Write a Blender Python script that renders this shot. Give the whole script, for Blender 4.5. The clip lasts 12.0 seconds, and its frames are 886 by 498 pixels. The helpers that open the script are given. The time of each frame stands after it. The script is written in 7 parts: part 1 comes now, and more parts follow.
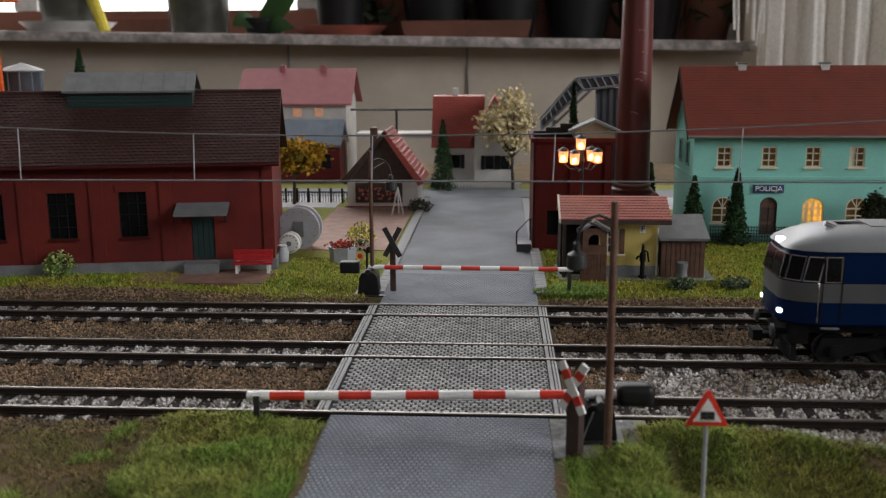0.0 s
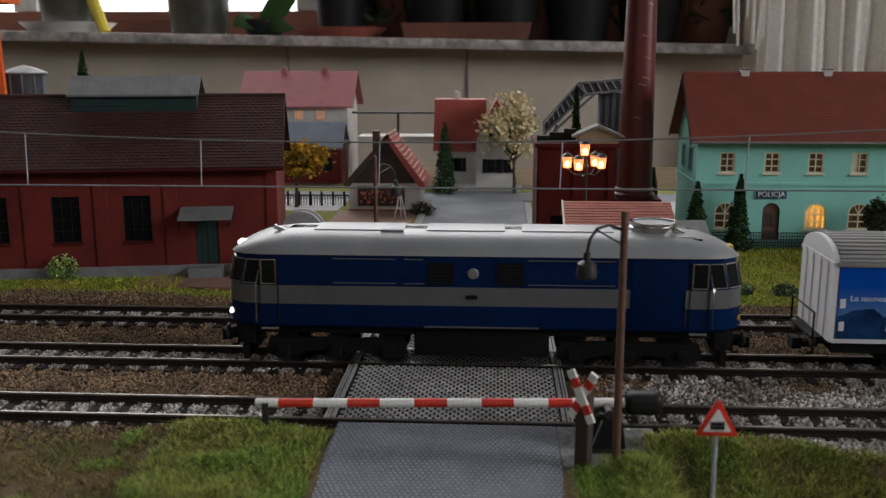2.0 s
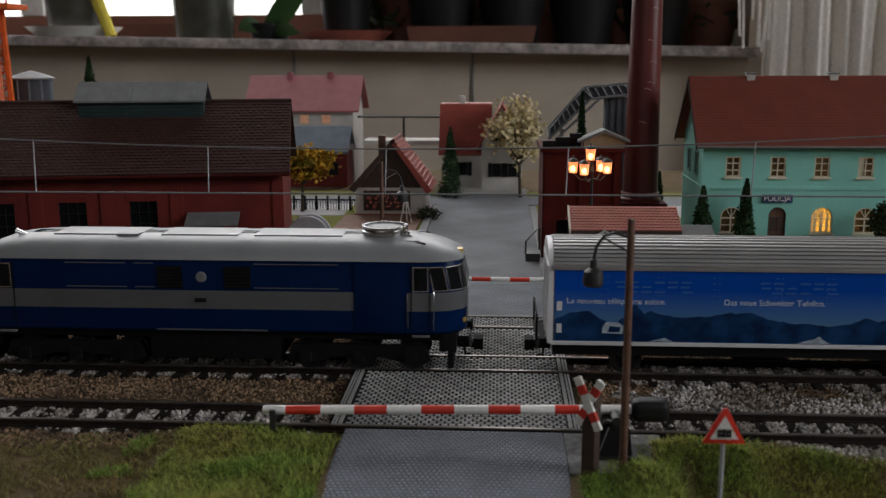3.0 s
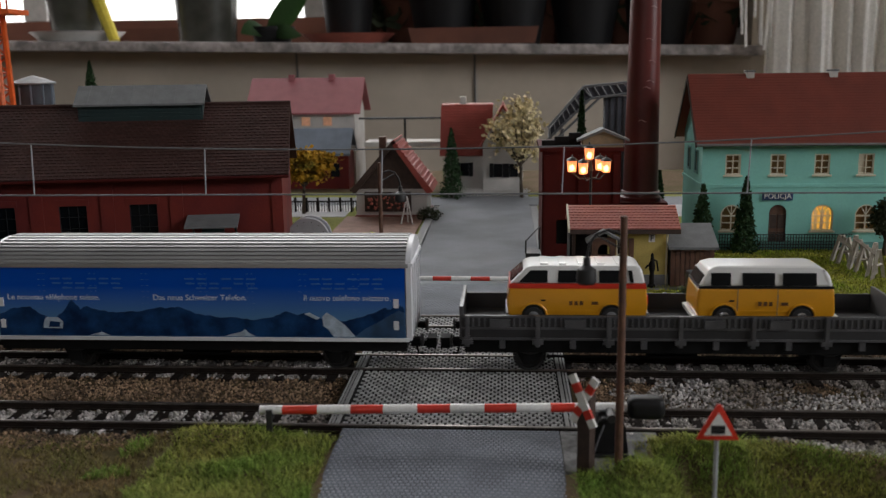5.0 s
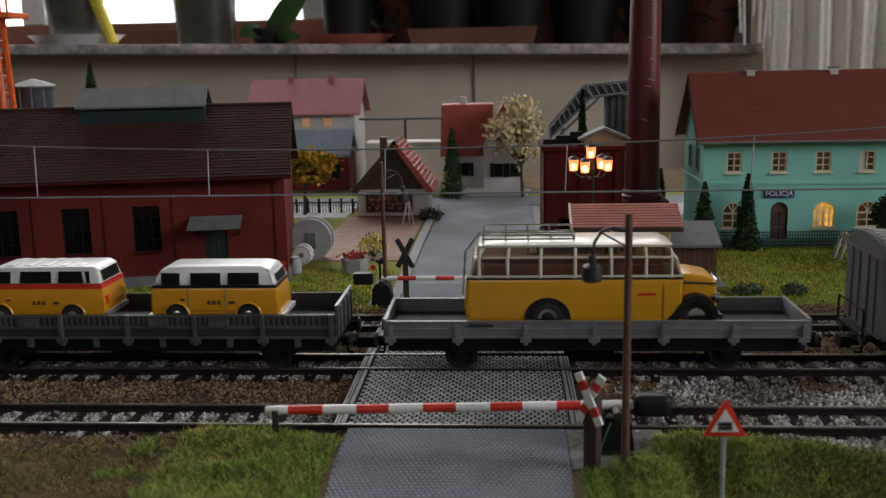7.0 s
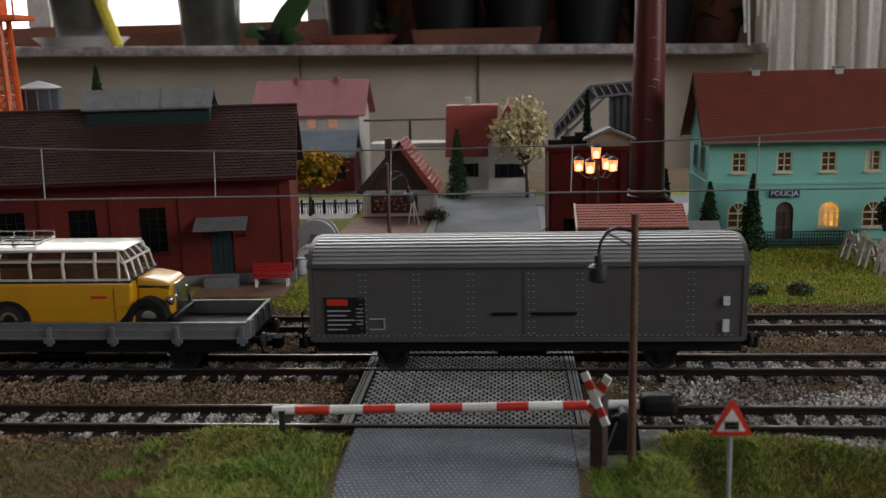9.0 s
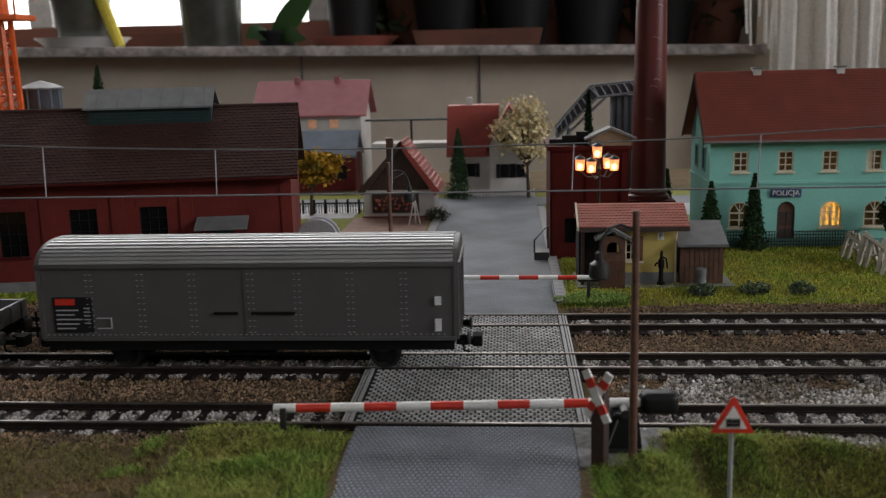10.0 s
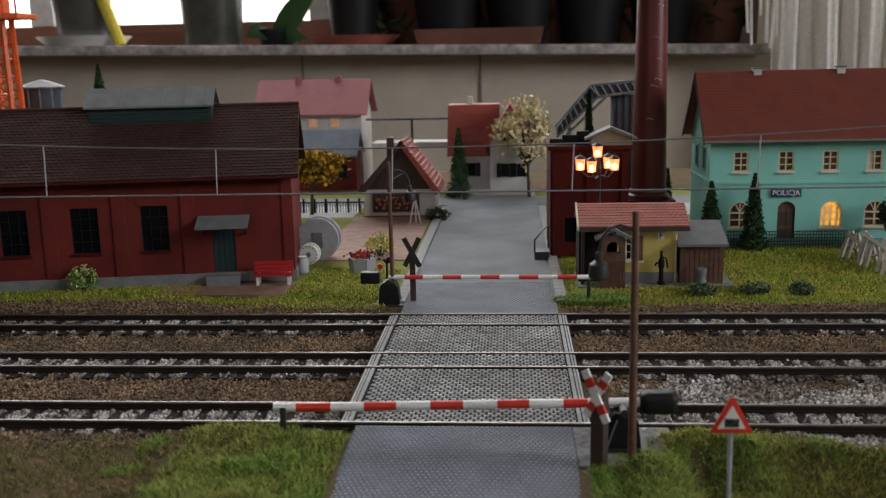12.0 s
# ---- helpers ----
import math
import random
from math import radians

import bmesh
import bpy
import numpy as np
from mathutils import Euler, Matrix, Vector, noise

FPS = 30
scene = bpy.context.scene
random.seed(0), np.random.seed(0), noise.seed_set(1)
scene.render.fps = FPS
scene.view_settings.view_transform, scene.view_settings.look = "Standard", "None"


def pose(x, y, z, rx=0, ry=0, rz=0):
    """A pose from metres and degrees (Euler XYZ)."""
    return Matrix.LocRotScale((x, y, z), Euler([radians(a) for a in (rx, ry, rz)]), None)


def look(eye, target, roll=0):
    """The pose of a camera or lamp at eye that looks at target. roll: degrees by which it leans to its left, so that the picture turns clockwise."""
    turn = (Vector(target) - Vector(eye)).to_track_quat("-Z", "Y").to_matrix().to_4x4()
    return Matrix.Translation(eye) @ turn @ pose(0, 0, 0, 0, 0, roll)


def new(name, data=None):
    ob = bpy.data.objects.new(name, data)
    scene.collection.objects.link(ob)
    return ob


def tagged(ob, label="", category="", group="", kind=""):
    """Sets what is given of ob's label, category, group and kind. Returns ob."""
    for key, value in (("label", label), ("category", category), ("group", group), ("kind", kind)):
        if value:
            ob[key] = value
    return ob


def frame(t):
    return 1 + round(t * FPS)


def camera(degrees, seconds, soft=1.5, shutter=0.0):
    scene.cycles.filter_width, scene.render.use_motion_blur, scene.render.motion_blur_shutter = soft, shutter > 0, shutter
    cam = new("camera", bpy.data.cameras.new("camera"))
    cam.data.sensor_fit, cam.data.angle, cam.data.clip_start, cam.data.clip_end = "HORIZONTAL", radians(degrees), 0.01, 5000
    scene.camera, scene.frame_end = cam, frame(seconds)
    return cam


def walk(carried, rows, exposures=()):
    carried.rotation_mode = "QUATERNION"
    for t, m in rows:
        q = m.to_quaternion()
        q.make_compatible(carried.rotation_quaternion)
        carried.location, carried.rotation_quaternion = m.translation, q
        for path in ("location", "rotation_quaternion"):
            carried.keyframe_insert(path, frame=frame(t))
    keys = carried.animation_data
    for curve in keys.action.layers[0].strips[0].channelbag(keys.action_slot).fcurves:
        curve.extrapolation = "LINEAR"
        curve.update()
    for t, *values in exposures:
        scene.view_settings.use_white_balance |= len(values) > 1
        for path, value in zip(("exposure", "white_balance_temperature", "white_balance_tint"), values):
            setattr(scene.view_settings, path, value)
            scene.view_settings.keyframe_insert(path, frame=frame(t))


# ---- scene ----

# ---- camera: eye in mm, then degrees of downward tilt, turn to the left and roll ----
cam = camera(50.77, 12.0, soft=1.25, shutter=0.14)
cam.data.dof.use_dof, cam.data.dof.focus_distance, cam.data.dof.aperture_fstop = True, 0.41, 26.0


def aim(x, y, z, tilt, turn, roll):
    a, b = radians(tilt), radians(turn)
    eye = Vector((x, y, z)) * 0.001
    return look(eye, eye + Vector((-math.sin(b) * math.cos(a), math.cos(b) * math.cos(a), -math.sin(a))), roll)


PATH = (
    (0.0, 17.11, -331.45, 107.23, 11.741, 3.375, -0.276),
    (0.5, 17.31, -331.64, 107.26, 11.756, 3.369, -0.213),
    (1.0, 17.16, -331.54, 107.20, 11.740, 3.409, -0.186),
    (1.5, 15.55, -331.78, 108.35, 11.779, 3.322, -0.131),
    (2.0, 13.69, -331.77, 109.50, 11.705, 3.198, -0.025),
    (2.5, 13.20, -332.24, 110.85, 11.638, 3.390, -0.141),
    (3.0, 13.28, -332.20, 111.02, 11.563, 3.522, -0.170),
    (5.0, 16.66, -332.59, 110.34, 11.453, 3.902, -0.738),
    (5.5, 16.78, -332.54, 110.40, 11.437, 3.948, -0.896),
    (6.0, 16.36, -332.81, 109.98, 11.411, 3.906, -0.969),
    (6.5, 15.77, -332.97, 109.93, 11.395, 3.881, -1.047),
    (7.0, 15.12, -332.94, 109.87, 11.404, 3.863, -1.162),
    (9.0, 14.72, -333.67, 109.91, 11.345, 4.146, -1.353),
    (9.5, 14.71, -333.57, 108.95, 11.261, 4.215, -1.399),
    (10.0, 14.72, -333.74, 108.87, 11.268, 4.220, -1.333),
    (10.5, 15.33, -333.49, 109.08, 11.292, 4.290, -1.303),
    (11.0, 15.11, -333.80, 109.06, 11.312, 4.273, -1.281),
    (11.5, 15.01, -333.74, 108.54, 11.276, 4.260, -1.280),
    (12.0, 15.01, -334.05, 109.21, 11.334, 4.269, -1.263),
)
walk(cam, [(r[0], aim(*r[1:])) for r in PATH], exposures=[(0.0, 0.13), (1.5, 0.08), (2.0, -0.05), (2.5, -0.36), (3.0, -0.40), (5.0, -0.22), (9.0, -0.20), (10.5, -0.12), (12.0, 0.02)])

# ---- daylight: an overcast sky outside the room's windows, plus an added front fill ----
world = bpy.data.worlds.new("sky")
scene.world = world
world.use_nodes = True
wn = world.node_tree
sky = wn.nodes.new("ShaderNodeTexSky")
sky.sky_type, sky.sun_disc, sky.sun_elevation, sky.sun_rotation = "NISHITA", False, radians(35), radians(200)
wn.nodes["Background"].inputs["Strength"].default_value = 0.12
wn.links.new(sky.outputs["Color"], wn.nodes["Background"].inputs["Color"])


def panel_light(name, at, target, w, h, power, colour):
    lamp = bpy.data.lights.new(name, "AREA")
    lamp.shape, lamp.size, lamp.size_y, lamp.energy, lamp.color = "RECTANGLE", w, h, power, colour
    ob = new(name, lamp)
    ob.matrix_world = look(at, target)
    return ob


panel_light("daylight_side", (2.15, -0.65, 0.95), (0, -0.1, 0.05), 1.1, 0.9, 39, (0.98, 0.97, 0.99))
# fill lamp added in front to lift the shadows; no window known there
panel_light("daylight_front", (-0.45, -1.84, 1.05), (0, 0.2, 0.05), 1.0, 0.75, 1.6, (1.0, 0.97, 0.93))
panel_light("daylight_back", (-0.35, 1.30, 0.88), (-0.1, 0.1, 0.05), 1.9, 1.1, 28.5, (0.98, 0.97, 0.99))


# ---- materials ----
def surface(name, colour, rough=0.6, metal=0.0, spots=250.0, spread=0.25, grain=0.25, fine=1500.0, bump=0.0, second=None, coat=0.0, island=0.0, spec=0.5):
    """A node material: a base colour varied at two scales, with fine relief."""
    m = bpy.data.materials.new(name)
    m.use_nodes = True
    n, l = m.node_tree.nodes, m.node_tree.links
    b = n["Principled BSDF"]
    b.inputs["Roughness"].default_value, b.inputs["Metallic"].default_value = rough, metal
    b.inputs["Coat Weight"].default_value = coat
    b.inputs["Specular IOR Level"].default_value = spec
    co = n.new("ShaderNodeTexCoord")
    n1, n2 = n.new("ShaderNodeTexNoise"), n.new("ShaderNodeTexNoise")
    n1.inputs["Scale"].default_value, n1.inputs["Detail"].default_value = spots, 4
    n2.inputs["Scale"].default_value, n2.inputs["Detail"].default_value = fine, 2
    for x in (n1, n2):
        l.new(co.outputs["Object"], x.inputs["Vector"])
    ramp = n.new("ShaderNodeMapRange")
    ramp.inputs["From Min"].default_value, ramp.inputs["From Max"].default_value = 0.35, 0.65
    l.new(n1.outputs["Fac"], ramp.inputs["Value"])
    mix = n.new("ShaderNodeMix")
    mix.data_type = "RGBA"
    c2 = second or [c * (1 - spread) for c in colour]
    mix.inputs["A"].default_value, mix.inputs["B"].default_value = (*colour, 1), (*c2, 1)
    l.new(ramp.outputs["Result"], mix.inputs["Factor"])
    hsv = n.new("ShaderNodeHueSaturation")
    val = n.new("ShaderNodeMapRange")
    val.inputs["To Min"].default_value, val.inputs["To Max"].default_value = 1 - grain, 1 + grain
    l.new(n2.outputs["Fac"], val.inputs["Value"])
    last = val.outputs["Result"]
    if island:
        geo, isl, mul = n.new("ShaderNodeNewGeometry"), n.new("ShaderNodeMapRange"), n.new("ShaderNodeMath")
        isl.inputs["To Min"].default_value, isl.inputs["To Max"].default_value = 1 - island, 1 + island
        l.new(geo.outputs["Random Per Island"], isl.inputs["Value"])
        mul.operation = "MULTIPLY"
        l.new(isl.outputs["Result"], mul.inputs[0])
        l.new(last, mul.inputs[1])
        last = mul.outputs["Value"]
    l.new(last, hsv.inputs["Value"])
    l.new(mix.outputs["Result"], hsv.inputs["Color"])
    l.new(hsv.outputs["Color"], b.inputs["Base Color"])
    if bump:
        bp = n.new("ShaderNodeBump")
        bp.inputs["Strength"].default_value, bp.inputs["Distance"].default_value = bump, 0.0004
        l.new(n2.outputs["Fac"], bp.inputs["Height"])
        l.new(bp.outputs["Normal"], b.inputs["Normal"])
    return m


def glowing(name, colour, strength):
    m = surface(name, colour, 0.4)
    b = m.node_tree.nodes["Principled BSDF"]
    b.inputs["Emission Color"].default_value, b.inputs["Emission Strength"].default_value = (*colour, 1), strength
    return m


def lantern_glass(name, colour, strength, open_share):
    """Frosted glass that glows and lets a part of the light straight through."""
    m = glowing(name, colour, strength)
    n, l = m.node_tree.nodes, m.node_tree.links
    tr, mx = n.new("ShaderNodeBsdfTransparent"), n.new("ShaderNodeMixShader")
    tr.inputs["Color"].default_value, mx.inputs["Fac"].default_value = (1.0, 0.8, 0.6, 1), open_share
    l.new(n["Principled BSDF"].outputs["BSDF"], mx.inputs[1])
    l.new(tr.outputs["BSDF"], mx.inputs[2])
    l.new(mx.outputs["Shader"], n["Material Output"].inputs["Surface"])
    return m


def sheer(name, colour, through_share):
    m = surface(name, colour, 0.8)
    n, l = m.node_tree.nodes, m.node_tree.links
    tr, mx = n.new("ShaderNodeBsdfTranslucent"), n.new("ShaderNodeMixShader")
    tr.inputs["Color"].default_value, mx.inputs["Fac"].default_value = (*colour, 1), through_share
    l.new(n["Principled BSDF"].outputs["BSDF"], mx.inputs[1])
    l.new(tr.outputs["BSDF"], mx.inputs[2])
    l.new(mx.outputs["Shader"], n["Material Output"].inputs["Surface"])
    return m


M = dict(
    steel=surface("rail_steel", (0.24, 0.22, 0.20), 0.4, 1.0, 120, 0.3),
    rust=surface("rail_side", (0.020, 0.014, 0.011), 0.8, 0.0, 300, 0.4, spec=0.15),
    sleeper=surface("sleeper_plastic", (0.018, 0.014, 0.012), 0.85, 0, 200, 0.35, bump=0.3, spec=0.1),
    ballast=surface("ballast_stone", (0.46, 0.445, 0.43), 0.9, 0, 28, 0.2, 0.3, 2500, 0.3, second=(0.16, 0.135, 0.115), island=0.85),
    brown_stone=surface("brown_gravel", (0.25, 0.165, 0.10), 0.95, 0, 34, 0.2, 0.3, 2500, 0.3, second=(0.10, 0.066, 0.042), island=0.9),
    grass=surface("static_grass", (0.21, 0.29, 0.03), 0.95, 0, 42, 0.3, 0.35, 500, second=(0.36, 0.33, 0.06), island=0.6, spec=0.1),
    grass_long=surface("long_static_grass", (0.135, 0.225, 0.04), 0.95, 0, 36, 0.3, 0.35, 300, second=(0.25, 0.25, 0.065), island=0.65, spec=0.1),
    grass_dry=surface("dry_static_grass", (0.185, 0.13, 0.06), 0.95, 0, 50, 0.3, 0.35, 400, second=(0.13, 0.135, 0.04), island=0.6, spec=0.1),
    leaf_sage=surface("grey_green_bush", (0.10, 0.135, 0.085), 0.9, 0, 90, 0.3, 0.3, 900, island=0.5, spec=0.1),
    # near black: pump, stepped gable, and the painted shade under the booth roof
    tarred=surface("tarred_planks", (0.012, 0.010, 0.009), 0.8, 0, 200, 0.4, spec=0.15),
    apron=surface("grey_fine_gravel", (0.20, 0.20, 0.20), 0.95, 0, 350, 0.3, 0.5, 1400, 0.9, second=(0.10, 0.10, 0.098), spec=0.1),
    panel=surface("crossing_plate", (0.36, 0.36, 0.355), 0.8, 0, 40, 0.35, 0.25, 900, 0.2, island=0.35, spec=0.25),
    joint=surface("crossing_joint", (0.018, 0.018, 0.018), 0.95, spec=0.1),
    cobble=surface("cobble_card", (0.245, 0.265, 0.30), 0.9, 0, 40, 0.3, 0.2, 900, 0.3, island=0.12, spec=0.2),
    road=surface("road_card", (0.20, 0.21, 0.225), 0.9, 0, 25, 0.3, 0.15, 900, 0.3, spec=0.15),
    kerb=surface("kerb_stone", (0.22, 0.22, 0.225), 0.8, 0, 200, 0.3),
    plinth=surface("grey_plinth", (0.17, 0.175, 0.18), 0.7, 0, 150, 0.25),
    brick=surface("dark_red_brick", (0.13, 0.017, 0.011), 0.75, 0, 40, 0.2, 0.15, 900, 0.2, second=(0.085, 0.010, 0.009), spec=0.25),
    brick_dark=surface("sooty_brick", (0.062, 0.008, 0.006), 0.8, 0, 60, 0.3, 0.15, 900, 0.2, spec=0.12),
    tile_brown=surface("brown_roof_tile", (0.050, 0.023, 0.019), 0.8, 0, 90, 0.25, 0.2, 900, 0.2, island=0.14, spec=0.2),
    tile_red=surface("red_roof_tile", (0.165, 0.03, 0.016), 0.6, 0, 60, 0.2, 0.12, 900, 0.1),
    tile_bright=surface("bright_red_tile", (0.30, 0.055, 0.04), 0.6, 0, 100, 0.2, 0.15, 900, 0.2),
    tile_orange=surface("orange_red_tile", (0.36, 0.10, 0.07), 0.55, 0, 100, 0.2, 0.15, 900, 0.2),
    tile_pink=surface("faded_pink_tile", (0.30, 0.09, 0.10), 0.6, 0, 100, 0.15, 0.1),
    slate=surface("blue_slate", (0.13, 0.16, 0.20), 0.6, 0, 100, 0.2),
    felt=surface("grey_roof_felt", (0.135, 0.14, 0.14), 0.75, 0, 150, 0.2, 0.2, 1200, 0.2),
    green=surface("dark_green_paint", (0.004, 0.022, 0.022), 0.6, 0, 150, 0.2),
    pane_dark=surface("dark_pane", (0.004, 0.005, 0.006), 0.2, 0, 60, 0.3, spec=0.2),
    turquoise=surface("turquoise_render", (0.22, 0.54, 0.47), 0.75, 0, 40, 0.12, 0.08, 700, 0.1),
    cream=surface("cream_paint", (0.60, 0.55, 0.42), 0.6, 0, 100, 0.1),
    white=surface("white_plastic", (0.72, 0.72, 0.70), 0.45, 0, 100, 0.1),
    white_wall=surface("white_render", (0.50, 0.48, 0.45), 0.8, 0, 60, 0.2),
    yellow_wall=surface("yellow_render", (0.52, 0.41, 0.12), 0.7, 0, 60, 0.15),
    wood=surface("brown_wood", (0.115, 0.052, 0.03), 0.65, 0, 300, 0.4, 0.3, 1500, 0.3),
    wood_dark=surface("dark_wood", (0.05, 0.028, 0.02), 0.7, 0, 300, 0.4, 0.3, 1500, 0.3),
    black=surface("black_plastic", (0.010, 0.010, 0.011), 0.5, 0, 200, 0.3, spec=0.25),
    iron=surface("black_iron", (0.03, 0.03, 0.03), 0.5, 0.3, 200, 0.3),
    grey=surface("grey_plastic", (0.15, 0.155, 0.16), 0.5, 0, 150, 0.2),
    grey_light=surface("light_grey_plastic", (0.34, 0.35, 0.37), 0.5, 0, 120, 0.15),
    red=surface("red_enamel", (0.58, 0.03, 0.012), 0.4, 0, 200, 0.2),
    red_bench=surface("red_bench_paint", (0.40, 0.012, 0.016), 0.5, 0, 200, 0.2),
    blue_sign=surface("blue_enamel", (0.03, 0.06, 0.16), 0.4),
    chimney=surface("oxide_red_plastic", (0.12, 0.019, 0.016), 0.34, 0, 25, 0.3, 0.1, 500, 0.1),
    orange=surface("orange_plastic", (0.70, 0.12, 0.02), 0.45),
    bark=surface("tree_bark", (0.06, 0.045, 0.03), 0.9, 0, 400, 0.4, bump=0.5),
    leaf_yellow=surface("autumn_foliage", (0.52, 0.29, 0.03), 0.9, 0, 90, 0.2, 0.3, 900, second=(0.13, 0.11, 0.02), island=0.4, spec=0.1),
    leaf_cream=surface("blossom_foam", (0.72, 0.62, 0.40), 0.9, 0, 90, 0.2, 0.3, 900, second=(0.46, 0.38, 0.20), island=0.3, spec=0.1),
    leaf_green=surface("conifer_green", (0.035, 0.07, 0.03), 0.9, 0, 90, 0.3, 0.3, 900, island=0.45, spec=0.1),
    leaf_bush=surface("bush_green", (0.22, 0.32, 0.08), 0.9, 0, 90, 0.3, 0.3, 900, island=0.4, spec=0.1),
    leaf_dark=surface("dark_bush", (0.05, 0.06, 0.035), 0.9, 0, 90, 0.3, 0.3, 900, island=0.4, spec=0.1),
    flower_white=surface("white_blossom", (0.50, 0.60, 0.22), 0.9, island=0.2),
    flower_yellow=surface("yellow_blossom", (0.62, 0.50, 0.06), 0.9, island=0.3),
    flower_red=surface("red_blossom", (0.40, 0.05, 0.03), 0.9, island=0.4),
    lamp=lantern_glass("lit_lamp_glass", (1.0, 0.40, 0.18), 0.95, 0.4),
    lamp_core=glowing("lamp_bulb", (1.0, 0.62, 0.30), 14.0),
    curtain_pane=sheer("lit_window_paper", (0.80, 0.62, 0.30), 0.75),
    dim_pane=sheer("brown_window_paper", (0.22, 0.14, 0.06), 0.5),
)


# ---- building helpers: all sizes in millimetres ----
def part(name, bm, material, parent, label="", at=None):
    """Links a bmesh as one mesh object under a thing or a part."""
    bmesh.ops.recalc_face_normals(bm, faces=bm.faces[:])
    me = bpy.data.meshes.new(name)
    bm.to_mesh(me)
    bm.free()
    me.transform(Matrix.Scale(0.001, 4))
    me.polygons.foreach_set("use_smooth", [True] * len(me.polygons))
    me.set_sharp_from_angle(angle=radians(32))
    me.materials.append(M[material] if isinstance(material, str) else material)
    ob = new(name, me)
    ob.parent = parent
    if at is not None:
        ob.matrix_basis = at
    if label:
        tagged(ob, label)
    return ob


def again(ob, at, parent=None):
    """The same mesh once more, as an object of its own."""
    o = new(ob.name.split(".")[0], ob.data)
    o.parent = parent or ob.parent
    o.matrix_basis = at
    return o


def mm(x, y, z, rx=0, ry=0, rz=0):
    return pose(x * 0.001, y * 0.001, z * 0.001, rx, ry, rz)


def thing(name, label, category, at, group="", kind=""):
    ob = new(name)
    ob.empty_display_size = 0.005
    ob.matrix_basis = at
    return tagged(ob, label, category, group, kind)


def box(bm, x0, y0, z0, x1, y1, z1, bevel=0.0, m=None):
    v = [bm.verts.new(p) for p in ((x0, y0, z0), (x1, y0, z0), (x1, y1, z0), (x0, y1, z0), (x0, y0, z1), (x1, y0, z1), (x1, y1, z1), (x0, y1, z1))]
    f = [bm.faces.new([v[i] for i in q]) for q in ((3, 2, 1, 0), (4, 5, 6, 7), (0, 1, 5, 4), (1, 2, 6, 5), (2, 3, 7, 6), (3, 0, 4, 7))]
    if bevel:
        es = list({e for q in f for e in q.edges})
        r = bmesh.ops.bevel(bm, geom=es, offset=bevel, segments=2, profile=0.7, affect="EDGES")
        v = list({x for q in r["faces"] for x in q.verts} | {x for x in v if x.is_valid})
    if m is not None:
        bmesh.ops.transform(bm, matrix=m, verts=v)
    return bm


def one(*a, **k):
    return box(bmesh.new(), *a, **k)


def rod(bm, a, b, r0, r1=None, n=10):
    """A round bar from a to b, tapering from r0 to r1."""
    r1 = r0 if r1 is None else r1
    a, b = Vector(a), Vector(b)
    q = (b - a).to_track_quat("Z", "Y").to_matrix()
    ring = []
    for c, r in ((a, r0), (b, r1)):
        ring.append([bm.verts.new(c + q @ Vector((r * math.cos(2 * math.pi * i / n), r * math.sin(2 * math.pi * i / n), 0))) for i in range(n)])
    for i in range(n):
        bm.faces.new((ring[0][i], ring[0][(i + 1) % n], ring[1][(i + 1) % n], ring[1][i]))
    bm.faces.new(ring[0][::-1])
    bm.faces.new(ring[1])
    return bm


def tube(bm, pts, r, n=7):
    """One round bar bent along the points."""
    pts = [Vector(p) for p in pts]
    rows = []
    for i, p in enumerate(pts):
        way = (pts[min(i + 1, len(pts) - 1)] - pts[max(i - 1, 0)]).normalized()
        side = way.cross(Vector((0.12, 1, 0.07))).normalized()
        up = side.cross(way)
        rows.append([bm.verts.new(p + side * r * math.cos(2 * math.pi * k / n) + up * r * math.sin(2 * math.pi * k / n)) for k in range(n)])
    for a, b in zip(rows, rows[1:]):
        for k in range(n):
            bm.faces.new((a[k], a[(k + 1) % n], b[(k + 1) % n], b[k]))
    bm.faces.new(rows[0][::-1])
    bm.faces.new(rows[-1])
    return bm


def lathe(bm, profile, n=20, centre=(0, 0, 0), axis="Z"):
    """A turned body from (radius, height) pairs."""
    c = Vector(centre)
    rows = []
    for r, h in profile:
        ring = []
        for i in range(n):
            a = 2 * math.pi * i / n
            p = Vector((r * math.cos(a), r * math.sin(a), h))
            if axis == "Y":
                p = Vector((p.x, p.z, p.y))
            elif axis == "X":
                p = Vector((p.z, p.x, p.y))
            ring.append(bm.verts.new(c + p))
        rows.append(ring)
    for a, b in zip(rows, rows[1:]):
        for i in range(n):
            bm.faces.new((a[i], a[(i + 1) % n], b[(i + 1) % n], b[i]))
    bm.faces.new(rows[0][::-1])
    bm.faces.new(rows[-1])
    return bm


def prism(bm, outline, axis, lo, hi):
    """A closed outline drawn out along one axis: outline in (x, z) for 'y', (y, z) for 'x', (x, y) for 'z'."""
    def put(u, w, d):
        return {"y": (u, d, w), "x": (d, u, w), "z": (u, w, d)}[axis]
    a = [bm.verts.new(put(u, w, lo)) for u, w in outline]
    b = [bm.verts.new(put(u, w, hi)) for u, w in outline]
    k = len(outline)
    bm.faces.new(a)
    bm.faces.new(b[::-1])
    for i in range(k):
        bm.faces.new((a[i], b[i], b[(i + 1) % k], a[(i + 1) % k]))
    return bm


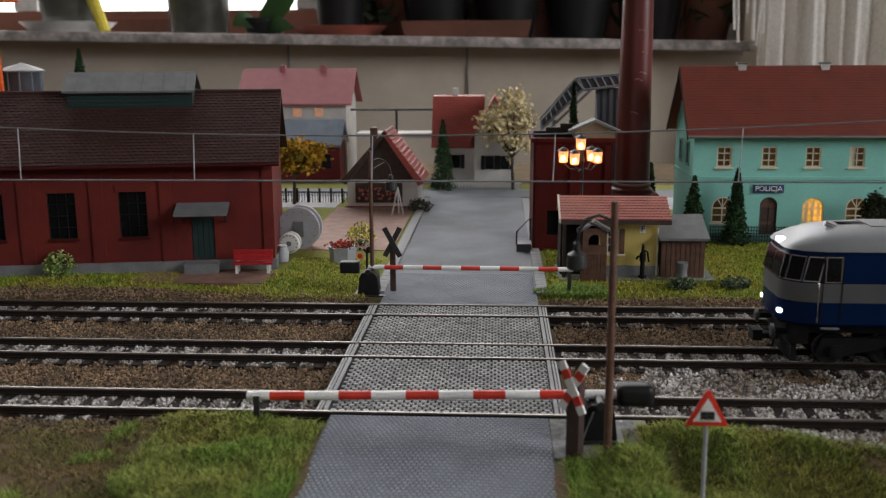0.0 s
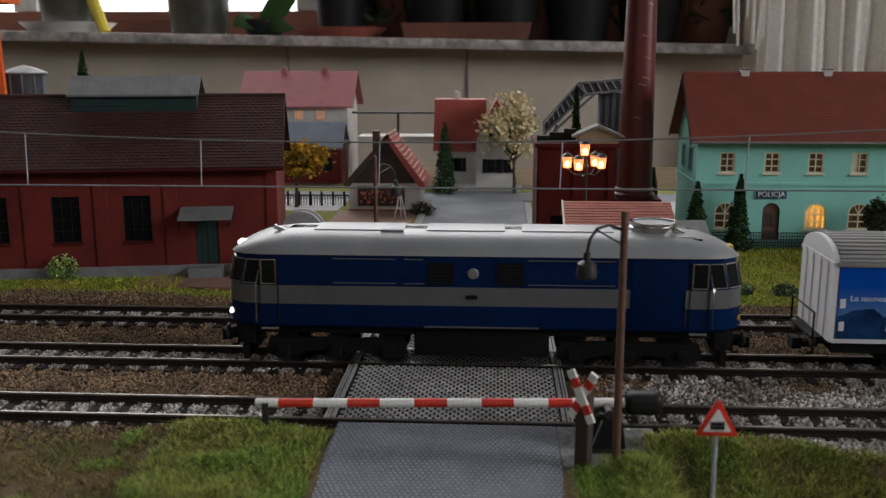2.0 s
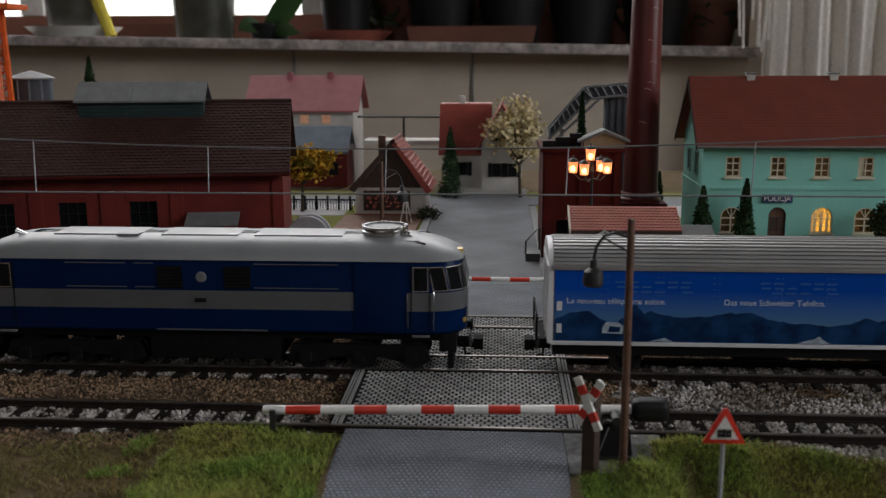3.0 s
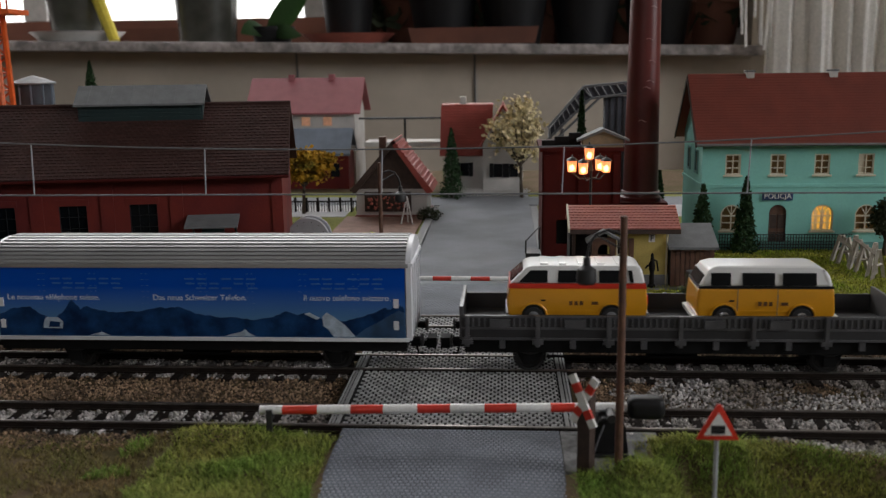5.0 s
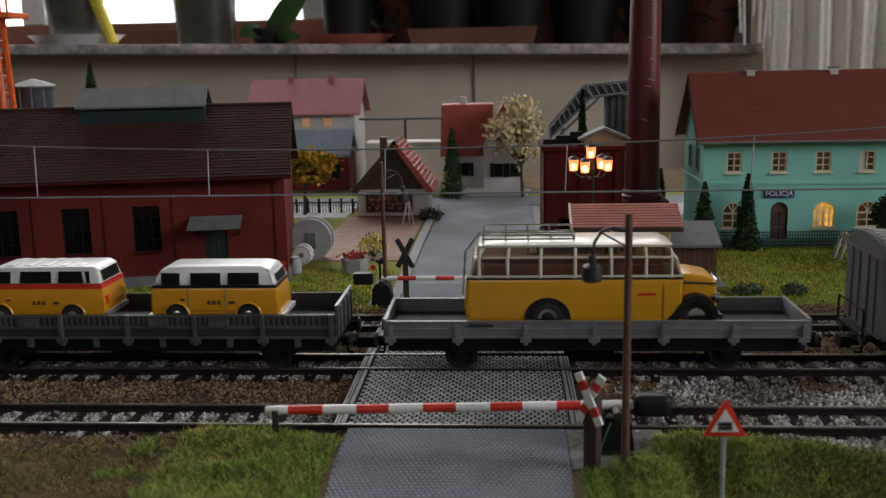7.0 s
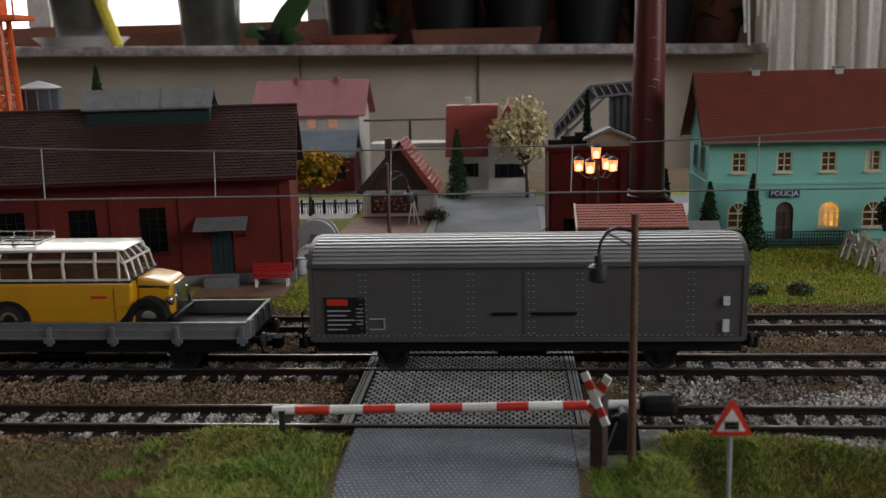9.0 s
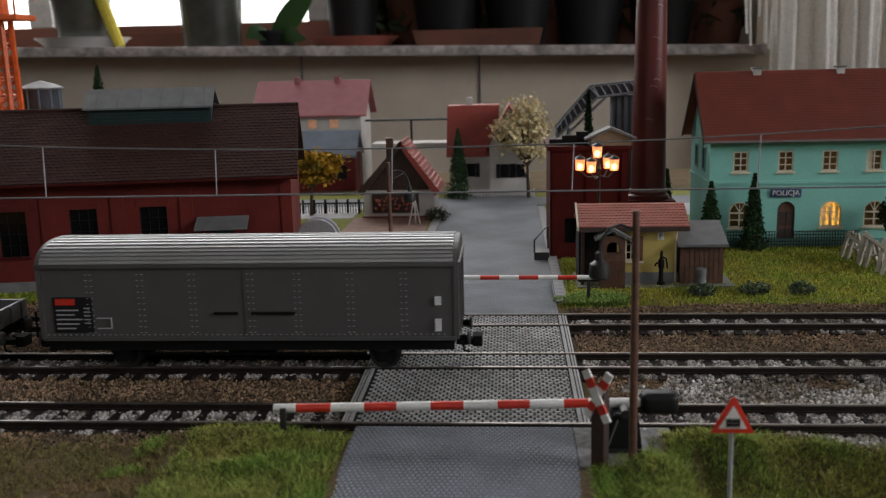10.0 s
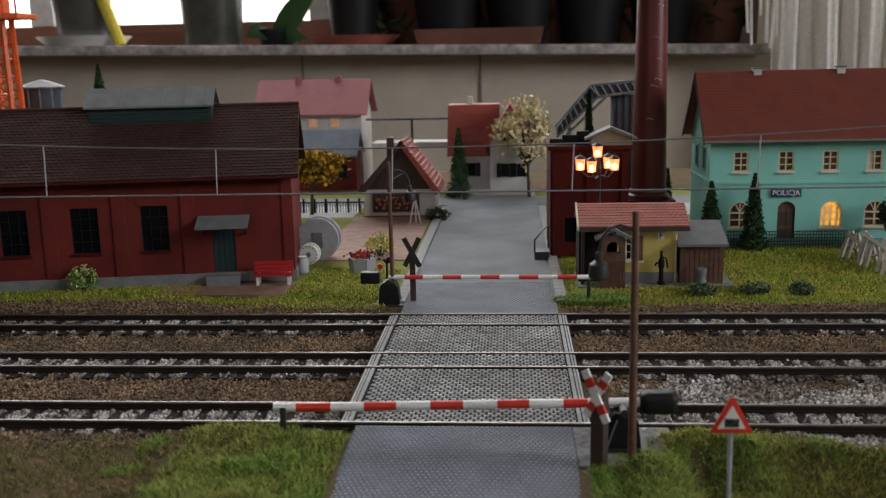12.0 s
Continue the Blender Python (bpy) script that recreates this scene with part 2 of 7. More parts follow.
def pierced(bm, x0, x1, z0, z1, y0, y1, holes):
    """A wall along x with rectangular holes (xa, za, xb, zb)."""
    xs = sorted({x0, x1, *[h[0] for h in holes], *[h[2] for h in holes]})
    zs = sorted({z0, z1, *[h[1] for h in holes], *[h[3] for h in holes]})
    full = {}
    for i in range(len(xs) - 1):
        for k in range(len(zs) - 1):
            cx, cz = (xs[i] + xs[i + 1]) / 2, (zs[k] + zs[k + 1]) / 2
            full[i, k] = not any(h[0] < cx < h[2] and h[1] < cz < h[3] for h in holes)

    def quad(*p):
        bm.faces.new([bm.verts.new(q) for q in p])
    for (i, k), solid in full.items():
        if not solid:
            continue
        a, b, c, d = xs[i], xs[i + 1], zs[k], zs[k + 1]
        quad((a, y0, c), (b, y0, c), (b, y0, d), (a, y0, d))
        quad((a, y1, c), (a, y1, d), (b, y1, d), (b, y1, c))
        if not full.get((i - 1, k)):
            quad((a, y0, c), (a, y0, d), (a, y1, d), (a, y1, c))
        if not full.get((i + 1, k)):
            quad((b, y0, c), (b, y1, c), (b, y1, d), (b, y0, d))
        if not full.get((i, k - 1)):
            quad((a, y0, c), (a, y1, c), (b, y1, c), (b, y0, c))
        if not full.get((i, k + 1)):
            quad((a, y0, d), (b, y0, d), (b, y1, d), (a, y1, d))
    bmesh.ops.remove_doubles(bm, verts=bm.verts[:], dist=0.001)
    return bm


def rounded(bm, r, seg=3):
    """Rounds the sharp edges of a closed body."""
    bmesh.ops.recalc_face_normals(bm, faces=bm.faces[:])
    bm.normal_update()
    bmesh.ops.bevel(bm, geom=[e for e in bm.edges if e.calc_face_angle(0) > 0.35], offset=r, segments=seg, profile=0.6, affect="EDGES")
    return bm


def arch_heads(parent, holes, y0, y1, material):
    """Fillings that turn the square heads of wall openings into round arches."""
    for a, _, b, top in holes:
        r, c = (b - a) / 2, (a + b) / 2
        for side in (-1, 1):
            pts = [(c + side * r, top)] + [(c + side * r * math.cos(q), top - r + r * math.sin(q)) for q in [math.pi / 2 * s / 6 for s in range(7)]]
            part("arch_head", prism(bmesh.new(), pts, "y", y0 + 0.05, y1 - 0.05), material, parent)


def soup(name, verts, faces, material, label, category, kind="stuff", parent=None):
    """One mesh of very many small pieces, from arrays in mm."""
    me = bpy.data.meshes.new(name)
    me.from_pydata((np.asarray(verts) * 0.001).tolist(), [], faces.tolist() if hasattr(faces, "tolist") else faces)
    me.materials.append(M[material])
    ob = new(name, me)
    ob.parent = parent
    return tagged(ob, label, category, "", kind)


def stones(centres, size, rng):
    """Angular stones: a stretched, turned octahedron at every centre."""
    k = len(centres)
    base = np.array([(1, 0, 0), (-1, 0, 0), (0, 1, 0), (0, -1, 0), (0, 0, 1), (0, 0, -1)], float)
    tri = np.array([(0, 2, 4), (2, 1, 4), (1, 3, 4), (3, 0, 4), (2, 0, 5), (1, 2, 5), (3, 1, 5), (0, 3, 5)])
    s = size * rng.uniform(0.55, 1.25, (k, 1, 1)) * rng.uniform(0.6, 1.2, (k, 6, 1))
    a, b = rng.uniform(0, 6.28, (2, k))
    ca, sa, cb, sb = np.cos(a), np.sin(a), np.cos(b), np.sin(b)
    R = np.stack([np.stack([ca, -sa * cb, sa * sb], 1), np.stack([sa, ca * cb, -ca * sb], 1), np.stack([0 * ca, sb, cb], 1)], 1)
    v = np.einsum("kij,knj->kni", R, base[None] * s) + centres[:, None]
    f = tri[None] + 6 * np.arange(k)[:, None, None]
    return v.reshape(-1, 3), f.reshape(-1, 3)


def blades(roots, height, lean, width, rng):
    """Grass: a thin bent triangle pair at every root."""
    k = len(roots)
    a = rng.uniform(0, 6.28, k)
    h = height * rng.uniform(0.5, 1.3, k)
    d = np.stack([np.cos(a), np.sin(a), 0 * a], 1)
    side = np.stack([-np.sin(a), np.cos(a), 0 * a], 1) * width
    ln = rng.uniform(0.1, 1, (k, 1)) * lean * h[:, None]
    mid = roots + d * ln * 0.35 + np.stack([0 * h, 0 * h, h * 0.6], 1)
    tip = roots + d * ln + np.stack([0 * h, 0 * h, h], 1)
    v = np.stack([roots - side, roots + side, mid + side * 0.7, mid - side * 0.7, tip], 1)
    f = np.array([(0, 1, 2, 3)])[None] + 5 * np.arange(k)[:, None, None]
    g = np.array([(3, 2, 4)])[None] + 5 * np.arange(k)[:, None, None]
    return v.reshape(-1, 3), f.reshape(-1, 4).tolist() + g.reshape(-1, 3).tolist()


def leaves(centres, size, rng, squash=0.7):
    """Small tilted leaf flakes round the given centres."""
    k = len(centres)
    u = rng.normal(size=(k, 3))
    u /= np.linalg.norm(u, axis=1)[:, None]
    w = np.cross(u, rng.normal(size=(k, 3)))
    w /= np.linalg.norm(w, axis=1)[:, None]
    s = size * rng.uniform(0.5, 1.4, (k, 1))
    v = np.stack([centres - u * s, centres + w * s * squash, centres + u * s, centres - w * s * squash], 1)
    v[:, 1] += 0.3 * s * np.cross(u, w)
    f = np.array([(0, 1, 2, 3)])[None] + 4 * np.arange(k)[:, None, None]
    return v.reshape(-1, 3), f.reshape(-1, 4)


def leaf_part(name, v, f, material, parent):
    me = bpy.data.meshes.new(name)
    me.from_pydata((np.asarray(v) * 0.001).tolist(), [], f.tolist())
    me.materials.append(M[material])
    ob = new(name, me)
    ob.parent = parent
    return ob


# ---- the room ----
ROOM = (-2.4, 2.2, -1.9, 1.32, -0.78, 1.72)


def room():
    x0, x1, y0, y1, z0, z1 = [v * 1000 for v in ROOM]
    wall = M["room_wall"]
    # walls and ceiling out of view get a darker colour to weaken bounced light
    shade = M["unseen_wall"]

    def setting(name, bm, material, label, category):
        o = part(name, bm, material, None)
        return tagged(o, label, category, "", "structure")
    setting("floor", one(x0 - 100, y0 - 100, z0 - 50, x1 + 100, y1 + 300, z0), M["parquet"], "brown parquet floor of the room", "floor")
    setting("ceiling", one(x0 - 100, y0 - 100, z1, x1 + 100, y1 + 300, z1 + 50), shade, "unseen ceiling of the room, darkened to cut bounced light", "ceiling")
    north = setting("wall_north", pierced(bmesh.new(), x0, x1, z0, z1, y1 - 60, y1 + 140, [(-1350, 105, 418, 1450)]), wall, "unseen wall, darkened to cut bounced light below a window", "wall")
    # opening added in this unseen wall to let fill light in from the front
    setting("wall_south", pierced(bmesh.new(), x0, x1, z0, z1, y0 - 100, y0, [(-1000, 650, 100, 1450)]), shade, "unseen darkened wall with an opening added behind the front fill", "wall")
    setting("wall_west", one(x0 - 100, y0, z0, x0, y1, z1), shade, "unseen wall, darkened to cut bounced light", "wall")
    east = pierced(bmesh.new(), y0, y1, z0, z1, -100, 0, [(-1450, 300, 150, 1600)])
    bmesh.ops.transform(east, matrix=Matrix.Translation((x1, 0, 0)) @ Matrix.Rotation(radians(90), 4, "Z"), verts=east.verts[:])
    setting("wall_east", east, shade, "unseen wall with a window, darkened to cut bounced light", "wall")


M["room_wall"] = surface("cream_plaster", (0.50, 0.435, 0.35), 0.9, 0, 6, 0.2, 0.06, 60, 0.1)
# dark colour for surfaces out of view, chosen to keep shadows deep
M["unseen_wall"] = surface("dull_brown_paint", (0.20, 0.185, 0.165), 0.9, 0, 6, 0.12, 0.06, 60, 0.1)
M["parquet"] = surface("parquet", (0.13, 0.08, 0.05), 0.5, 0, 10, 0.3)
M["sill"] = surface("worn_stone_sill", (0.17, 0.155, 0.145), 0.8, 0, 45, 0.6, 0.6, 130, 0.3, second=(0.40, 0.35, 0.33))
room()
haze = glowing("overcast_sky", (1.0, 1.0, 0.98), 2.2)
tagged(part("backdrop", one(-3200, 2600, -900, 2600, 2620, 2600), haze, None), "bright overcast sky outside the window", "sky", "", "structure")

# ---- the layout board: ground, tracks, crossing and roads ----
TRACKS = (-53.9, 0.0, 56.0)


def bumpy(x, y, scale, seed=0.0):
    return noise.noise(Vector((x / scale, y / scale, seed)))


def ground_height(x, y):
    """Height of the scenery in mm: ballast bed round the tracks, mounds of grass in front."""
    z = -0.6
    if -74 < y < 74:
        edge = min(1.0, min(y + 74, 74 - y) / 6)
        z = -0.6 - 3.2 * edge
    if y <= -66 and abs(x) > 36:
        side = min(1.0, (abs(x) - 36) / 14) * min(1.0, max(0.0, (-y - 66) / 10))
        if -85 < x < 0 or 46 < x < 110:
            fade = min(1, (x + 85) / 18) if x < 0 else min(1, (110 - x) / 25)
            z += side * fade * (3.4 if x < 0 else 3.0) * (0.62 + 1.25 * bumpy(x, y, 17, 9) + 0.5 * bumpy(x, y, 7, 2))
        z += side * (0.8 + 1.4 * bumpy(x, y, 18))
    if 32 < x < 58 and y > -93 and y < -62:
        z = -1.8
    if x > 58 and y < -84:
        z -= min(9.0, (-84 - y) * 0.55) * min(1.0, (x - 58) / 8)
    if abs(x) < 34 and y < -66:
        z = -1.6
    if 74 <= y:
        z += 0.35 * bumpy(x, y, 22, 3.0)
        if abs(x) < 42 and y < 440 or y > 380:
            z = -1.2
    return z


def ground():
    xs = np.unique(np.concatenate([np.arange(-1240, -280, 40), np.arange(-280, 280, 4.0), np.arange(280, 1241, 40)]))
    ys = np.unique(np.concatenate([np.arange(-190, 260, 4.0), np.arange(260, 621, 20)]))
    bm = bmesh.new()
    grid = [[bm.verts.new((x, y, ground_height(x, y))) for x in xs] for y in ys]
    for j in range(len(ys) - 1):
        for i in range(len(xs) - 1):
            bm.faces.new((grid[j][i], grid[j][i + 1], grid[j + 1][i + 1], grid[j + 1][i]))
    rim = grid[0] + [r[-1] for r in grid[1:]] + grid[-1][-2::-1] + [r[0] for r in grid[-2:0:-1]]
    low = [bm.verts.new((v.co.x, v.co.y, -30)) for v in rim]
    for i in range(len(rim)):
        bm.faces.new((rim[i], rim[(i + 1) % len(rim)], low[(i + 1) % len(rim)], low[i]))
    bm.faces.new(low)
    m = M["earth"] = surface("brown_soil", (0.115, 0.078, 0.05), 0.95, 0, 30, 0.3, 0.45, 700, 0.8, second=(0.08, 0.065, 0.03), spec=0.1)
    n, l = m.node_tree.nodes, m.node_tree.links
    co, sep, band, turf = n.new("ShaderNodeTexCoord"), n.new("ShaderNodeSeparateXYZ"), n.new("ShaderNodeMapRange"), n.new("ShaderNodeMix")
    turf.data_type = "RGBA"
    band.inputs["From Min"].default_value, band.inputs["From Max"].default_value = 0.080, 0.090
    hue = n["Hue/Saturation/Value"]
    mixed = n["Mix"]
    l.new(co.outputs["Object"], sep.inputs["Vector"])
    l.new(sep.outputs["Y"], band.inputs["Value"])
    l.new(band.outputs["Result"], turf.inputs["Factor"])
    l.new(mixed.outputs["Result"], turf.inputs["A"])
    far = n.new("ShaderNodeMapRange")
    far.inputs["From Min"].default_value, far.inputs["From Max"].default_value = 0.455, 0.465
    far.inputs["To Min"].default_value, far.inputs["To Max"].default_value = 1.0, 0.0
    both = n.new("ShaderNodeMath")
    both.operation = "MULTIPLY"
    l.new(sep.outputs["Y"], far.inputs["Value"])
    l.new(band.outputs["Result"], both.inputs[0])
    l.new(far.outputs["Result"], both.inputs[1])
    l.new(both.outputs["Value"], turf.inputs["Factor"])
    turf.inputs["B"].default_value = (0.16, 0.165, 0.04, 1)
    l.new(turf.outputs["Result"], hue.inputs["Color"])
    o = tagged(part("ground", bm, m, None), "model railway ground of brown earth and green turf", "ground", "", "structure")
    rim = [(-118 + 24 * math.cos(a) * (1 + 0.08 * math.sin(5 * a)), 114 + 19 * math.sin(a) * (1 + 0.07 * math.sin(4 * a + 1))) for a in [math.pi * k / 16 for k in range(32)]]
    dirt = part("bare_soil", prism(bmesh.new(), rim, "z", -1.6, -0.15), surface("reddish_soil", (0.19, 0.105, 0.07), 0.95, 0, 90, 0.3, 0.4, 900, 0.5, spec=0.1), None)
    tagged(dirt, "patch of bare reddish-brown soil by the warehouse", "ground", "", "structure")
    table = thing("layout_table", "plain wooden table under the model railway", "table", mm(0, 300, -30))
    part("tabletop", one(-1240, -495, -24, 1240, 322, -0.3, 2), "wood", table)
    for sx in (-1180, 1180):
        for sy in (-430, 270):
            part("leg", one(sx - 30, sy - 30, -750, sx + 30, sy + 30, -24, 3), "wood", table)


def tracks():
    bm = bmesh.new()
    sleeper = None
    for n, y in enumerate(TRACKS):
        tr = thing("railway_track", "dark two-rail model track on plastic sleepers in ballast", "track", mm(0, y, 0), "parallel tracks", "structure")
        for s in (-8.25, 8.25):
            r = bmesh.new()
            box(r, -1238, s - 0.32, -2.2, 1238, s + 0.32, -0.5)
            box(r, -1238, s - 0.95, -2.6, 1238, s + 0.95, -2.1)
            rail = part("rail", r, "rust", tr)
            h = bmesh.new()
            prism(h, [(s - 0.55, -0.55), (s + 0.55, -0.55), (s + 0.55, -0.2), (s + 0.38, 0), (s - 0.38, 0), (s - 0.55, -0.2)], "x", -1238, 1238)
            part("rail_head", h, "steel", rail, "worn shiny rail head")
        for i in range(-27, 28):
            at = mm(i * 9.6 + 1.3 * n, 0, 0)
            if sleeper is None:
                sleeper = part("sleeper", prism(bmesh.new(), [(-1.9, -4.2), (1.9, -4.2), (1.6, -2.6), (-1.6, -2.6)], "y", -14.5, 14.5), "sleeper", tr, at=at)
            else:
                again(sleeper, at, tr)
        rest = bmesh.new()
        for sgn in (-1, 1):
            for i in range(28, 128):
                box(rest, sgn * i * 9.6 - 1.8, -14.5, -4.2, sgn * i * 9.6 + 1.8, 14.5, -2.6)
        tagged(part("sleepers_beyond", rest, "sleeper", tr), "far plastic sleepers", kind="stuff")


def ballast():
    rng = np.random.default_rng(4)

    def field(k, x0, x1, y0, y1, keep, lift=0.0):
        p = np.stack([rng.uniform(x0, x1, k), rng.uniform(y0, y1, k)], 1)
        p = p[[keep(*q) for q in p]]
        z = np.array([ground_height(*q) for q in p]) + rng.uniform(-0.1, 0.7, len(p)) + lift
        return np.column_stack([p, z])

    def clear_of(x, y):
        if abs(x) < 41 and -66 < y < 140 or -34.5 < x < 58 and y <= -66 and y > -94 or abs(x) < 35 and y < -60:
            return False
        n = min(range(3), key=lambda i: abs(y - TRACKS[i]))
        if abs(y - TRACKS[n]) < 14.5 and abs((x - 1.3 * n + 4.8) % 9.6 - 4.8) < 2.0 and rng.random() < 0.85:
            return False
        return not any(abs(abs(y - t) - 8.25) < 1.3 for t in TRACKS)

    def grey(x, y):
        near = min(abs(y - t) for t in TRACKS)
        if not clear_of(x, y):
            return False
        right = x > 40 and y < 14 and y > -72 - 0.28 * max(0, x - 80)
        return near < 11 + 3 * bumpy(x, y, 14, 7) or (right and bumpy(x, y, 30, 2) > -0.35 and x > 60 + 20 * bumpy(x, y, 10, 1))

    def brown(x, y):
        return clear_of(x, y) and not grey(x, y)
    v, f = stones(field(92000, -260, 260, -100, 76, grey, 0.0), 0.74, rng)
    filled = lambda x, y: grey(x, y) and min(abs(y - t) for t in TRACKS) < 15
    w, g = stones(field(120000, -260, 260, -72, 72, filled, 0.5), 0.74, rng)
    v, f = np.concatenate([v, w]), np.concatenate([f, g + len(v)])
    soup("grey_ballast", v, f, "ballast", "loose pale grey ballast stones between the rails", "ballast")

    def verge(x, y):
        if not clear_of(x, y):
            return False
        if y > 76:
            return x < -84 and y < 92 + 7 * bumpy(x, y, 12) - 0.25 * max(0, x + 150) or x > 90 and y < 80 + 3 * bumpy(x, y, 10)
        if y < -72:
            return x < -60 and y > -84 + 9 * bumpy(x, y, 9, 4) or (x > 60 and y > -76 - 0.28 * max(0, x - 80) and not grey(x, y))
        return not grey(x, y)
    v, f = stones(field(175000, -270, 270, -135, 112, verge, 0.0), 0.58, rng)
    soup("brown_ballast", v, f, "brown_stone", "loose brown gravel beside the rails", "gravel")


def grass():
    rng = np.random.default_rng(9)

    def sow(k, x0, x1, y0, y1, keep):
        p = np.stack([rng.uniform(x0, x1, k), rng.uniform(y0, y1, k)], 1)
        p = p[[keep(*q) for q in p]]
        return np.column_stack([p, [ground_height(*q) - 0.2 for q in p]])

    def front(x, y):
        if abs(x) < 34.5:
            return False
        if x < 0:
            return -80 + 12 * bumpy(x, y, 20) < x or bumpy(x, y, 12, 5) > 0.34 and x > -120
        return x > (36 if y < -94 else 42 - (y + 74) * 0.1) and y < -73 - 0.28 * max(0, x - 80) + 4 * bumpy(x, y, 9) and (x < 112 or bumpy(x, y, 12, 5) > -0.25)
    v, f = blades(sow(120000, -170, 170, -140, -69, front), 2.0, 2.0, 0.17, rng)
    soup("grass_near", v, f, "grass_long", "long uneven green static grass", "grass")

    def dry(x, y):
        return x < -64 + 12 * bumpy(x, y, 14, 3) and y < -79 + 6 * bumpy(x, y, 9, 4) and bumpy(x, y, 7, 8) > -0.3 or x > 96 and y < -80 and bumpy(x, y, 8, 8) > 0.05
    v, f = blades(sow(60000, -175, 175, -140, -74, dry), 1.5, 2.4, 0.16, rng)
    soup("dry_grass", v, f, "grass_dry", "matted dry brown grass beside the track", "grass")

    def tuft(x, y):
        return ((x - 53) / 17) ** 2 + ((y - 87) / 10) ** 2 < 1 + 0.4 * bumpy(x, y, 6, 1)
    v, f = blades(sow(9000, 34, 74, 75, 99, tuft), 2.8, 1.3, 0.28, rng)
    soup("grass_tuft", v, f, "leaf_bush", "thick bright green tuft beside the barrier", "grass")

    def back(x, y):
        if abs(x) < 43 and not (36 < x and y < 115):
            return False
        if x < 0:
            edge = 130 + (x + 97) * 0.12
            return (y < edge - 2 and y > 88 + 8 * bumpy(x, y, 12) - 0.25 * max(0, x + 150) and not (-140 < x < -95 and y > 96 + 3 * bumpy(x, y, 9))) or (x > -92 and 78 < y < 165 + 20 * bumpy(x, y, 30, 4) and x < -44)
        return y > 75 if x < 74 else y > 79 + 3 * bumpy(x, y, 20)
    v, f = blades(sow(95000, -260, 260, 72, 212, back), 1.4, 1.3, 0.24, rng)
    soup("grass_far", v, f, "grass", "short yellow-green turf beside the tracks", "grass")


def plates(bm, x0, x1, y0, y1, z, px, py, high, rng, skew=0.5):
    """Rows of small raised studs in a brick pattern."""
    j, y = 0, y0
    while y < y1 - 0.2:
        x = x0 + (px * skew if j % 2 else 0)
        while x < x1 - 0.2:
            a, b, c, d = x + 0.15 * px, min(x + 0.85 * px, x1), y + 0.2 * py, min(y + 0.8 * py, y1)
            h = z + high * rng.uniform(0.7, 1.1)
            v = [bm.verts.new(p) for p in ((a, c, z), (b, c, z), (b, d, z), (a, d, z), (a + 0.1, c + 0.1, h), (b - 0.1, c + 0.1, h), (b - 0.1, d - 0.1, h), (a + 0.1, d - 0.1, h))]
            for q in ((4, 5, 6, 7), (0, 1, 5, 4), (1, 2, 6, 5), (2, 3, 7, 6), (3, 0, 4, 7)):
                bm.faces.new([v[i] for i in q])
            x += px
        j, y = j + 1, y + py
    return bm


def crossing():
    rng = np.random.default_rng(2)
    c = thing("level_crossing", "grey studded crossing plates between the rails", "crossing", mm(0, 0, 0), "", "structure")
    a, m, b = TRACKS
    spans = [(a - 7.2, a + 7.2), (a + 9.6, m - 9.6), (m - 7.2, m + 7.2), (m + 9.6, b - 9.6), (b - 7.2, b + 7.2)]
    for y0, y1 in spans:
        p = part("crossing_plate", one(-39, y0, -3.4, 39, y1, -0.75), "joint", c)
        tagged(part("studs", plates(bmesh.new(), -34.5, 34.5, y0 + 0.4, y1 - 0.2, -0.76, 2.5, 2.0, 0.42, rng), "panel", p), "raised grey studs", kind="stuff")
        for s in (-1, 1):
            fr = bmesh.new()
            box(fr, s * 35.2, y0 + 0.2, -0.8, s * 36.4, y1 - 0.2, -0.2)
            box(fr, s * 36.9, y0 + 0.2, -0.8, s * 37.6, y1 - 0.2, -0.3)
            box(fr, s * 38.0, y0 + 0.2, -3.2, s * 38.6, y1 - 0.2, -0.5)
            part("edge_frame", fr, "panel", p)


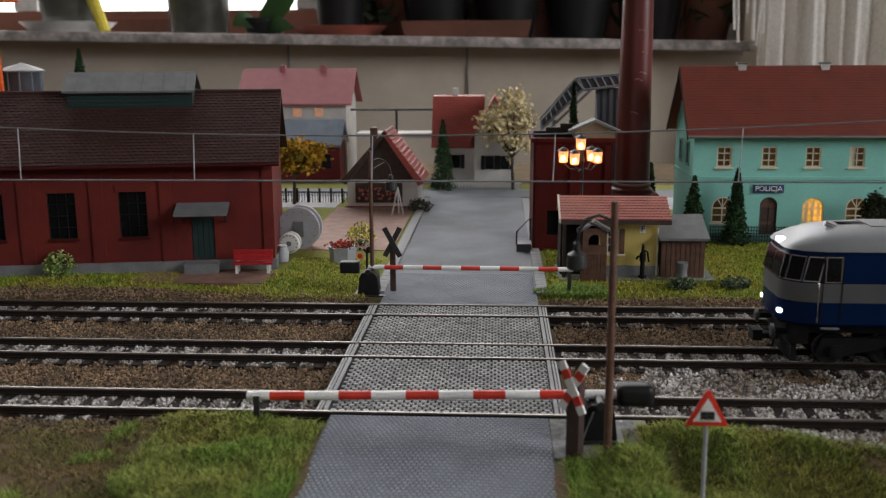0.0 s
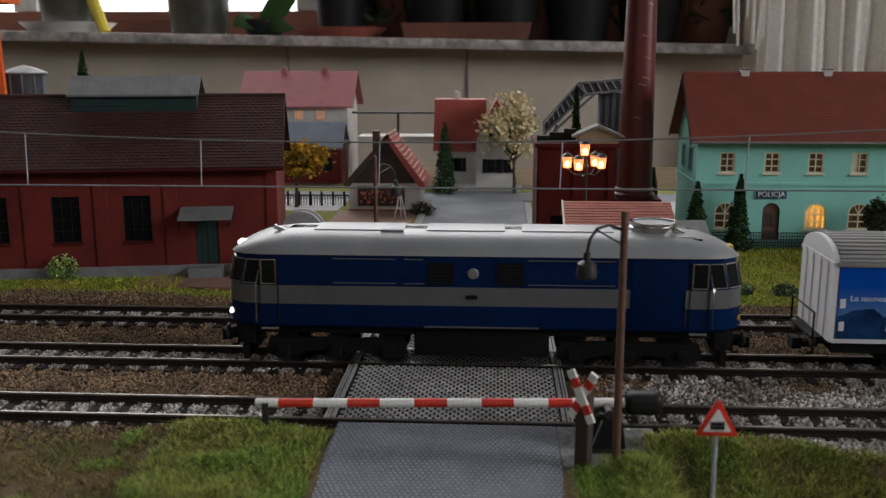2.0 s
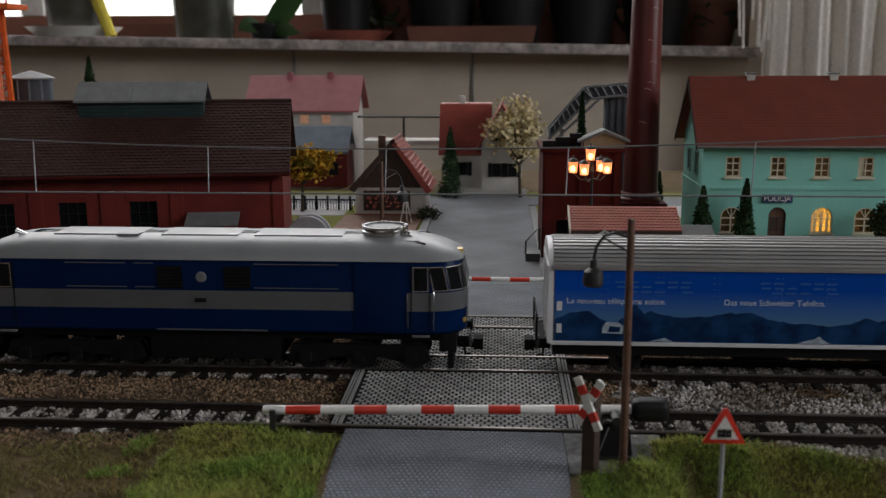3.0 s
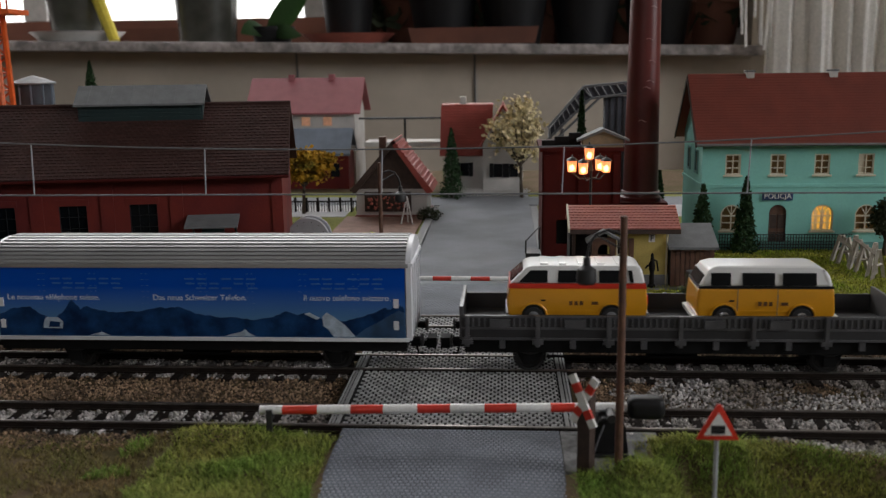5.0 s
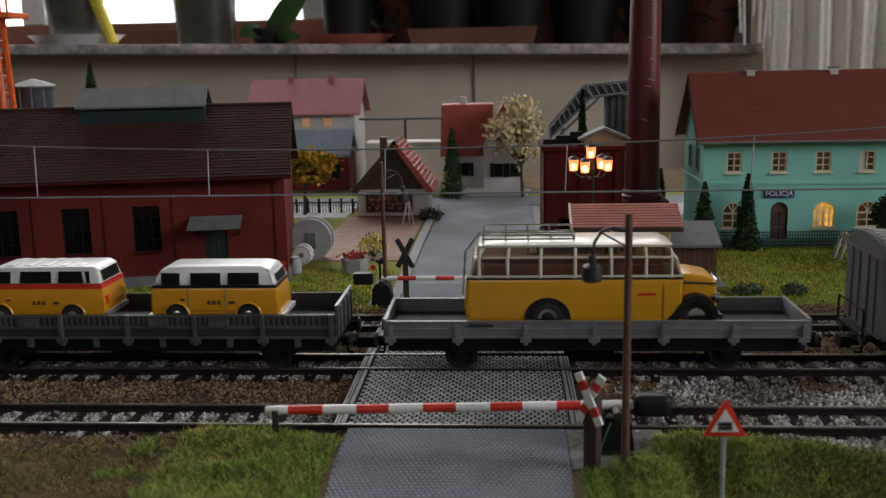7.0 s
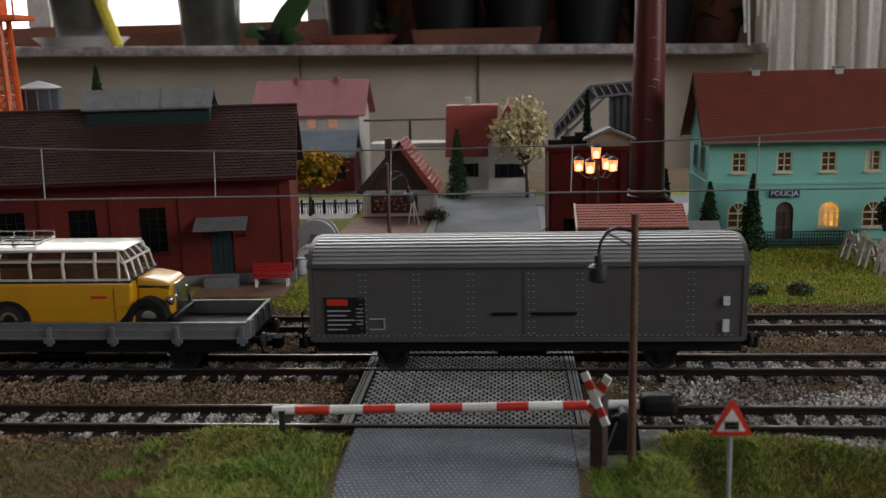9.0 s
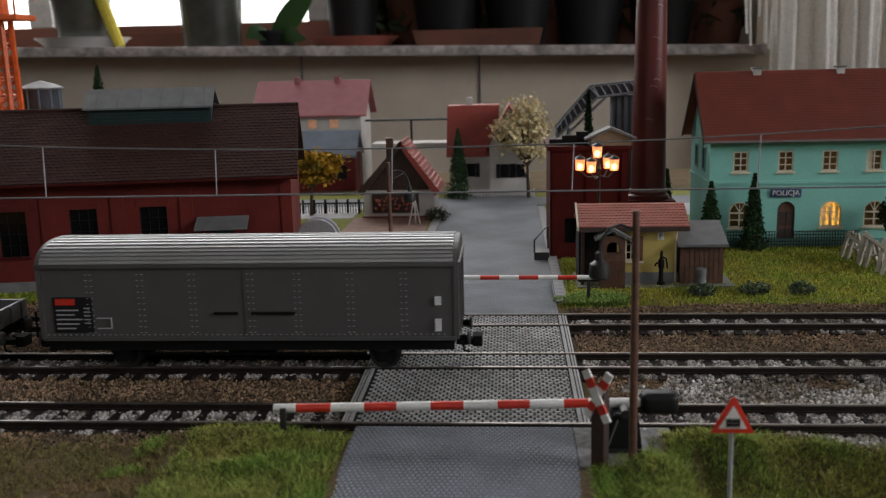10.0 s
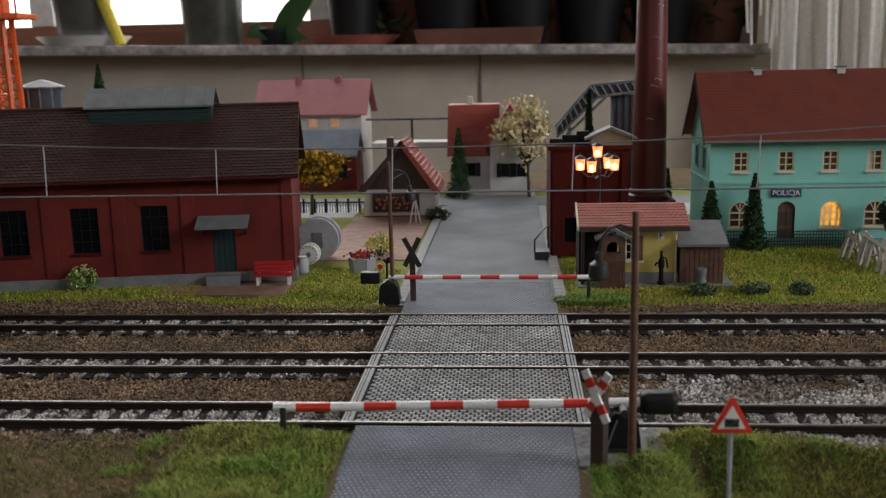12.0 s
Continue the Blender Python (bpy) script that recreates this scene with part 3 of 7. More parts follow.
def roads():
    rng = np.random.default_rng(6)
    near = thing("near_road", "grey cobbled road card leading up to the crossing", "road", mm(0, 0, 0), "", "structure")
    bm = bmesh.new()
    n = 30
    rows = []
    for j in range(n + 1):
        y = -190 + (190 - 63.6) * j / n
        z = -0.75 + 0.9 * math.sin(max(0, (-y - 66)) / 9.0) * min(1, max(0, -y - 66) / 10) * 0.6
        rows.append([bm.verts.new((x, y, z + 0.5 * math.cos(x / 14.0) * min(1, max(0, -y - 66) / 10))) for x in np.linspace(-33.5, 33, 12)])
    for r, q in zip(rows, rows[1:]):
        for i in range(11):
            bm.faces.new((r[i], r[i + 1], q[i + 1], q[i]))
    part("road_bed", bm, M["grout"], near)
    st = plates(bmesh.new(), -33.3, 32.8, -125, -64, 0, 1.5, 1.7, 0.2, rng, 0.5)
    for v in st.verts:
        x, y = v.co.x, v.co.y
        k = min(1, max(0, -y - 66) / 10)
        v.co.z += -0.78 + 0.54 * math.sin(max(0, (-y - 66)) / 9.0) * k + 0.5 * math.cos(x / 14.0) * k
    tagged(part("cobbles", st, "cobble", near), "small grey cobbles", kind="stuff")
    ap = bmesh.new()
    box(ap, 33.2, -92, -3, 62, -63.6, -0.7, 0.3)
    part("gravel_apron", ap, "apron", near, "grey gravel apron under the barrier drive")

    far = thing("far_road", "smooth grey road running between the houses", "road", mm(0, 0, 0), "", "structure")
    part("road_bed", one(-34.5, 64.6, -3, 35.5, 470, -0.45), "road", far)
    tagged(part("cobbles", plates(bmesh.new(), -34, 35, 65.5, 124, -0.46, 1.7, 2.0, 0.22, rng, 0.5), "cobble", far), "small grey cobbles", kind="stuff")
    part("side_street", prism(bmesh.new(), [(-420, 385), (420, 385), (420, 428), (-420, 428)], "z", -1.15, -0.4), "road", far)
    kerb = None
    for s in (-1, 1):
        for i in range(38):
            at = mm(s * 37.6 + 0.5, 84 + i * 7.6, 0)
            if kerb is None:
                kerb = part("kerb_stone", one(-2.6, 0.15, -1.2, 2.6, 7.4, 0.75, 0.2), "kerb", far, at=at)
            else:
                again(kerb, at, far)
    for x0, y0, x1, y1 in ((-160, 100, -96, 126), (-98, 180, -42, 330)):
        w = thing("paved_yard", "pinkish brown paved yard", "pavement", mm(0, 0, 0), "", "structure")
        part("slab", one(x0, y0, -1, x1, y1, -0.1), M["yard"], w)
    y = thing("pale_yard", "pale grey sandy yard behind the houses", "pavement", mm(0, 0, 0), "", "structure")
    part("slab", one(100, 330, -1, 400, 384, -0.3), M["pale"], y)
    part("slab", one(-400, 330, -1, -100, 384, -0.3), M["pale"], y)


M["grout"] = surface("dusty_grout", (0.135, 0.145, 0.165), 0.95, 0, 60, 0.3, spec=0.1)
M["yard"] = surface("brown_paving", (0.26, 0.15, 0.11), 0.85, 0, 120, 0.3, 0.3, 900, 0.4)
M["pale"] = surface("pale_sand", (0.36, 0.36, 0.36), 0.9, 0, 40, 0.2, 0.2, 700, 0.2)
ground()
tracks()
ballast()
grass()
crossing()
roads()

# ---- buildings ----
def tile_rows(bm, x0, x1, slope_len, px, row, thick, rng):
    """Roof tiles lying on a slope: x across, y up the slope, each tile tipped out at its lower edge."""
    j, y = 0, 0.0
    while y < slope_len - 0.3:
        x = x0 - (px / 2 if j % 2 else 0)
        top = min(y + row * 1.25, slope_len)
        while x < x1 - 0.2:
            a, b = max(x + 0.1 * px, x0), min(x + 0.9 * px, x1)
            h = thick * rng.uniform(0.85, 1.2)
            if b - a > 0.2:
                v = [bm.verts.new(p) for p in ((a, y, 0), (b, y, 0), (b, y + 0.05, h), (a, y + 0.05, h), (a, top, 0.05), (b, top, 0.05))]
                for q in ((0, 1, 2, 3), (3, 2, 5, 4), (1, 5, 2), (0, 3, 4)):
                    bm.faces.new([v[i] for i in q])
            x += px
        j, y = j + 1, y + row
    return bm


def slope_at(x, y, z, run, rise):
    """Pose of a roof slope whose eave starts at (x, y, z) and climbs away along y."""
    return mm(x, y, z, math.degrees(math.atan2(rise, run)))


def sash(parent, x0, z0, x1, z1, y, cols, rows, material, bar=0.5, deep=0.6):
    """Frame and glazing bars of a window."""
    bm = bmesh.new()
    box(bm, x0, y, z0, x0 + bar * 1.4, y + deep, z1)
    box(bm, x1 - bar * 1.4, y, z0, x1, y + deep, z1)
    box(bm, x0 + bar * 1.4, y, z0, x1 - bar * 1.4, y + deep, z0 + bar * 1.4)
    box(bm, x0 + bar * 1.4, y, z1 - bar * 1.4, x1 - bar * 1.4, y + deep, z1)
    for i in range(1, cols):
        c = x0 + (x1 - x0) * i / cols
        box(bm, c - bar / 2, y + 0.1, z0 + bar, c + bar / 2, y + deep - 0.1, z1 - bar)
    for i in range(1, rows):
        c = z0 + (z1 - z0) * i / rows
        box(bm, x0 + bar, y + 0.15, c - bar / 2, x1 - bar, y + deep - 0.15, c + bar / 2)
    return part("window_frame", bm, material, parent)


def warehouse():
    rng = np.random.default_rng(1)
    w = thing("warehouse", "long dark red brick warehouse with a brown tiled roof", "warehouse", mm(-97, 134, 0, 0, 0, 10))
    L, D = -235, 80
    part("plinth", one(L - 0.8, -0.9, -1.5, 0.8, D, 5), "plinth", w)
    holes = [(c - 6.8, 17.6, c + 6.8, 41) for c in (-69.6, -104, -138.6, -173.2, -207.8)] + [(-41.5, 5.2, -30, 27.5)]
    part("wall", pierced(bmesh.new(), L, 0, 5, 58.5, 0, 2.5, holes), "brick", w)
    side = bmesh.new()
    prism(side, [(2.5, 5), (D, 5), (D, 58.5), (40, 87.5), (2.5, 58.5)], "x", -2.5, 0)
    prism(side, [(2.5, 5), (D, 5), (D, 58.5), (40, 87.5), (2.5, 58.5)], "x", L, L + 2.5)
    box(side, L, D - 2.5, 5, 0, D, 58.5)
    part("gable_wall", side, "brick", w)
    for c in (-0.9, -53, -87, -121.3, -156, -190.5):
        part("pilaster", one(c - 4.5 if c > -2 else c - 3.2, -0.8, 5.0, c + 0.9 if c > -2 else c + 3.2, 0.02, 56), "brick", w)
    part("brick_course", one(L, -1.1, 51, 0, -0.82, 53.5), "brick", w)
    for h in holes[:5]:
        win = part("window", one(h[0], 1.4, h[1], h[2], 1.9, h[3]), "pane_dark", w, "dark small-paned iron window")
        sash(win, h[0], h[1], h[2], h[3], 0.6, 3, 4, "black", 0.26)
        part("window_sill", one(h[0] - 0.8, -0.9, h[1] - 1, h[2] + 0.8, 1.3, h[1] + 0.2, 0.15), "brick_dark", win)
        part("lintel", one(h[0] - 1.2, -0.5, h[3], h[2] + 1.2, 0.4, h[3] + 3.2), "brick", win)
    d = part("door", one(-41.5, 1.2, 5, -30, 2, 27.5), "green", w, "dark green plank door")
    for k in range(4):
        part("plank", one(-41.2 + k * 2.8, 0.7, 5.2, -41.2 + k * 2.8 + 2.55, 1.22, 27.2), "green", d)
    part("step", one(-45, -9, -1, -28, -0.95, 4.6, 0.4), "plinth", w, "grey concrete doorstep")
    can = bmesh.new()
    prism(can, [(-13.5, 29.8), (-13.5, 30.7), (0, 34.8), (0, 33.8)], "x", -48, -22)
    part("canopy", can, "felt", w, "flat grey canopy over the door")
    br = bmesh.new()
    for x in (-45, -24):
        rod(br, (x, -0.2, 25), (x, -10, 31), 0.5)
    part("canopy_bracket", br, "green", w)
    run, rise, over = 40.0, 28.5, 7.0
    sl = math.hypot(run + over, rise * (run + over) / run)
    z0 = 58.5 - over * rise / run
    front = part("roof", one(L - 4, 0, -1.6, 4, sl, 0), "tile_brown", w, "dark brown tiled roof", at=slope_at(0, -over, z0 + 1.6, run, rise))
    tagged(part("roof_tiles", tile_rows(bmesh.new(), L - 4, 4, sl, 3.1, 2.35, 0.55, rng), "tile_brown", front), "rows of brown tiles", kind="stuff")
    back = part("roof", one(L - 4, 0, -1.6, 4, sl, 0), "tile_brown", w, at=mm(0, D + over, z0 + 1.6) @ pose(0, 0, 0, 0, 0, 180) @ pose(-(L * 0.001), 0, 0, math.degrees(math.atan2(rise, run))))
    part("gutter", tube(bmesh.new(), [(L - 4, -over - 0.4, z0 + 0.6), (4, -over - 0.4, z0 + 0.6)], 0.8), "brick_dark", w)
    part("ridge", tube(bmesh.new(), [(L - 4, 40, 88.8), (4, 40, 88.8)], 1.0), "tile_brown", w)
    v = part("ridge_vent", one(-105, 29, 76, -41.5, 51, 90), "green", w, "teal green roof vent with louvres")
    lv = bmesh.new()
    for k in range(4):
        box(lv, -104, 28.4, 82 + k * 1.9, -42.5, 29.0, 83.2 + k * 1.9)
    part("louvre", lv, "green", v)
    vr = bmesh.new()
    prism(vr, [(26, 88.8), (26, 89.8), (40, 99.2), (54, 89.8), (54, 88.8), (40, 98)], "x", -106.5, -40)
    part("vent_roof", vr, "felt", v, "grey felt vent roof")
    for k in range(6):
        part("roof_seam", prism(bmesh.new(), [(26, 89.8), (26, 90.2), (40, 99.6), (40, 99.2)], "x", -100 + k * 11, -99.5 + k * 11), "felt", v)


def police_house():
    rng = np.random.default_rng(3)
    h = thing("police_house", "turquoise two-storey police station with a red roof", "house", mm(130, 212, 0))
    W, D, H = 134, 58, 65
    up = [(c - 4.4, 43.3, c + 4.4, 55.2) for c in (17.1, 42.3, 67, 91.5, 116)]
    lo = [(c - 6.2, 10.8, c + 6.2, 26) for c in (17.5, 69, 93.5, 119)] + [(38.8, 0.2, 48.7, 26)]
    wall = part("wall", pierced(bmesh.new(), 0, W, -1.5, H, 0, 2, up + lo), "turquoise", h)
    arch_heads(wall, lo, 0, 2, "turquoise")
    side = bmesh.new()
    for x in (0, W - 2):
        prism(side, [(2, -1.5), (D, -1.5), (D, H), (D / 2, 97), (2, H)], "x", x, x + 2)
    box(side, 2, D - 2, -1.5, W - 2, D, H)
    part("gable_wall", side, "turquoise", h)
    trim = bmesh.new()
    box(trim, -0.5, -0.6, 36.2, W + 0.5, 0, 38)
    box(trim, -0.6, 0.0, 36.2, 0.0, D, 38)
    box(trim, -0.8, -0.9, 62, W + 0.5, 0, 64.5)
    for x in (-0.5, W - 4):
        box(trim, x, -0.55, 0, x + 4.5, 0, 62)
    part("cornice", trim, "turquoise", h)
    part("plinth", one(-0.5, -0.5, -1.5, W + 0.5, 0, 4.2), M["plinth_turq"], h)
    for i, q in enumerate(up + lo[:4]):
        lit = i == 6
        win = part("window", one(q[0], 1.5, q[1], q[2], 1.75, q[3]), "curtain_pane" if lit else "dim_pane", h, "window lit bright yellow from inside" if lit else "cream-framed window with a dim warm room behind")
        for u0, u1 in {0: ((0.86, 1.0),), 1: ((0.0, 0.14),), 3: ((0.06, 0.42),), 6: ((0.16, 0.3), (0.44, 0.58), (0.72, 0.84)), 8: ((0.12, 0.5),)}.get(i, ()):
            part("curtain", one(q[0] + (q[2] - q[0]) * u0, 1.25, q[1] + 0.8, q[0] + (q[2] - q[0]) * u1, 1.4, q[3] - (0.8 if i < 5 else 3.2)), "cream", win, "pale curtain")
        if i < 5:
            sash(win, q[0], q[1], q[2], q[3], 0.3, 2, 3, "cream", 0.6, 0.9)
            part("window_sill", one(q[0] - 1, -1.0, q[1] - 1, q[2] + 1, 0.3, q[1], 0.15), "cream", win)
        else:
            sash(win, q[0], q[1], q[2], q[3] - 6.2, 0.3, 2, 2, "cream", 0.6, 0.9)
            c, r = (q[0] + q[2]) / 2, 6.2
            arc = [(c + (r - 0.3) * math.cos(a), 0.6, q[3] - r + (r - 0.3) * math.sin(a)) for a in [math.pi * k / 10 for k in range(11)]]
            bm = tube(bmesh.new(), arc, 0.5)
            for a in (60, 90, 120):
                rod(bm, (c, 0.7, q[3] - r), (c + 5.8 * math.cos(radians(a)), 0.7, q[3] - r + 5.8 * math.sin(radians(a))), 0.3, n=5)
            part("fanlight", bm, "cream", win)
            part("window_sill", one(q[0] - 1, -1.0, q[1] - 1, q[2] + 1, 0.3, q[1], 0.15), "cream", win)
    dr = part("door", one(38.8, 1.2, 0, 48.7, 1.9, 26), "wood", h, "brown arched wooden door")
    for x in (39.6, 44.2):
        for z in (2, 12):
            part("door_panel", one(x, 0.7, z, x + 3.8, 1.22, z + 8), "wood_dark", dr)
    part("door_frame", tube(bmesh.new(), [(39, 0.6, 0), (39, 0.6, 21)] + [(43.75 + 4.8 * math.cos(a), 0.6, 21 + 4.8 * math.sin(a)) for a in [math.pi * (1 - k / 8) for k in range(9)]] + [(48.5, 0.6, 0)], 0.5), "wood_dark", dr)
    run, rise, over = D / 2, 33.0, 5.0
    sl = math.hypot(run + over, rise * (run + over) / run)
    z0 = H - over * rise / run + 1.2
    front = part("roof", one(-5, 0, -1.5, W + 5, sl, 0), "tile_red", h, "plain brick-red tiled roof", at=slope_at(0, -over, z0 + 1, run, rise))
    tagged(part("roof_tiles", tile_rows(bmesh.new(), -5, W + 5, sl, 2.0, 2.0, 0.22, rng), "tile_red", front), "fine rows of red tiles", kind="stuff")
    part("roof", one(-5, 0, -1.5, W + 5, sl, 0), "tile_red", h, at=mm(W, D + over, z0 + 1) @ pose(0, 0, 0, 0, 0, 180) @ pose(0, 0, 0, math.degrees(math.atan2(rise, run))))
    part("ridge", tube(bmesh.new(), [(-5, D / 2, 99.0), (W + 5, D / 2, 99.0)], 0.9), "tile_red", h)
    part("gutter", tube(bmesh.new(), [(-5, -over - 0.5, z0 + 0.5), (W + 5, -over - 0.5, z0 + 0.5)], 0.8), "felt", h)
    barge = bmesh.new()
    for s in (0, 1):
        a, b = (-over, z0 - 1.2) if not s else (D + over, z0 - 1.2), (D / 2, 98.0)
        prism(barge, [a, (a[0], a[1] + 3), (b[0], b[1] + 1.2), (b[0], b[1] - 1.8)], "x", -5.6, -4.9)
    part("bargeboard", barge, "wood_dark", h)
    for y in (14, 36):
        sw = part("window", one(-0.25, y, 43.3, 0.0, y + 7, 56), "pane_dark", h, "dark narrow side window")
        part("window_frame", pierced_side(y - 0.8, y + 7.8, 42.5, 56.8, (y + 0.4, 43.8, y + 6.6, 55.6)), M["plinth_turq"], sw)
    for x in (31, 79):
        ch = part("chimney", one(x - 2.3, D / 2 - 2.5, 92, x + 2.3, D / 2 + 2.5, 101, 0.2), "white_wall", h, "pale chimney stack")
        part("chimney_cap", one(x - 2.8, D / 2 - 3.0, 101, x + 2.8, D / 2 + 3.0, 102, 0.2), "felt", ch)
    sg = part("sign", one(34.2, -0.9, 28.6, 51.6, -0.1, 33.4, 0.2), "blue_sign", h, "blue enamel sign with white letters")
    curve = bpy.data.curves.new("letters", "FONT")
    curve.body, curve.size, curve.align_x, curve.align_y, curve.extrude = "POLICJA", 0.0042, "CENTER", "CENTER", 0.00015
    txt = new("letters", curve)
    curve.materials.append(M["white"])
    txt.parent, txt.matrix_basis = sg, mm(42.9, -1.1, 31.0, 90, 0, 0)
    lamp = bpy.data.lights.new("room_bulb", "POINT")
    lamp.energy, lamp.color, lamp.shadow_soft_size = 0.06, (1.0, 0.68, 0.30), 0.004
    new("room_bulb", lamp).location = (0.201, 0.226, 0.017)
    lamp2 = bpy.data.lights.new("upstairs_bulb", "POINT")
    lamp2.energy, lamp2.color, lamp2.shadow_soft_size = 0.03, (1.0, 0.8, 0.5), 0.004
    new("upstairs_bulb", lamp2).location = (0.19, 0.245, 0.05)


def pierced_side(y0, y1, z0, z1, hole):
    """A flat frame on a wall that faces along x."""
    bm = pierced(bmesh.new(), y0, y1, z0, z1, 0.1, 0.7, [hole])
    bmesh.ops.transform(bm, matrix=Matrix.Rotation(radians(90), 4, "Z"), verts=bm.verts[:])
    return bm


def booth():
    rng = np.random.default_rng(5)
    b = thing("crossing_keeper_booth", "small yellow keeper's booth with an orange-red tiled roof", "booth", mm(67, 121, -0.5))
    part("wall", pierced(bmesh.new(), 0, 29, 0, 29, 0, 1.5, [(4, 12, 9.5, 24)]), "yellow_wall", b)
    s = bmesh.new()
    for x in (0, 27.5):
        prism(s, [(1.5, 0), (25, 0), (25, 29), (13, 36), (1.5, 29)], "x", x, x + 1.5)
    box(s, 1.5, 23.5, 0, 27.5, 25, 29)
    part("side_wall", s, "yellow_wall", b)
    part("plinth", one(-0.5, -0.6, -0.5, 29.5, 0, 6), "plinth", b)
    w = part("window", one(4, 0.9, 12, 9.5, 1.2, 24), "pane_dark", b)
    sash(w, 4, 12, 9.5, 24, 0.2, 2, 3, "cream", 0.45)
    part("shutter", one(9.8, -0.7, 11.8, 12.4, -0.05, 24.2, 0.1), "wood", w, "brown wooden shutter")
    part("window_sill", one(2.6, -1.3, 10.8, 12.8, 0.4, 11.8, 0.15), "cream", w)
    part("downpipe", tube(bmesh.new(), [(28.2, -4.6, 29.5), (28.2, -2.6, 27), (28.2, -0.7, 25), (28.2, -0.7, 1.2)], 0.45), "cream", b, "cream downpipe")
    part("base_slab", one(-20, -7.5, -0.6, 56, 26, 0.55, 0.2), "plinth", b, "dark grey paved base")
    pump = thing("water_pump", "black cast-iron hand pump before the booth", "pump", mm(88, 117.5, 0.05))
    part("pillar", lathe(bmesh.new(), [(2.0, 0), (2.0, 1.0), (1.2, 1.6), (1.1, 8), (1.5, 8.6), (1.6, 12), (0.9, 13.2), (0.6, 16.5), (0.2, 17)], 12), "tarred", pump)
    part("spout", tube(bmesh.new(), [(0, 0, 10.5), (-2.4, -0.6, 10.8), (-3.2, -0.8, 9.4)], 0.55), "tarred", pump)
    part("pump_handle", tube(bmesh.new(), [(0, 0, 14), (2.2, 0, 13), (3.0, 0, 8)], 0.45), "tarred", pump)
    f = part("sign", one(19.5, -0.5, 22.3, 22.5, -0.05, 26), "white", b, "white sign with a black letter")
    curve = bpy.data.curves.new("letters", "FONT")
    curve.body, curve.size, curve.align_x, curve.align_y, curve.extrude = "F", 0.0042, "CENTER", "CENTER", 0.0001
    t = new("letters", curve)
    curve.materials.append(M["black"])
    t.parent, t.matrix_basis = f, mm(21, -0.7, 24.15, 90, 0, 0)
    run, rise, over = 12.5, 6.5, 5.0
    sl = math.hypot(run + over, rise * (run + over) / run)
    z0 = 31 - over * rise / run
    fr = part("roof", one(-19, 0, -1, 34, sl, 0), "tile_orange", b, "orange-red tiled roof", at=slope_at(0, -over, z0 + 1.2, run, rise))
    tagged(part("roof_tiles", tile_rows(bmesh.new(), -19, 34, sl, 2.2, 2.2, 0.45, rng), "tile_orange", fr), "rows of red tiles", kind="stuff")
    part("roof", one(-34, 0, -1, 19, sl, 0), "tile_orange", b, at=mm(0, 25 + over, z0 + 1.2, 0, 0, 180) @ pose(0, 0, 0, math.degrees(math.atan2(rise, run))))
    part("fascia", one(-19, -over - 0.4, z0 - 1.2, 34, -over + 0.2, z0 + 1.0), "wood_dark", b)
    vg = bmesh.new()
    prism(vg, [(-over - 0.3, z0 - 0.6), (-over - 0.3, z0 + 1.6), (12.5, z0 + 1.6 + rise * (run + over + 0.3) / run), (12.5, z0 - 0.6 + rise * (run + over + 0.3) / run)], "x", -19.9, -19.05)
    part("verge_board", vg, "cream", b, "cream verge board")
    for x in (-17, -8):
        part("post", one(x - 0.8, -3.2, 0, x + 0.8, -1.6, 30), "wood_dark", b)
    # solid block whose near-black colour stands for shade in the open porch
    part("side_wing", one(-18.5, 3, 0, -0.2, 24, 30), "tarred", b, "block coloured near black for the shade under the roof")

    p = thing("wayside_shrine", "little gabled wooden notice shelter with a picket fence", "shelter", mm(64, 112, -0.5))
    part("body", one(-6, 0, 0, 6, 5, 17, 0.2), "wood", p)
    niche = part("niche", pierced(bmesh.new(), -5.6, 5.6, 17, 26, -0.6, 3, [(-3, 17.5, 3, 23)]), "wood", p)
    arch_heads(niche, [(-3, 17.5, 3, 23)], -0.6, 3, "wood")
    r = bmesh.new()
    prism(r, [(-8.5, 23.8), (-8.5, 25), (0, 30), (8.5, 25), (8.5, 23.8), (0, 28.6)], "y", -2, 6)
    part("roof", r, "felt", p)
    for i in range(8):
        part("picket", one(-5.8 + i * 1.5, -0.5, 0, -4.7 + i * 1.5, -0.05, 14 - 0.3 * (i % 2)), "wood", p)

    s = thing("tool_shed", "brown plank shed with a sloping grey roof", "shed", mm(97, 119, -0.5))
    part("body", one(0, 0, 0, 21, 16, 20), "wood_dark", s)
    for i in range(9):
        part("plank", one(0.2 + i * 2.32, -0.5, 0, 2.2 + i * 2.32, 0, 19.6), "wood", s)
    rf = bmesh.new()
    prism(rf, [(-3, 19.3), (-3, 20.6), (18, 29), (18, 27.6)], "x", -1.5, 22.5)
    part("roof", rf, "felt", s, "grey-green felt roof")
    dr = thing("waste_drum", "small grey waste drum beside the shed", "barrel", mm(106, 112.5, -0.6))
    part("drum", lathe(bmesh.new(), [(2.4, 0), (2.6, 0.3), (2.6, 3), (2.75, 3.3), (2.6, 3.6), (2.6, 7), (2.8, 7.4), (2.8, 9.6), (2.4, 9.9)], 16), "grey", dr)


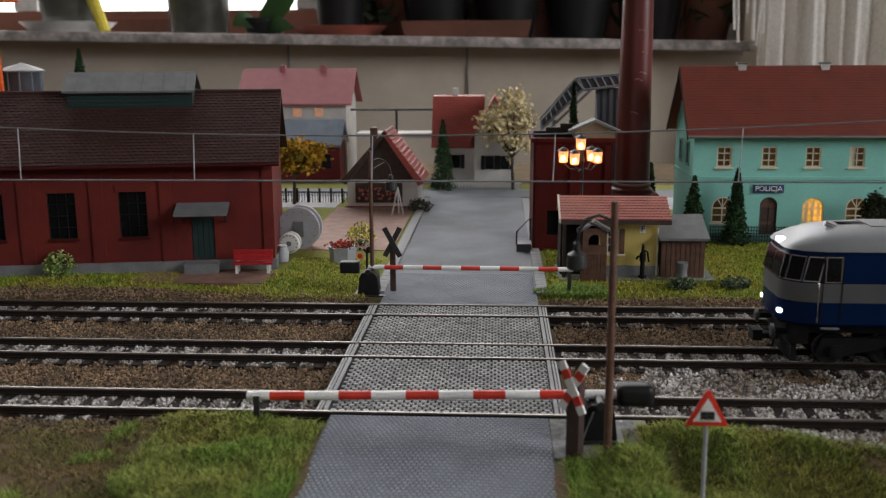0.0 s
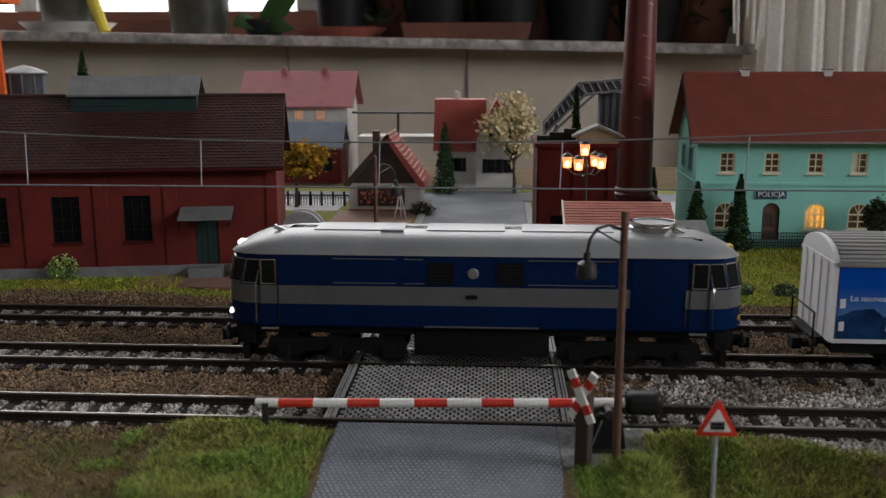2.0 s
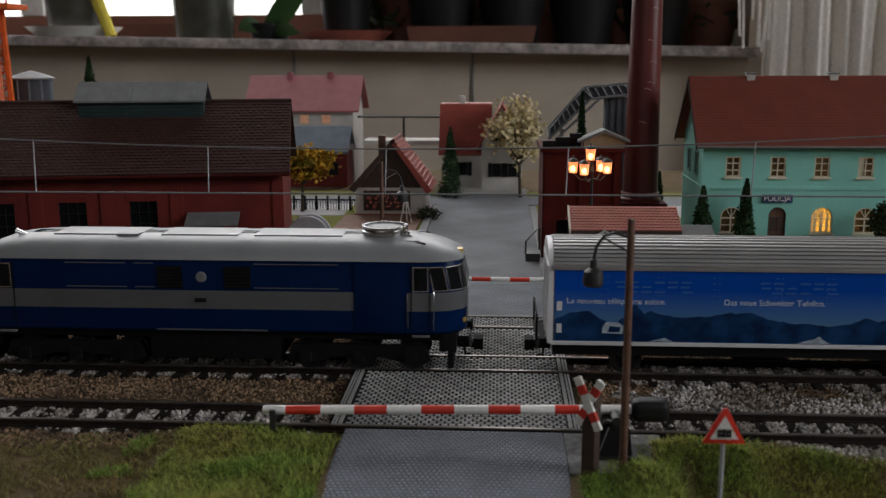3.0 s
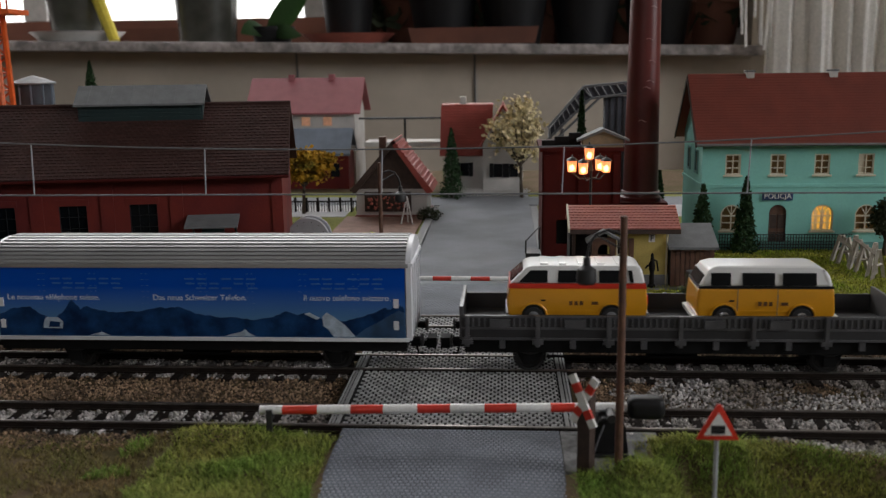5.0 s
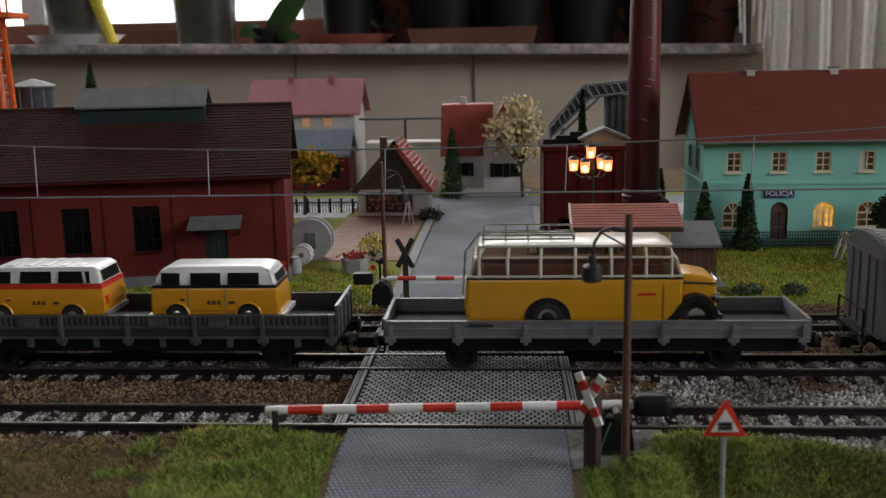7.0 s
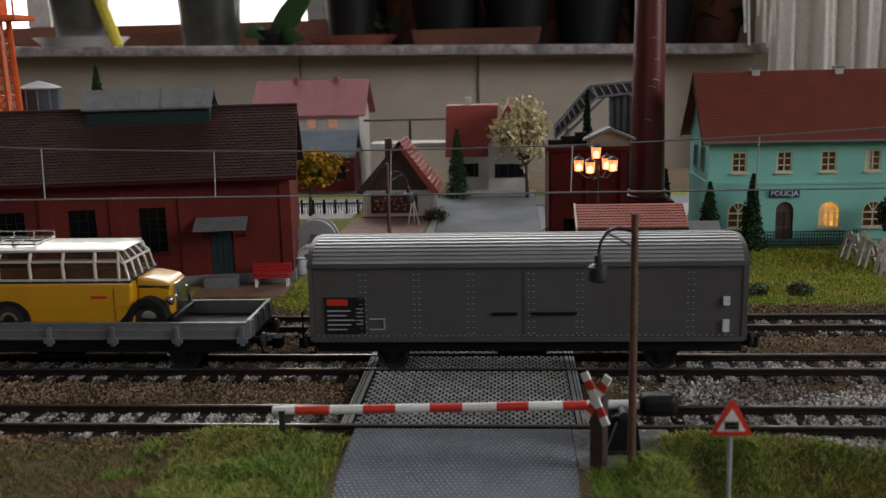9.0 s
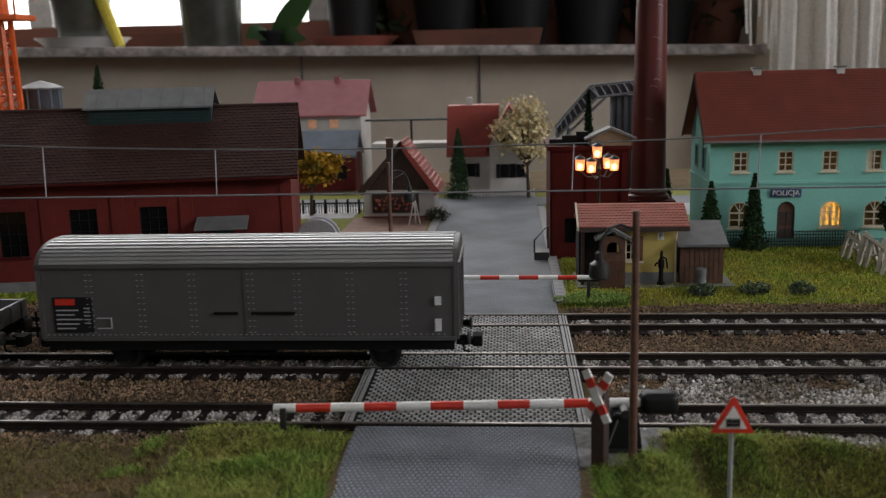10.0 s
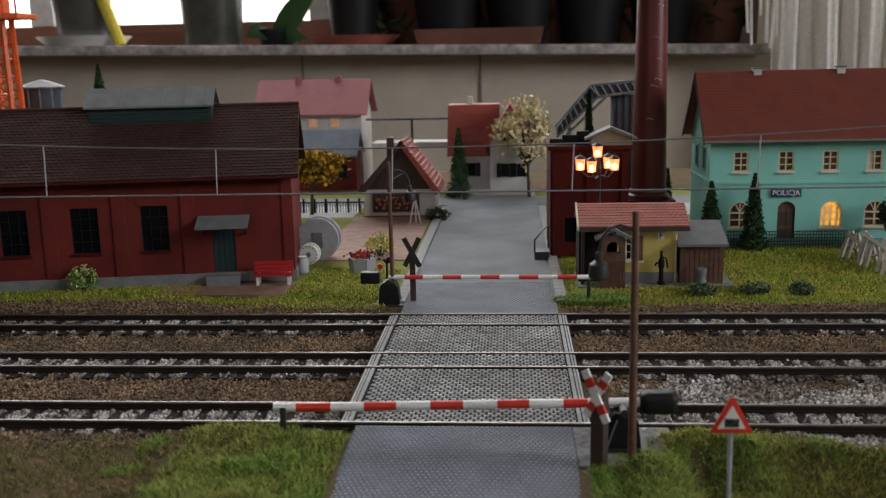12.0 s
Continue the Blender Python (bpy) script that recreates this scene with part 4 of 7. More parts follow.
def factory():
    f = thing("boiler_house", "dark sooty brick boiler house with a stepped parapet", "factory", mm(37, 185, 0))
    part("wall", pierced(bmesh.new(), 0, 43, -1.5, 60, 0, 3, [(8, 8, 15, 22), (28, 8, 35, 22)]), "brick_dark", f)
    o = bmesh.new()
    box(o, 0, 3, -1.5, 3, 55, 60)
    box(o, 40, 3, -1.5, 43, 55, 60)
    box(o, 3, 52, -1.5, 40, 55, 60)
    part("side_wall", o, "brick_dark", f)
    part("parapet", one(-1.5, -1.5, 60, 44.5, 56, 62.3, 0.3), "brick_dark", f, "capped brick parapet")
    g = bmesh.new()
    prism(g, [(22, 62.3), (22, 66), (33, 71), (44, 66), (44, 62.3)], "y", -1, 10)
    part("gablet", g, M["sandstone"], f, "dull cream pediment")
    for x0, x1, h in ((0, 7, 65.5), (7, 15, 67.5), (15, 21.5, 69.5)):
        part("stepped_cap", one(x0, 8, 62.3, x1, 13, h, 0.2), "tarred", f, "sooty stepped gable")
    gr = bmesh.new()
    prism(gr, [(19, 65.4), (19, 66.6), (33, 72.6), (47, 66.6), (47, 65.4), (33, 71)], "y", -2.5, 12)
    part("gablet_roof", gr, "felt", f)
    for x in (8, 28):
        part("window", one(x, 1.8, 8, x + 7, 2.4, 22), "pane_dark", f)
    for x in (1, 20, 39):
        part("pilaster", one(x, -0.9, 0, x + 3, 0, 58), "brick_dark", f)
    st = part("entrance_steps", one(-9, -6, -1, -1, 8, 4), "iron", f)
    part("handrail", tube(bmesh.new(), [(-9, -6, 4), (-9, -6, 11), (-1, 6, 17), (-1, 6, 4)], 0.5), "iron", st)
    c = thing("factory_chimney", "tall tapering oxide-red factory chimney", "chimney", mm(102, 262, 0))
    part("base", one(-15, -15, -1.5, 15, 15, 22, 0.6), "brick_dark", c)
    prof = [(13, 22), (13, 24), (11.6, 25), (11.0, 28)] + [(11.0 - 2.6 * k / 11, 28 + 16 * k) for k in range(1, 12)] + [(9.2, 206), (9.2, 210), (8.2, 211)]
    part("shaft", lathe(bmesh.new(), prof, 28), "chimney", c)
    for z, a0 in ((72, 250), (92, 262), (96, 275), (108, 280), (121, 268), (140, 284)):
        r = 11.0 - 2.6 * (z - 28) / 176 + 0.1
        arc = [(r * math.cos(radians(a0 + 5 * k)), r * math.sin(radians(a0 + 5 * k)), z + 0.6 * math.sin(k)) for k in range(6)]
        part("scratch", tube(bmesh.new(), arc, 0.22, 5), M["band"], c, "pale scratch in the paint")
    part("foot_ring", lathe(bmesh.new(), [(11.4, 26.5), (12.0, 26.8), (12.0, 27.6), (11.2, 28)], 28), M["band"], c, "pale ring at the foot")
    k = thing("conveyor_gallery", "grey inclined conveyor gallery with a glazed roof", "conveyor", mm(46, 300, 0))
    g = bmesh.new()
    prism(g, [(0, 57.5), (0, 64), (22.5, 91), (52, 93.5), (52, 87.5), (36, 85), (27, 84.5)], "y", 0, 18)
    part("gallery", g, M["gallery"], k, "slate grey sloping gallery")
    rl = bmesh.new()
    for a, b in (((-1, -0.8, 65), (22.5, -0.8, 92)), ((22.5, -0.8, 92), (52, -0.8, 94.5)), ((-1, -0.8, 57), (27, -0.8, 84)), ((27, -0.8, 84), (52, -0.8, 87)), ((3, -0.8, 56), (33, -0.8, 84.5))):
        rod(rl, a, b, 0.9)
    for i in range(9):
        q = i / 8
        rod(rl, (q * 22, -0.8, 65 + q * 26), (q * 27 + 1, -0.8, 57 + q * 27), 0.5, n=6)
    for i in range(6):
        rod(rl, (24 + i * 5, -0.8, 91.5 + i * 0.4), (28 + i * 5, -0.8, 84.5 + i * 0.5), 0.5, n=6)
    part("truss", rl, "grey", k)
    part("hopper", one(37, 3, -1, 52, 15, 85), M["gallery"], k, "dark hopper tower under the gallery")
    for x in (40, 44.5, 49):
        part("hopper_rib", one(x, 2.4, -1, x + 0.8, 3, 85), "iron", k)
    part("support", one(22, 4, -1, 24, 14, 84), "grey", k)
    part("support", one(8, 4, -1, 10, 14, 64), "grey", k)


def houses():
    rng = np.random.default_rng(8)
    h = thing("cottage", "white cottage with a red roof and black shutters", "house", mm(-2, 440, -0.5))
    part("wall", prism(bmesh.new(), [(0, -1), (33, -1), (33, 42), (16.5, 72), (0, 42)], "y", 0, 60), "white_wall", h)
    part("wing_wall", one(-32, 8, -1, 0, 55, 34), "white_wall", h)
    rf = bmesh.new()
    prism(rf, [(-4, 36), (-4, 38), (16.5, 75), (37, 38), (37, 36), (16.5, 72)], "y", -3.5, 63)
    part("roof", rf, "tile_bright", h)
    sl = math.hypot(26, 41)
    wr = part("wing_roof", one(-36, 0, -1.2, 8, sl, 0), "tile_bright", h, "bright red tiled roof", at=slope_at(0, 4, 32.5, 26, 41))
    tagged(part("roof_tiles", tile_rows(bmesh.new(), -36, 3, sl, 2.6, 2.6, 0.4, rng), "tile_bright", wr), "rows of red tiles", kind="stuff")
    part("wing_roof", one(-36, 30, 72, 8, 58, 73.4), "tile_bright", h)
    for x, z in ((9, 15), (11, 45), (22, 15), (-19, 15), (22, 45)):
        w = part("window", one(x, -0.6 if x > 0 else 7.4, z, x + 7, 0.2 if x > 0 else 8.2, z + 11 if z < 40 else z + 7), "pane_dark", h)
        for s in (-3.6, 7.2):
            part("shutter", one(x + s, -1.1 if x > 0 else 6.9, z - 0.3, x + s + 3.4, 0 if x > 0 else 8, z + 11.3 if z < 40 else z + 7.3), "black", w, "black shutter")
    ch = part("chimney", one(-20, 34, 70, -15, 39, 80, 0.2), "white_wall", h)
    fen = thing("garden_fence", "low white picket fence before the cottage", "fence", mm(0, 434, -0.5))
    for i in range(26):
        part("picket", one(-34 + i * 2.7, 0, 0, -32.6 + i * 2.7, 0.6, 6), "white_wall", fen)
    part("rail", one(-35, 0.6, 3.6, 37, 1.2, 4.6), "white_wall", fen)

    g = thing("gabled_kiosk", "small steep-roofed timber kiosk with white front", "kiosk", mm(-66, 332, -0.5))
    part("wall", pierced(bmesh.new(), -25, 26, -1, 20, 0, 2, [(-18, 5, 14, 17)]), "white_wall", g)
    part("counter", one(-19, -1.2, 3.6, 15, 0.8, 18, 0.3), "wood_dark", g, "carved dark wooden serving hatch")
    tagged(part("wares", soup_stones(60, (-17, -1.8, 5.5), (13, -1.3, 15), 1.1), "tile_orange", g), "orange and brown wares", kind="stuff")
    part("gable", prism(bmesh.new(), [(-24, 20), (25, 20), (3, 52)], "y", 0.5, 3), "wood_dark", g)
    part("body", one(-25, 2, -1, 26, 42, 20), "white_wall", g)
    rr = bmesh.new()
    prism(rr, [(3, 55.5), (1, 54), (27, 16.2), (31, 18.6)], "y", -5, 46)
    roof = part("roof", rr, "tile_bright", g, "bright red tiled roof slope")
    for k in range(12):
        q = k / 12
        part("tile_course", rod(bmesh.new(), (3.6 + q * 27, -5.4, 55.0 - q * 36.0), (3.6 + q * 27, 46.3, 55.0 - q * 36.0), 0.75, n=6), "tile_bright", roof)
    rl = bmesh.new()
    prism(rl, [(3, 55.5), (5, 54), (-25, 17.2), (-29, 19.6)], "y", -5, 46)
    part("roof", rl, "wood_dark", g)
    part("chimney", one(-8.5, 6, 36, -3.5, 12, 57, 0.2), "wood", g)
    part("base", one(-26, -3, -1, 28, 44, 1.2), "tile_red", g)

    p = thing("white_house", "white house with a faded pink roof", "house", mm(-168, 520, -0.5))
    part("wall", prism(bmesh.new(), [(0, -1), (60, -1), (60, 66), (30, 92), (0, 66)], "x", -50, 47), "white_wall", p)
    rr = bmesh.new()
    prism(rr, [(-5, 63.5), (-5, 65), (30, 96), (65, 65), (65, 63.5), (30, 94)], "x", -54, 53)
    part("roof", rr, "tile_pink", p, "faded pink roof")
    for x in (-16, 22):
        part("chimney", one(x - 2.5, 26, 92, x + 2.5, 32, 99, 0.2), "tile_pink", p)
    for x in (-2, 18):
        part("window", one(x, -0.4, 53, x + 8, 0.2, 61), M["warm_pane"], p, "small warmly lit window")
    a = thing("brick_annex", "red brick annex with a blue slate roof", "house", mm(-168, 486, -0.5))
    part("wall", one(-14, 0, -1, 46, 30, 32), "brick", a)
    rf = bmesh.new()
    prism(rf, [(-4, 29), (-4, 31), (18, 52), (40, 31), (40, 29), (18, 50)], "x", -20, 48)
    part("roof", rf, "slate", a, "blue-grey slate roof")
    for x in (-6, 12, 30):
        part("window", one(x, -0.4, 10, x + 8, 0.3, 22), "pane_dark", a)
    gantry = thing("white_platform_roof", "white flat platform roof on dark posts", "canopy", mm(-70, 470, -0.5))
    part("roof_slab", one(-35, 0, 38, 40, 30, 42, 0.4), "white_wall", gantry)
    part("beam", tube(bmesh.new(), [(-40, 5, 62), (48, 5, 62)], 1.0), "iron", gantry)
    for x in (0, 38):
        part("post", one(x - 1, 4, 0, x + 1, 6, 62), "iron", gantry)


def soup_stones(k, lo, hi, size):
    rng = np.random.default_rng(12)
    v, f = stones(rng.uniform(lo, hi, (k, 3)), size, rng)
    bm = bmesh.new()
    vs = [bm.verts.new(p) for p in v]
    for t in f:
        bm.faces.new([vs[i] for i in t])
    return bm


M["sandstone"] = surface("sooty_sandstone", (0.20, 0.16, 0.10), 0.8, 0, 60, 0.3)
M["gallery"] = surface("dull_slate_grey", (0.055, 0.06, 0.075), 0.7, 0, 60, 0.4)
M["plinth_turq"] = surface("turquoise_plinth", (0.12, 0.30, 0.28), 0.8, 0, 60, 0.2)
M["band"] = surface("pale_scratch", (0.42, 0.25, 0.24), 0.5)
M["warm_pane"] = glowing("warm_pane", (0.8, 0.42, 0.25), 0.12)
warehouse()
police_house()
booth()
factory()
houses()

# ---- things beside the line ----
def striped(parent, y, z0, z1, r, cuts, first):
    """A round boom in painted lengths between the cuts; colours take turns."""
    span = cuts[-1] - cuts[0]
    boom = None
    for i, (a, b) in enumerate(zip(cuts, cuts[1:])):
        za, zb = [z0 + (z1 - z0) * (q - cuts[0]) / span for q in (a, b)]
        part("boom_length", rod(bmesh.new(), (a, y, za), (b, y, zb), r, n=14), ("white", "red")[(i + first) % 2], parent)


def drive(parent, x, y, s):
    """Barrier drive: sloping black housing with a side plate on a foot."""
    hs = bmesh.new()
    prism(hs, [(x - 5, 0), (x + 5, 0), (x + 4, 8.5), (x + 2, 10.5), (x - 3, 10.5), (x - 4.3, 8)], "y", y - 4, y + 4)
    bmesh.ops.bevel(hs, geom=hs.edges[:], offset=0.4, segments=2, affect="EDGES")
    part("drive_housing", hs, "black", parent, "weathered black drive housing")
    part("foot_plate", one(x - 7, y - 5, -0.8, x + 7, y + 5, 0.2, 0.2), "iron", parent)
    part("bearing", rod(bmesh.new(), (x, y - 5.2, 11), (x, y + 5.2, 11), 1.3), "iron", parent)


def barriers():
    b = thing("crossing_barrier", "closed red and white barrier boom with black counterweight", "barrier", mm(0, -76, 0), "crossing barriers")
    striped(b, 0, 9.7, 12.0, 1.35, [-55.6, -48.8, -38.4, -28.5, -18.9, -8.9, 0.7, 10.6, 19.9, 29.7, 36.7, 52], 0)
    part("counterweight", rounded(one(51.4, -3.2, 8.8, 62.2, 3.2, 15.4), 2.7, 5), "black", b, "black rounded iron counterweight")
    drive(b, 46.5, -2, 1)
    part("cable", tube(bmesh.new(), [(41.5, -6.5, 0), (43, -6.8, 5), (44.5, -6.5, 9)], 0.25), "grey", b)
    p = bmesh.new()
    box(p, -53.3, -2.6, -1.5, -51.6, -1.5, 10.6, 0.15)
    box(p, -53.3, -1.6, 7.2, -51.6, 1.6, 8.2, 0.15)
    part("rest_post", p, "iron", b, "forked black rest post")
    f = thing("crossing_barrier", "closed slim red and white barrier boom beyond the tracks", "barrier", mm(0, 86, -0.6), "crossing barriers")
    striped(f, 0, 12.2, 11.8, 1.05, [-42, -34.5, -25.9, -16.8, -8.2, 0.7, 9.5, 18.4, 27.3, 36.1, 44.9, 51.9], 0)
    part("counterweight", one(-55, -2.5, 9.4, -46, 2.5, 15, 1.2), "black", f, "black iron counterweight")
    drive(f, -41.5, -1, -1)
    q = bmesh.new()
    box(q, 49.4, -0.8, 0, 51, 0.8, 10.6, 0.1)
    part("rest_post", q, "iron", f)
    part("bell_post", tube(bmesh.new(), [(-43, 3, 0), (-43, 3, 18), (-44.5, 3, 20)], 0.6), "black", f)
    part("warning_light", lathe(bmesh.new(), [(1.2, -0.6), (1.4, 0), (1.0, 0.6)], 12, (-46, 1.5, 17), "Y"), "red", f, "small red warning light")
    part("bell", lathe(bmesh.new(), [(1.6, 18.5), (1.5, 20), (0.8, 21), (0.2, 21.3)], 12, (-42, 3, 0)), "black", f)


def crossbuck(at, label, front, back, size, post_h, post_w):
    c = thing("crossbuck_sign", label, "sign", at, "warning crosses")
    part("post", one(-post_w, -post_w * 0.7, 0, post_w, post_w * 0.7, post_h, 0.2), "wood_dark", c)
    for a in (62, -62):
        arm = part("arm", one(-size * 0.34, -0.4, -1.15, size * 0.34, 0.4, 1.15), front, c, at=mm(0, -post_w * 0.7 - 0.6 + 0.85 * (a > 0), post_h - size * 0.25, 0, -a, 0))
        for s in (-1, 1):
            part("arm_tip", one(s * size * 0.34, -0.4, -1.15, s * size * 0.68, 0.4, 1.15), back, arm)
            part("arm_end", one(s * size * 0.68, -0.4, -1.15, s * size, 0.4, 1.15), front, arm)
    return c


def street_things():
    crossbuck(mm(38.6, -92, -1.4, 0, 0, -38), "red and white warning cross on a dark post", "white", "red", 7.6, 23.5, 2.0)
    crossbuck(mm(-31, 89, -0.6), "dark back of a warning cross beyond the tracks", "iron", "iron", 7.6, 25.5, 1.3)
    sg = thing("warning_sign", "red-edged triangular crossing warning sign on a post", "sign", mm(67.8, -116, -0.7))
    part("post", rod(bmesh.new(), (0.2, 0, -1.5), (0, 0, 22.6), 0.55), "grey_light", sg)
    pl = part("plate", rounded(prism(bmesh.new(), [(-5.2, 20.3), (5.2, 20.3), (0.5, 29.3), (-0.5, 29.3)], "y", -1.15, -0.6), 0.16, 2), "red", sg, "red triangular plate")
    part("face", prism(bmesh.new(), [(-3.4, 21.5), (3.4, 21.5), (0, 27.4)], "y", -1.28, -1.16), "white", pl)
    sy = bmesh.new()
    for i in range(5):
        box(sy, -1.65 + i * 0.7, -1.42, 21.9, -1.2 + i * 0.7, -1.28, 24.1)
    box(sy, -1.65, -1.4, 22.2, 1.65, -1.29, 22.8)
    box(sy, -1.65, -1.4, 23.1, 1.65, -1.29, 23.7)
    part("gate_symbol", sy, "black", pl)

    for x, y, h, r, s, bright in ((47.3, -92, 71.5, 1.15, -1, "iron"), (-40.3, 86, 66.5, 1.05, 1, "iron")):
        p = thing("pole_lamp", "brown wooden pole with a hanging street lamp", "street lamp", mm(x, y, -1.3), "wooden lamp poles")
        part("pole", rod(bmesh.new(), (0.2, 0, -1), (0, 0, h), r, r * 0.82, 14), "wood", p, "brown wooden pole")
        arm = [(0, 0, h - 5), (s * 4, 0, h - 3.6), (s * 7, 0, h - 4.6), (s * 8.8, 0, h - 7.5), (s * 9.4, 0, h - 11)]
        part("arm", tube(bmesh.new(), arm, 0.42), "iron", p)
        part("brace", tube(bmesh.new(), [(0, 0, h - 9), (s * 7, 0, h - 5)], 0.28), "iron", p)
        part("lamp_head", lathe(bmesh.new(), [(0.5, h - 10.6), (0.9, h - 11), (1.0, h - 13), (2.4, h - 14), (2.7, h - 16), (2.7, h - 17.4), (2.2, h - 18)], 16, (s * 9.4, 0, 0)), bright, p, "small grey lamp head")

    c = thing("lantern_post", "cast-iron post with four glowing orange lanterns", "street lamp", mm(61.5, 160, -0.6))
    part("post", lathe(bmesh.new(), [(2.2, 0), (2.2, 4), (1.1, 5), (0.9, 20), (1.3, 21), (0.8, 22), (0.7, 52), (1.2, 53), (0.5, 56), (0.4, 59)], 14), "iron", c)
    for x, y, z in ((-10, 0, 55.7), (-4.4, -4, 55), (-1, 0, 62.3), (7.6, -1.5, 55.6), (5.0, 4.5, 56)):
        part("arm", tube(bmesh.new(), [(0, 0, 49), (x * 0.6, y * 0.6, z - 7), (x, y, z - 3.6)], 0.4), "iron", c)
        g = part("lantern", lathe(bmesh.new(), [(1.7, z - 3.4), (2.2, z - 3.0), (2.6, z + 2.2), (2.5, z + 2.6)], 8, (x, y, 0)), "lamp", c, "glowing orange lantern glass")
        part("bulb", lathe(bmesh.new(), [(0.5, z - 2.9), (1.25, z - 2.2), (1.4, z - 1.2), (1.0, z - 0.2), (0.3, z + 0.3)], 10, (x, y, 0)), "lamp_core", g, "bright bulb")
        part("lantern_cap", lathe(bmesh.new(), [(3.3, z + 2.6), (2.2, z + 3.8), (0.5, z + 4.6), (0.3, z + 5.6)], 6, (x, y, 0)), "iron", g)

    w = thing("overhead_line", "thin overhead contact wire with droppers above the track", "catenary", mm(0, 0, 0))
    sag = lambda x: 79.2 + 1.65e-4 * min(abs(x + 28), 330) ** 2
    xs = list(range(-1240, 1241, 20))
    part("contact_wire", tube(bmesh.new(), [(-1240, 0, 63), (1240, 0, 63)], 0.33), "grey", w)
    part("carrier_wire", tube(bmesh.new(), [(x, 0, sag(x)) for x in xs], 0.3, 5), "grey", w)
    for i in range(-6, 7):
        x = -28 + i * 64.8
        part("dropper", rod(bmesh.new(), (x, 0, 63), (x + 0.6, 0, sag(x)), 0.26, n=6), "grey_light", w)
    for x in (-1236, 1236):
        part("mast", one(x - 2, -2, -4, x + 2, 2, 100), "grey", w)

    k = thing("bench", "bright red slatted bench with white legs", "bench", mm(-106, 123.5, -0.2, 0, 0, 7))
    for i in range(3):
        part("seat_slat", one(-9.8, -4 + i * 1.7, 4.6, 9.8, -2.4 + i * 1.7, 5.6), "red_bench", k)
        part("back_slat", one(-9.8, 1.3 + i * 0.15, 5.9 + i * 1.9, 9.8, 2.32 + i * 0.05, 7.6 + i * 1.9), "red_bench", k)
    for x in (-7.8, 7.8):
        lg = bmesh.new()
        box(lg, x - 0.7, -3.8, 0, x + 0.7, -2.8, 4.6)
        box(lg, x - 0.7, 2.3, 0, x + 0.7, 3.3, 10.6)
        box(lg, x - 0.7, -3.8, 3.8, x + 0.7, 2.6, 4.6)
        part("leg", lg, "white", k, "white leg")

    for x, y, r, wd, lab in ((-95, 182, 12.2, 8, "large grey wooden cable drum standing on edge"), (-98, 170, 5.8, 5, "small cable drum with a yellow coil")):
        d = thing("cable_drum", lab, "cable drum", mm(x, y, r - 0.6, 0, 0, 0), "cable drums")
        for s in (0, 1):
            fl = part("flange", lathe(bmesh.new(), [(1, s * wd), (r - 0.4, s * wd), (r, s * wd + 0.3), (r, s * wd + 1.3), (r - 0.4, s * wd + 1.6), (1, s * wd + 1.6)], 28, axis="Y"), "grey_light" if r > 8 else "white", d)
            if s == 0:
                rim = bmesh.new()
                for q in range(14):
                    a = 2 * math.pi * q / 14
                    rod(rim, (math.cos(a) * r * 0.8, -0.3, math.sin(a) * r * 0.8), (math.cos(a) * r * 0.8, 0.2, math.sin(a) * r * 0.8), 0.4, n=6)
                part("bolts", rim, "grey", fl)
                part("hub", rod(bmesh.new(), (0, -0.5, 0), (0, 0.1, 0), r * 0.25, n=14), "grey", fl)
                if r > 8:
                    part("board", one(-3, -0.35, -5, 3, 0.05, 4, 0.1), "grey", fl)
        part("coil", rod(bmesh.new(), (0, 1.7, 0), (0, wd - 0.1, 0), r * 0.7, n=24), "grey" if r > 8 else "flower_yellow", d)
    e = thing("easel", "white folding advert easel on the pavement", "easel", mm(-51, 300, -0.3))
    for a, b in (((-4, -2, 0), (0, 0, 19)), ((4, -2, 0), (0, 0, 19)), ((0, 5, 0), (0, 0, 19))):
        part("leg", rod(bmesh.new(), a, b, 0.5, n=6), "white", e)
    part("crossbar", rod(bmesh.new(), (-2.6, -1.3, 7), (2.6, -1.3, 7), 0.4, n=6), "white", e)
    can = thing("milk_can", "pale grey metal can", "can", mm(-97, 150, -0.4))
    part("body", lathe(bmesh.new(), [(3, 0), (3.3, 0.4), (3.3, 6), (2.6, 7.4), (2.3, 8), (2.7, 8.6), (2.2, 9)], 18), "grey_light", can)

    pl = thing("flower_planter", "grey hexagonal planter full of red flowers", "planter", mm(-65, 152, -0.4))
    part("tub", lathe(bmesh.new(), [(6.8, 0), (7.6, 7.6), (7.8, 8), (6.6, 8), (6.4, 6.6)], 6), "grey_light", pl)
    rng = np.random.default_rng(21)
    p = rng.normal(size=(240, 3)) * (3.0, 3.0, 1.1) + (0, 0, 9)
    leaf_part("blossom", *leaves(p, 0.8, rng), "flower_red", pl)
    leaf_part("leaves", *leaves(rng.normal(size=(120, 3)) * (3.2, 3.2, 0.8) + (0, 0, 8), 0.8, rng), "leaf_dark", pl)


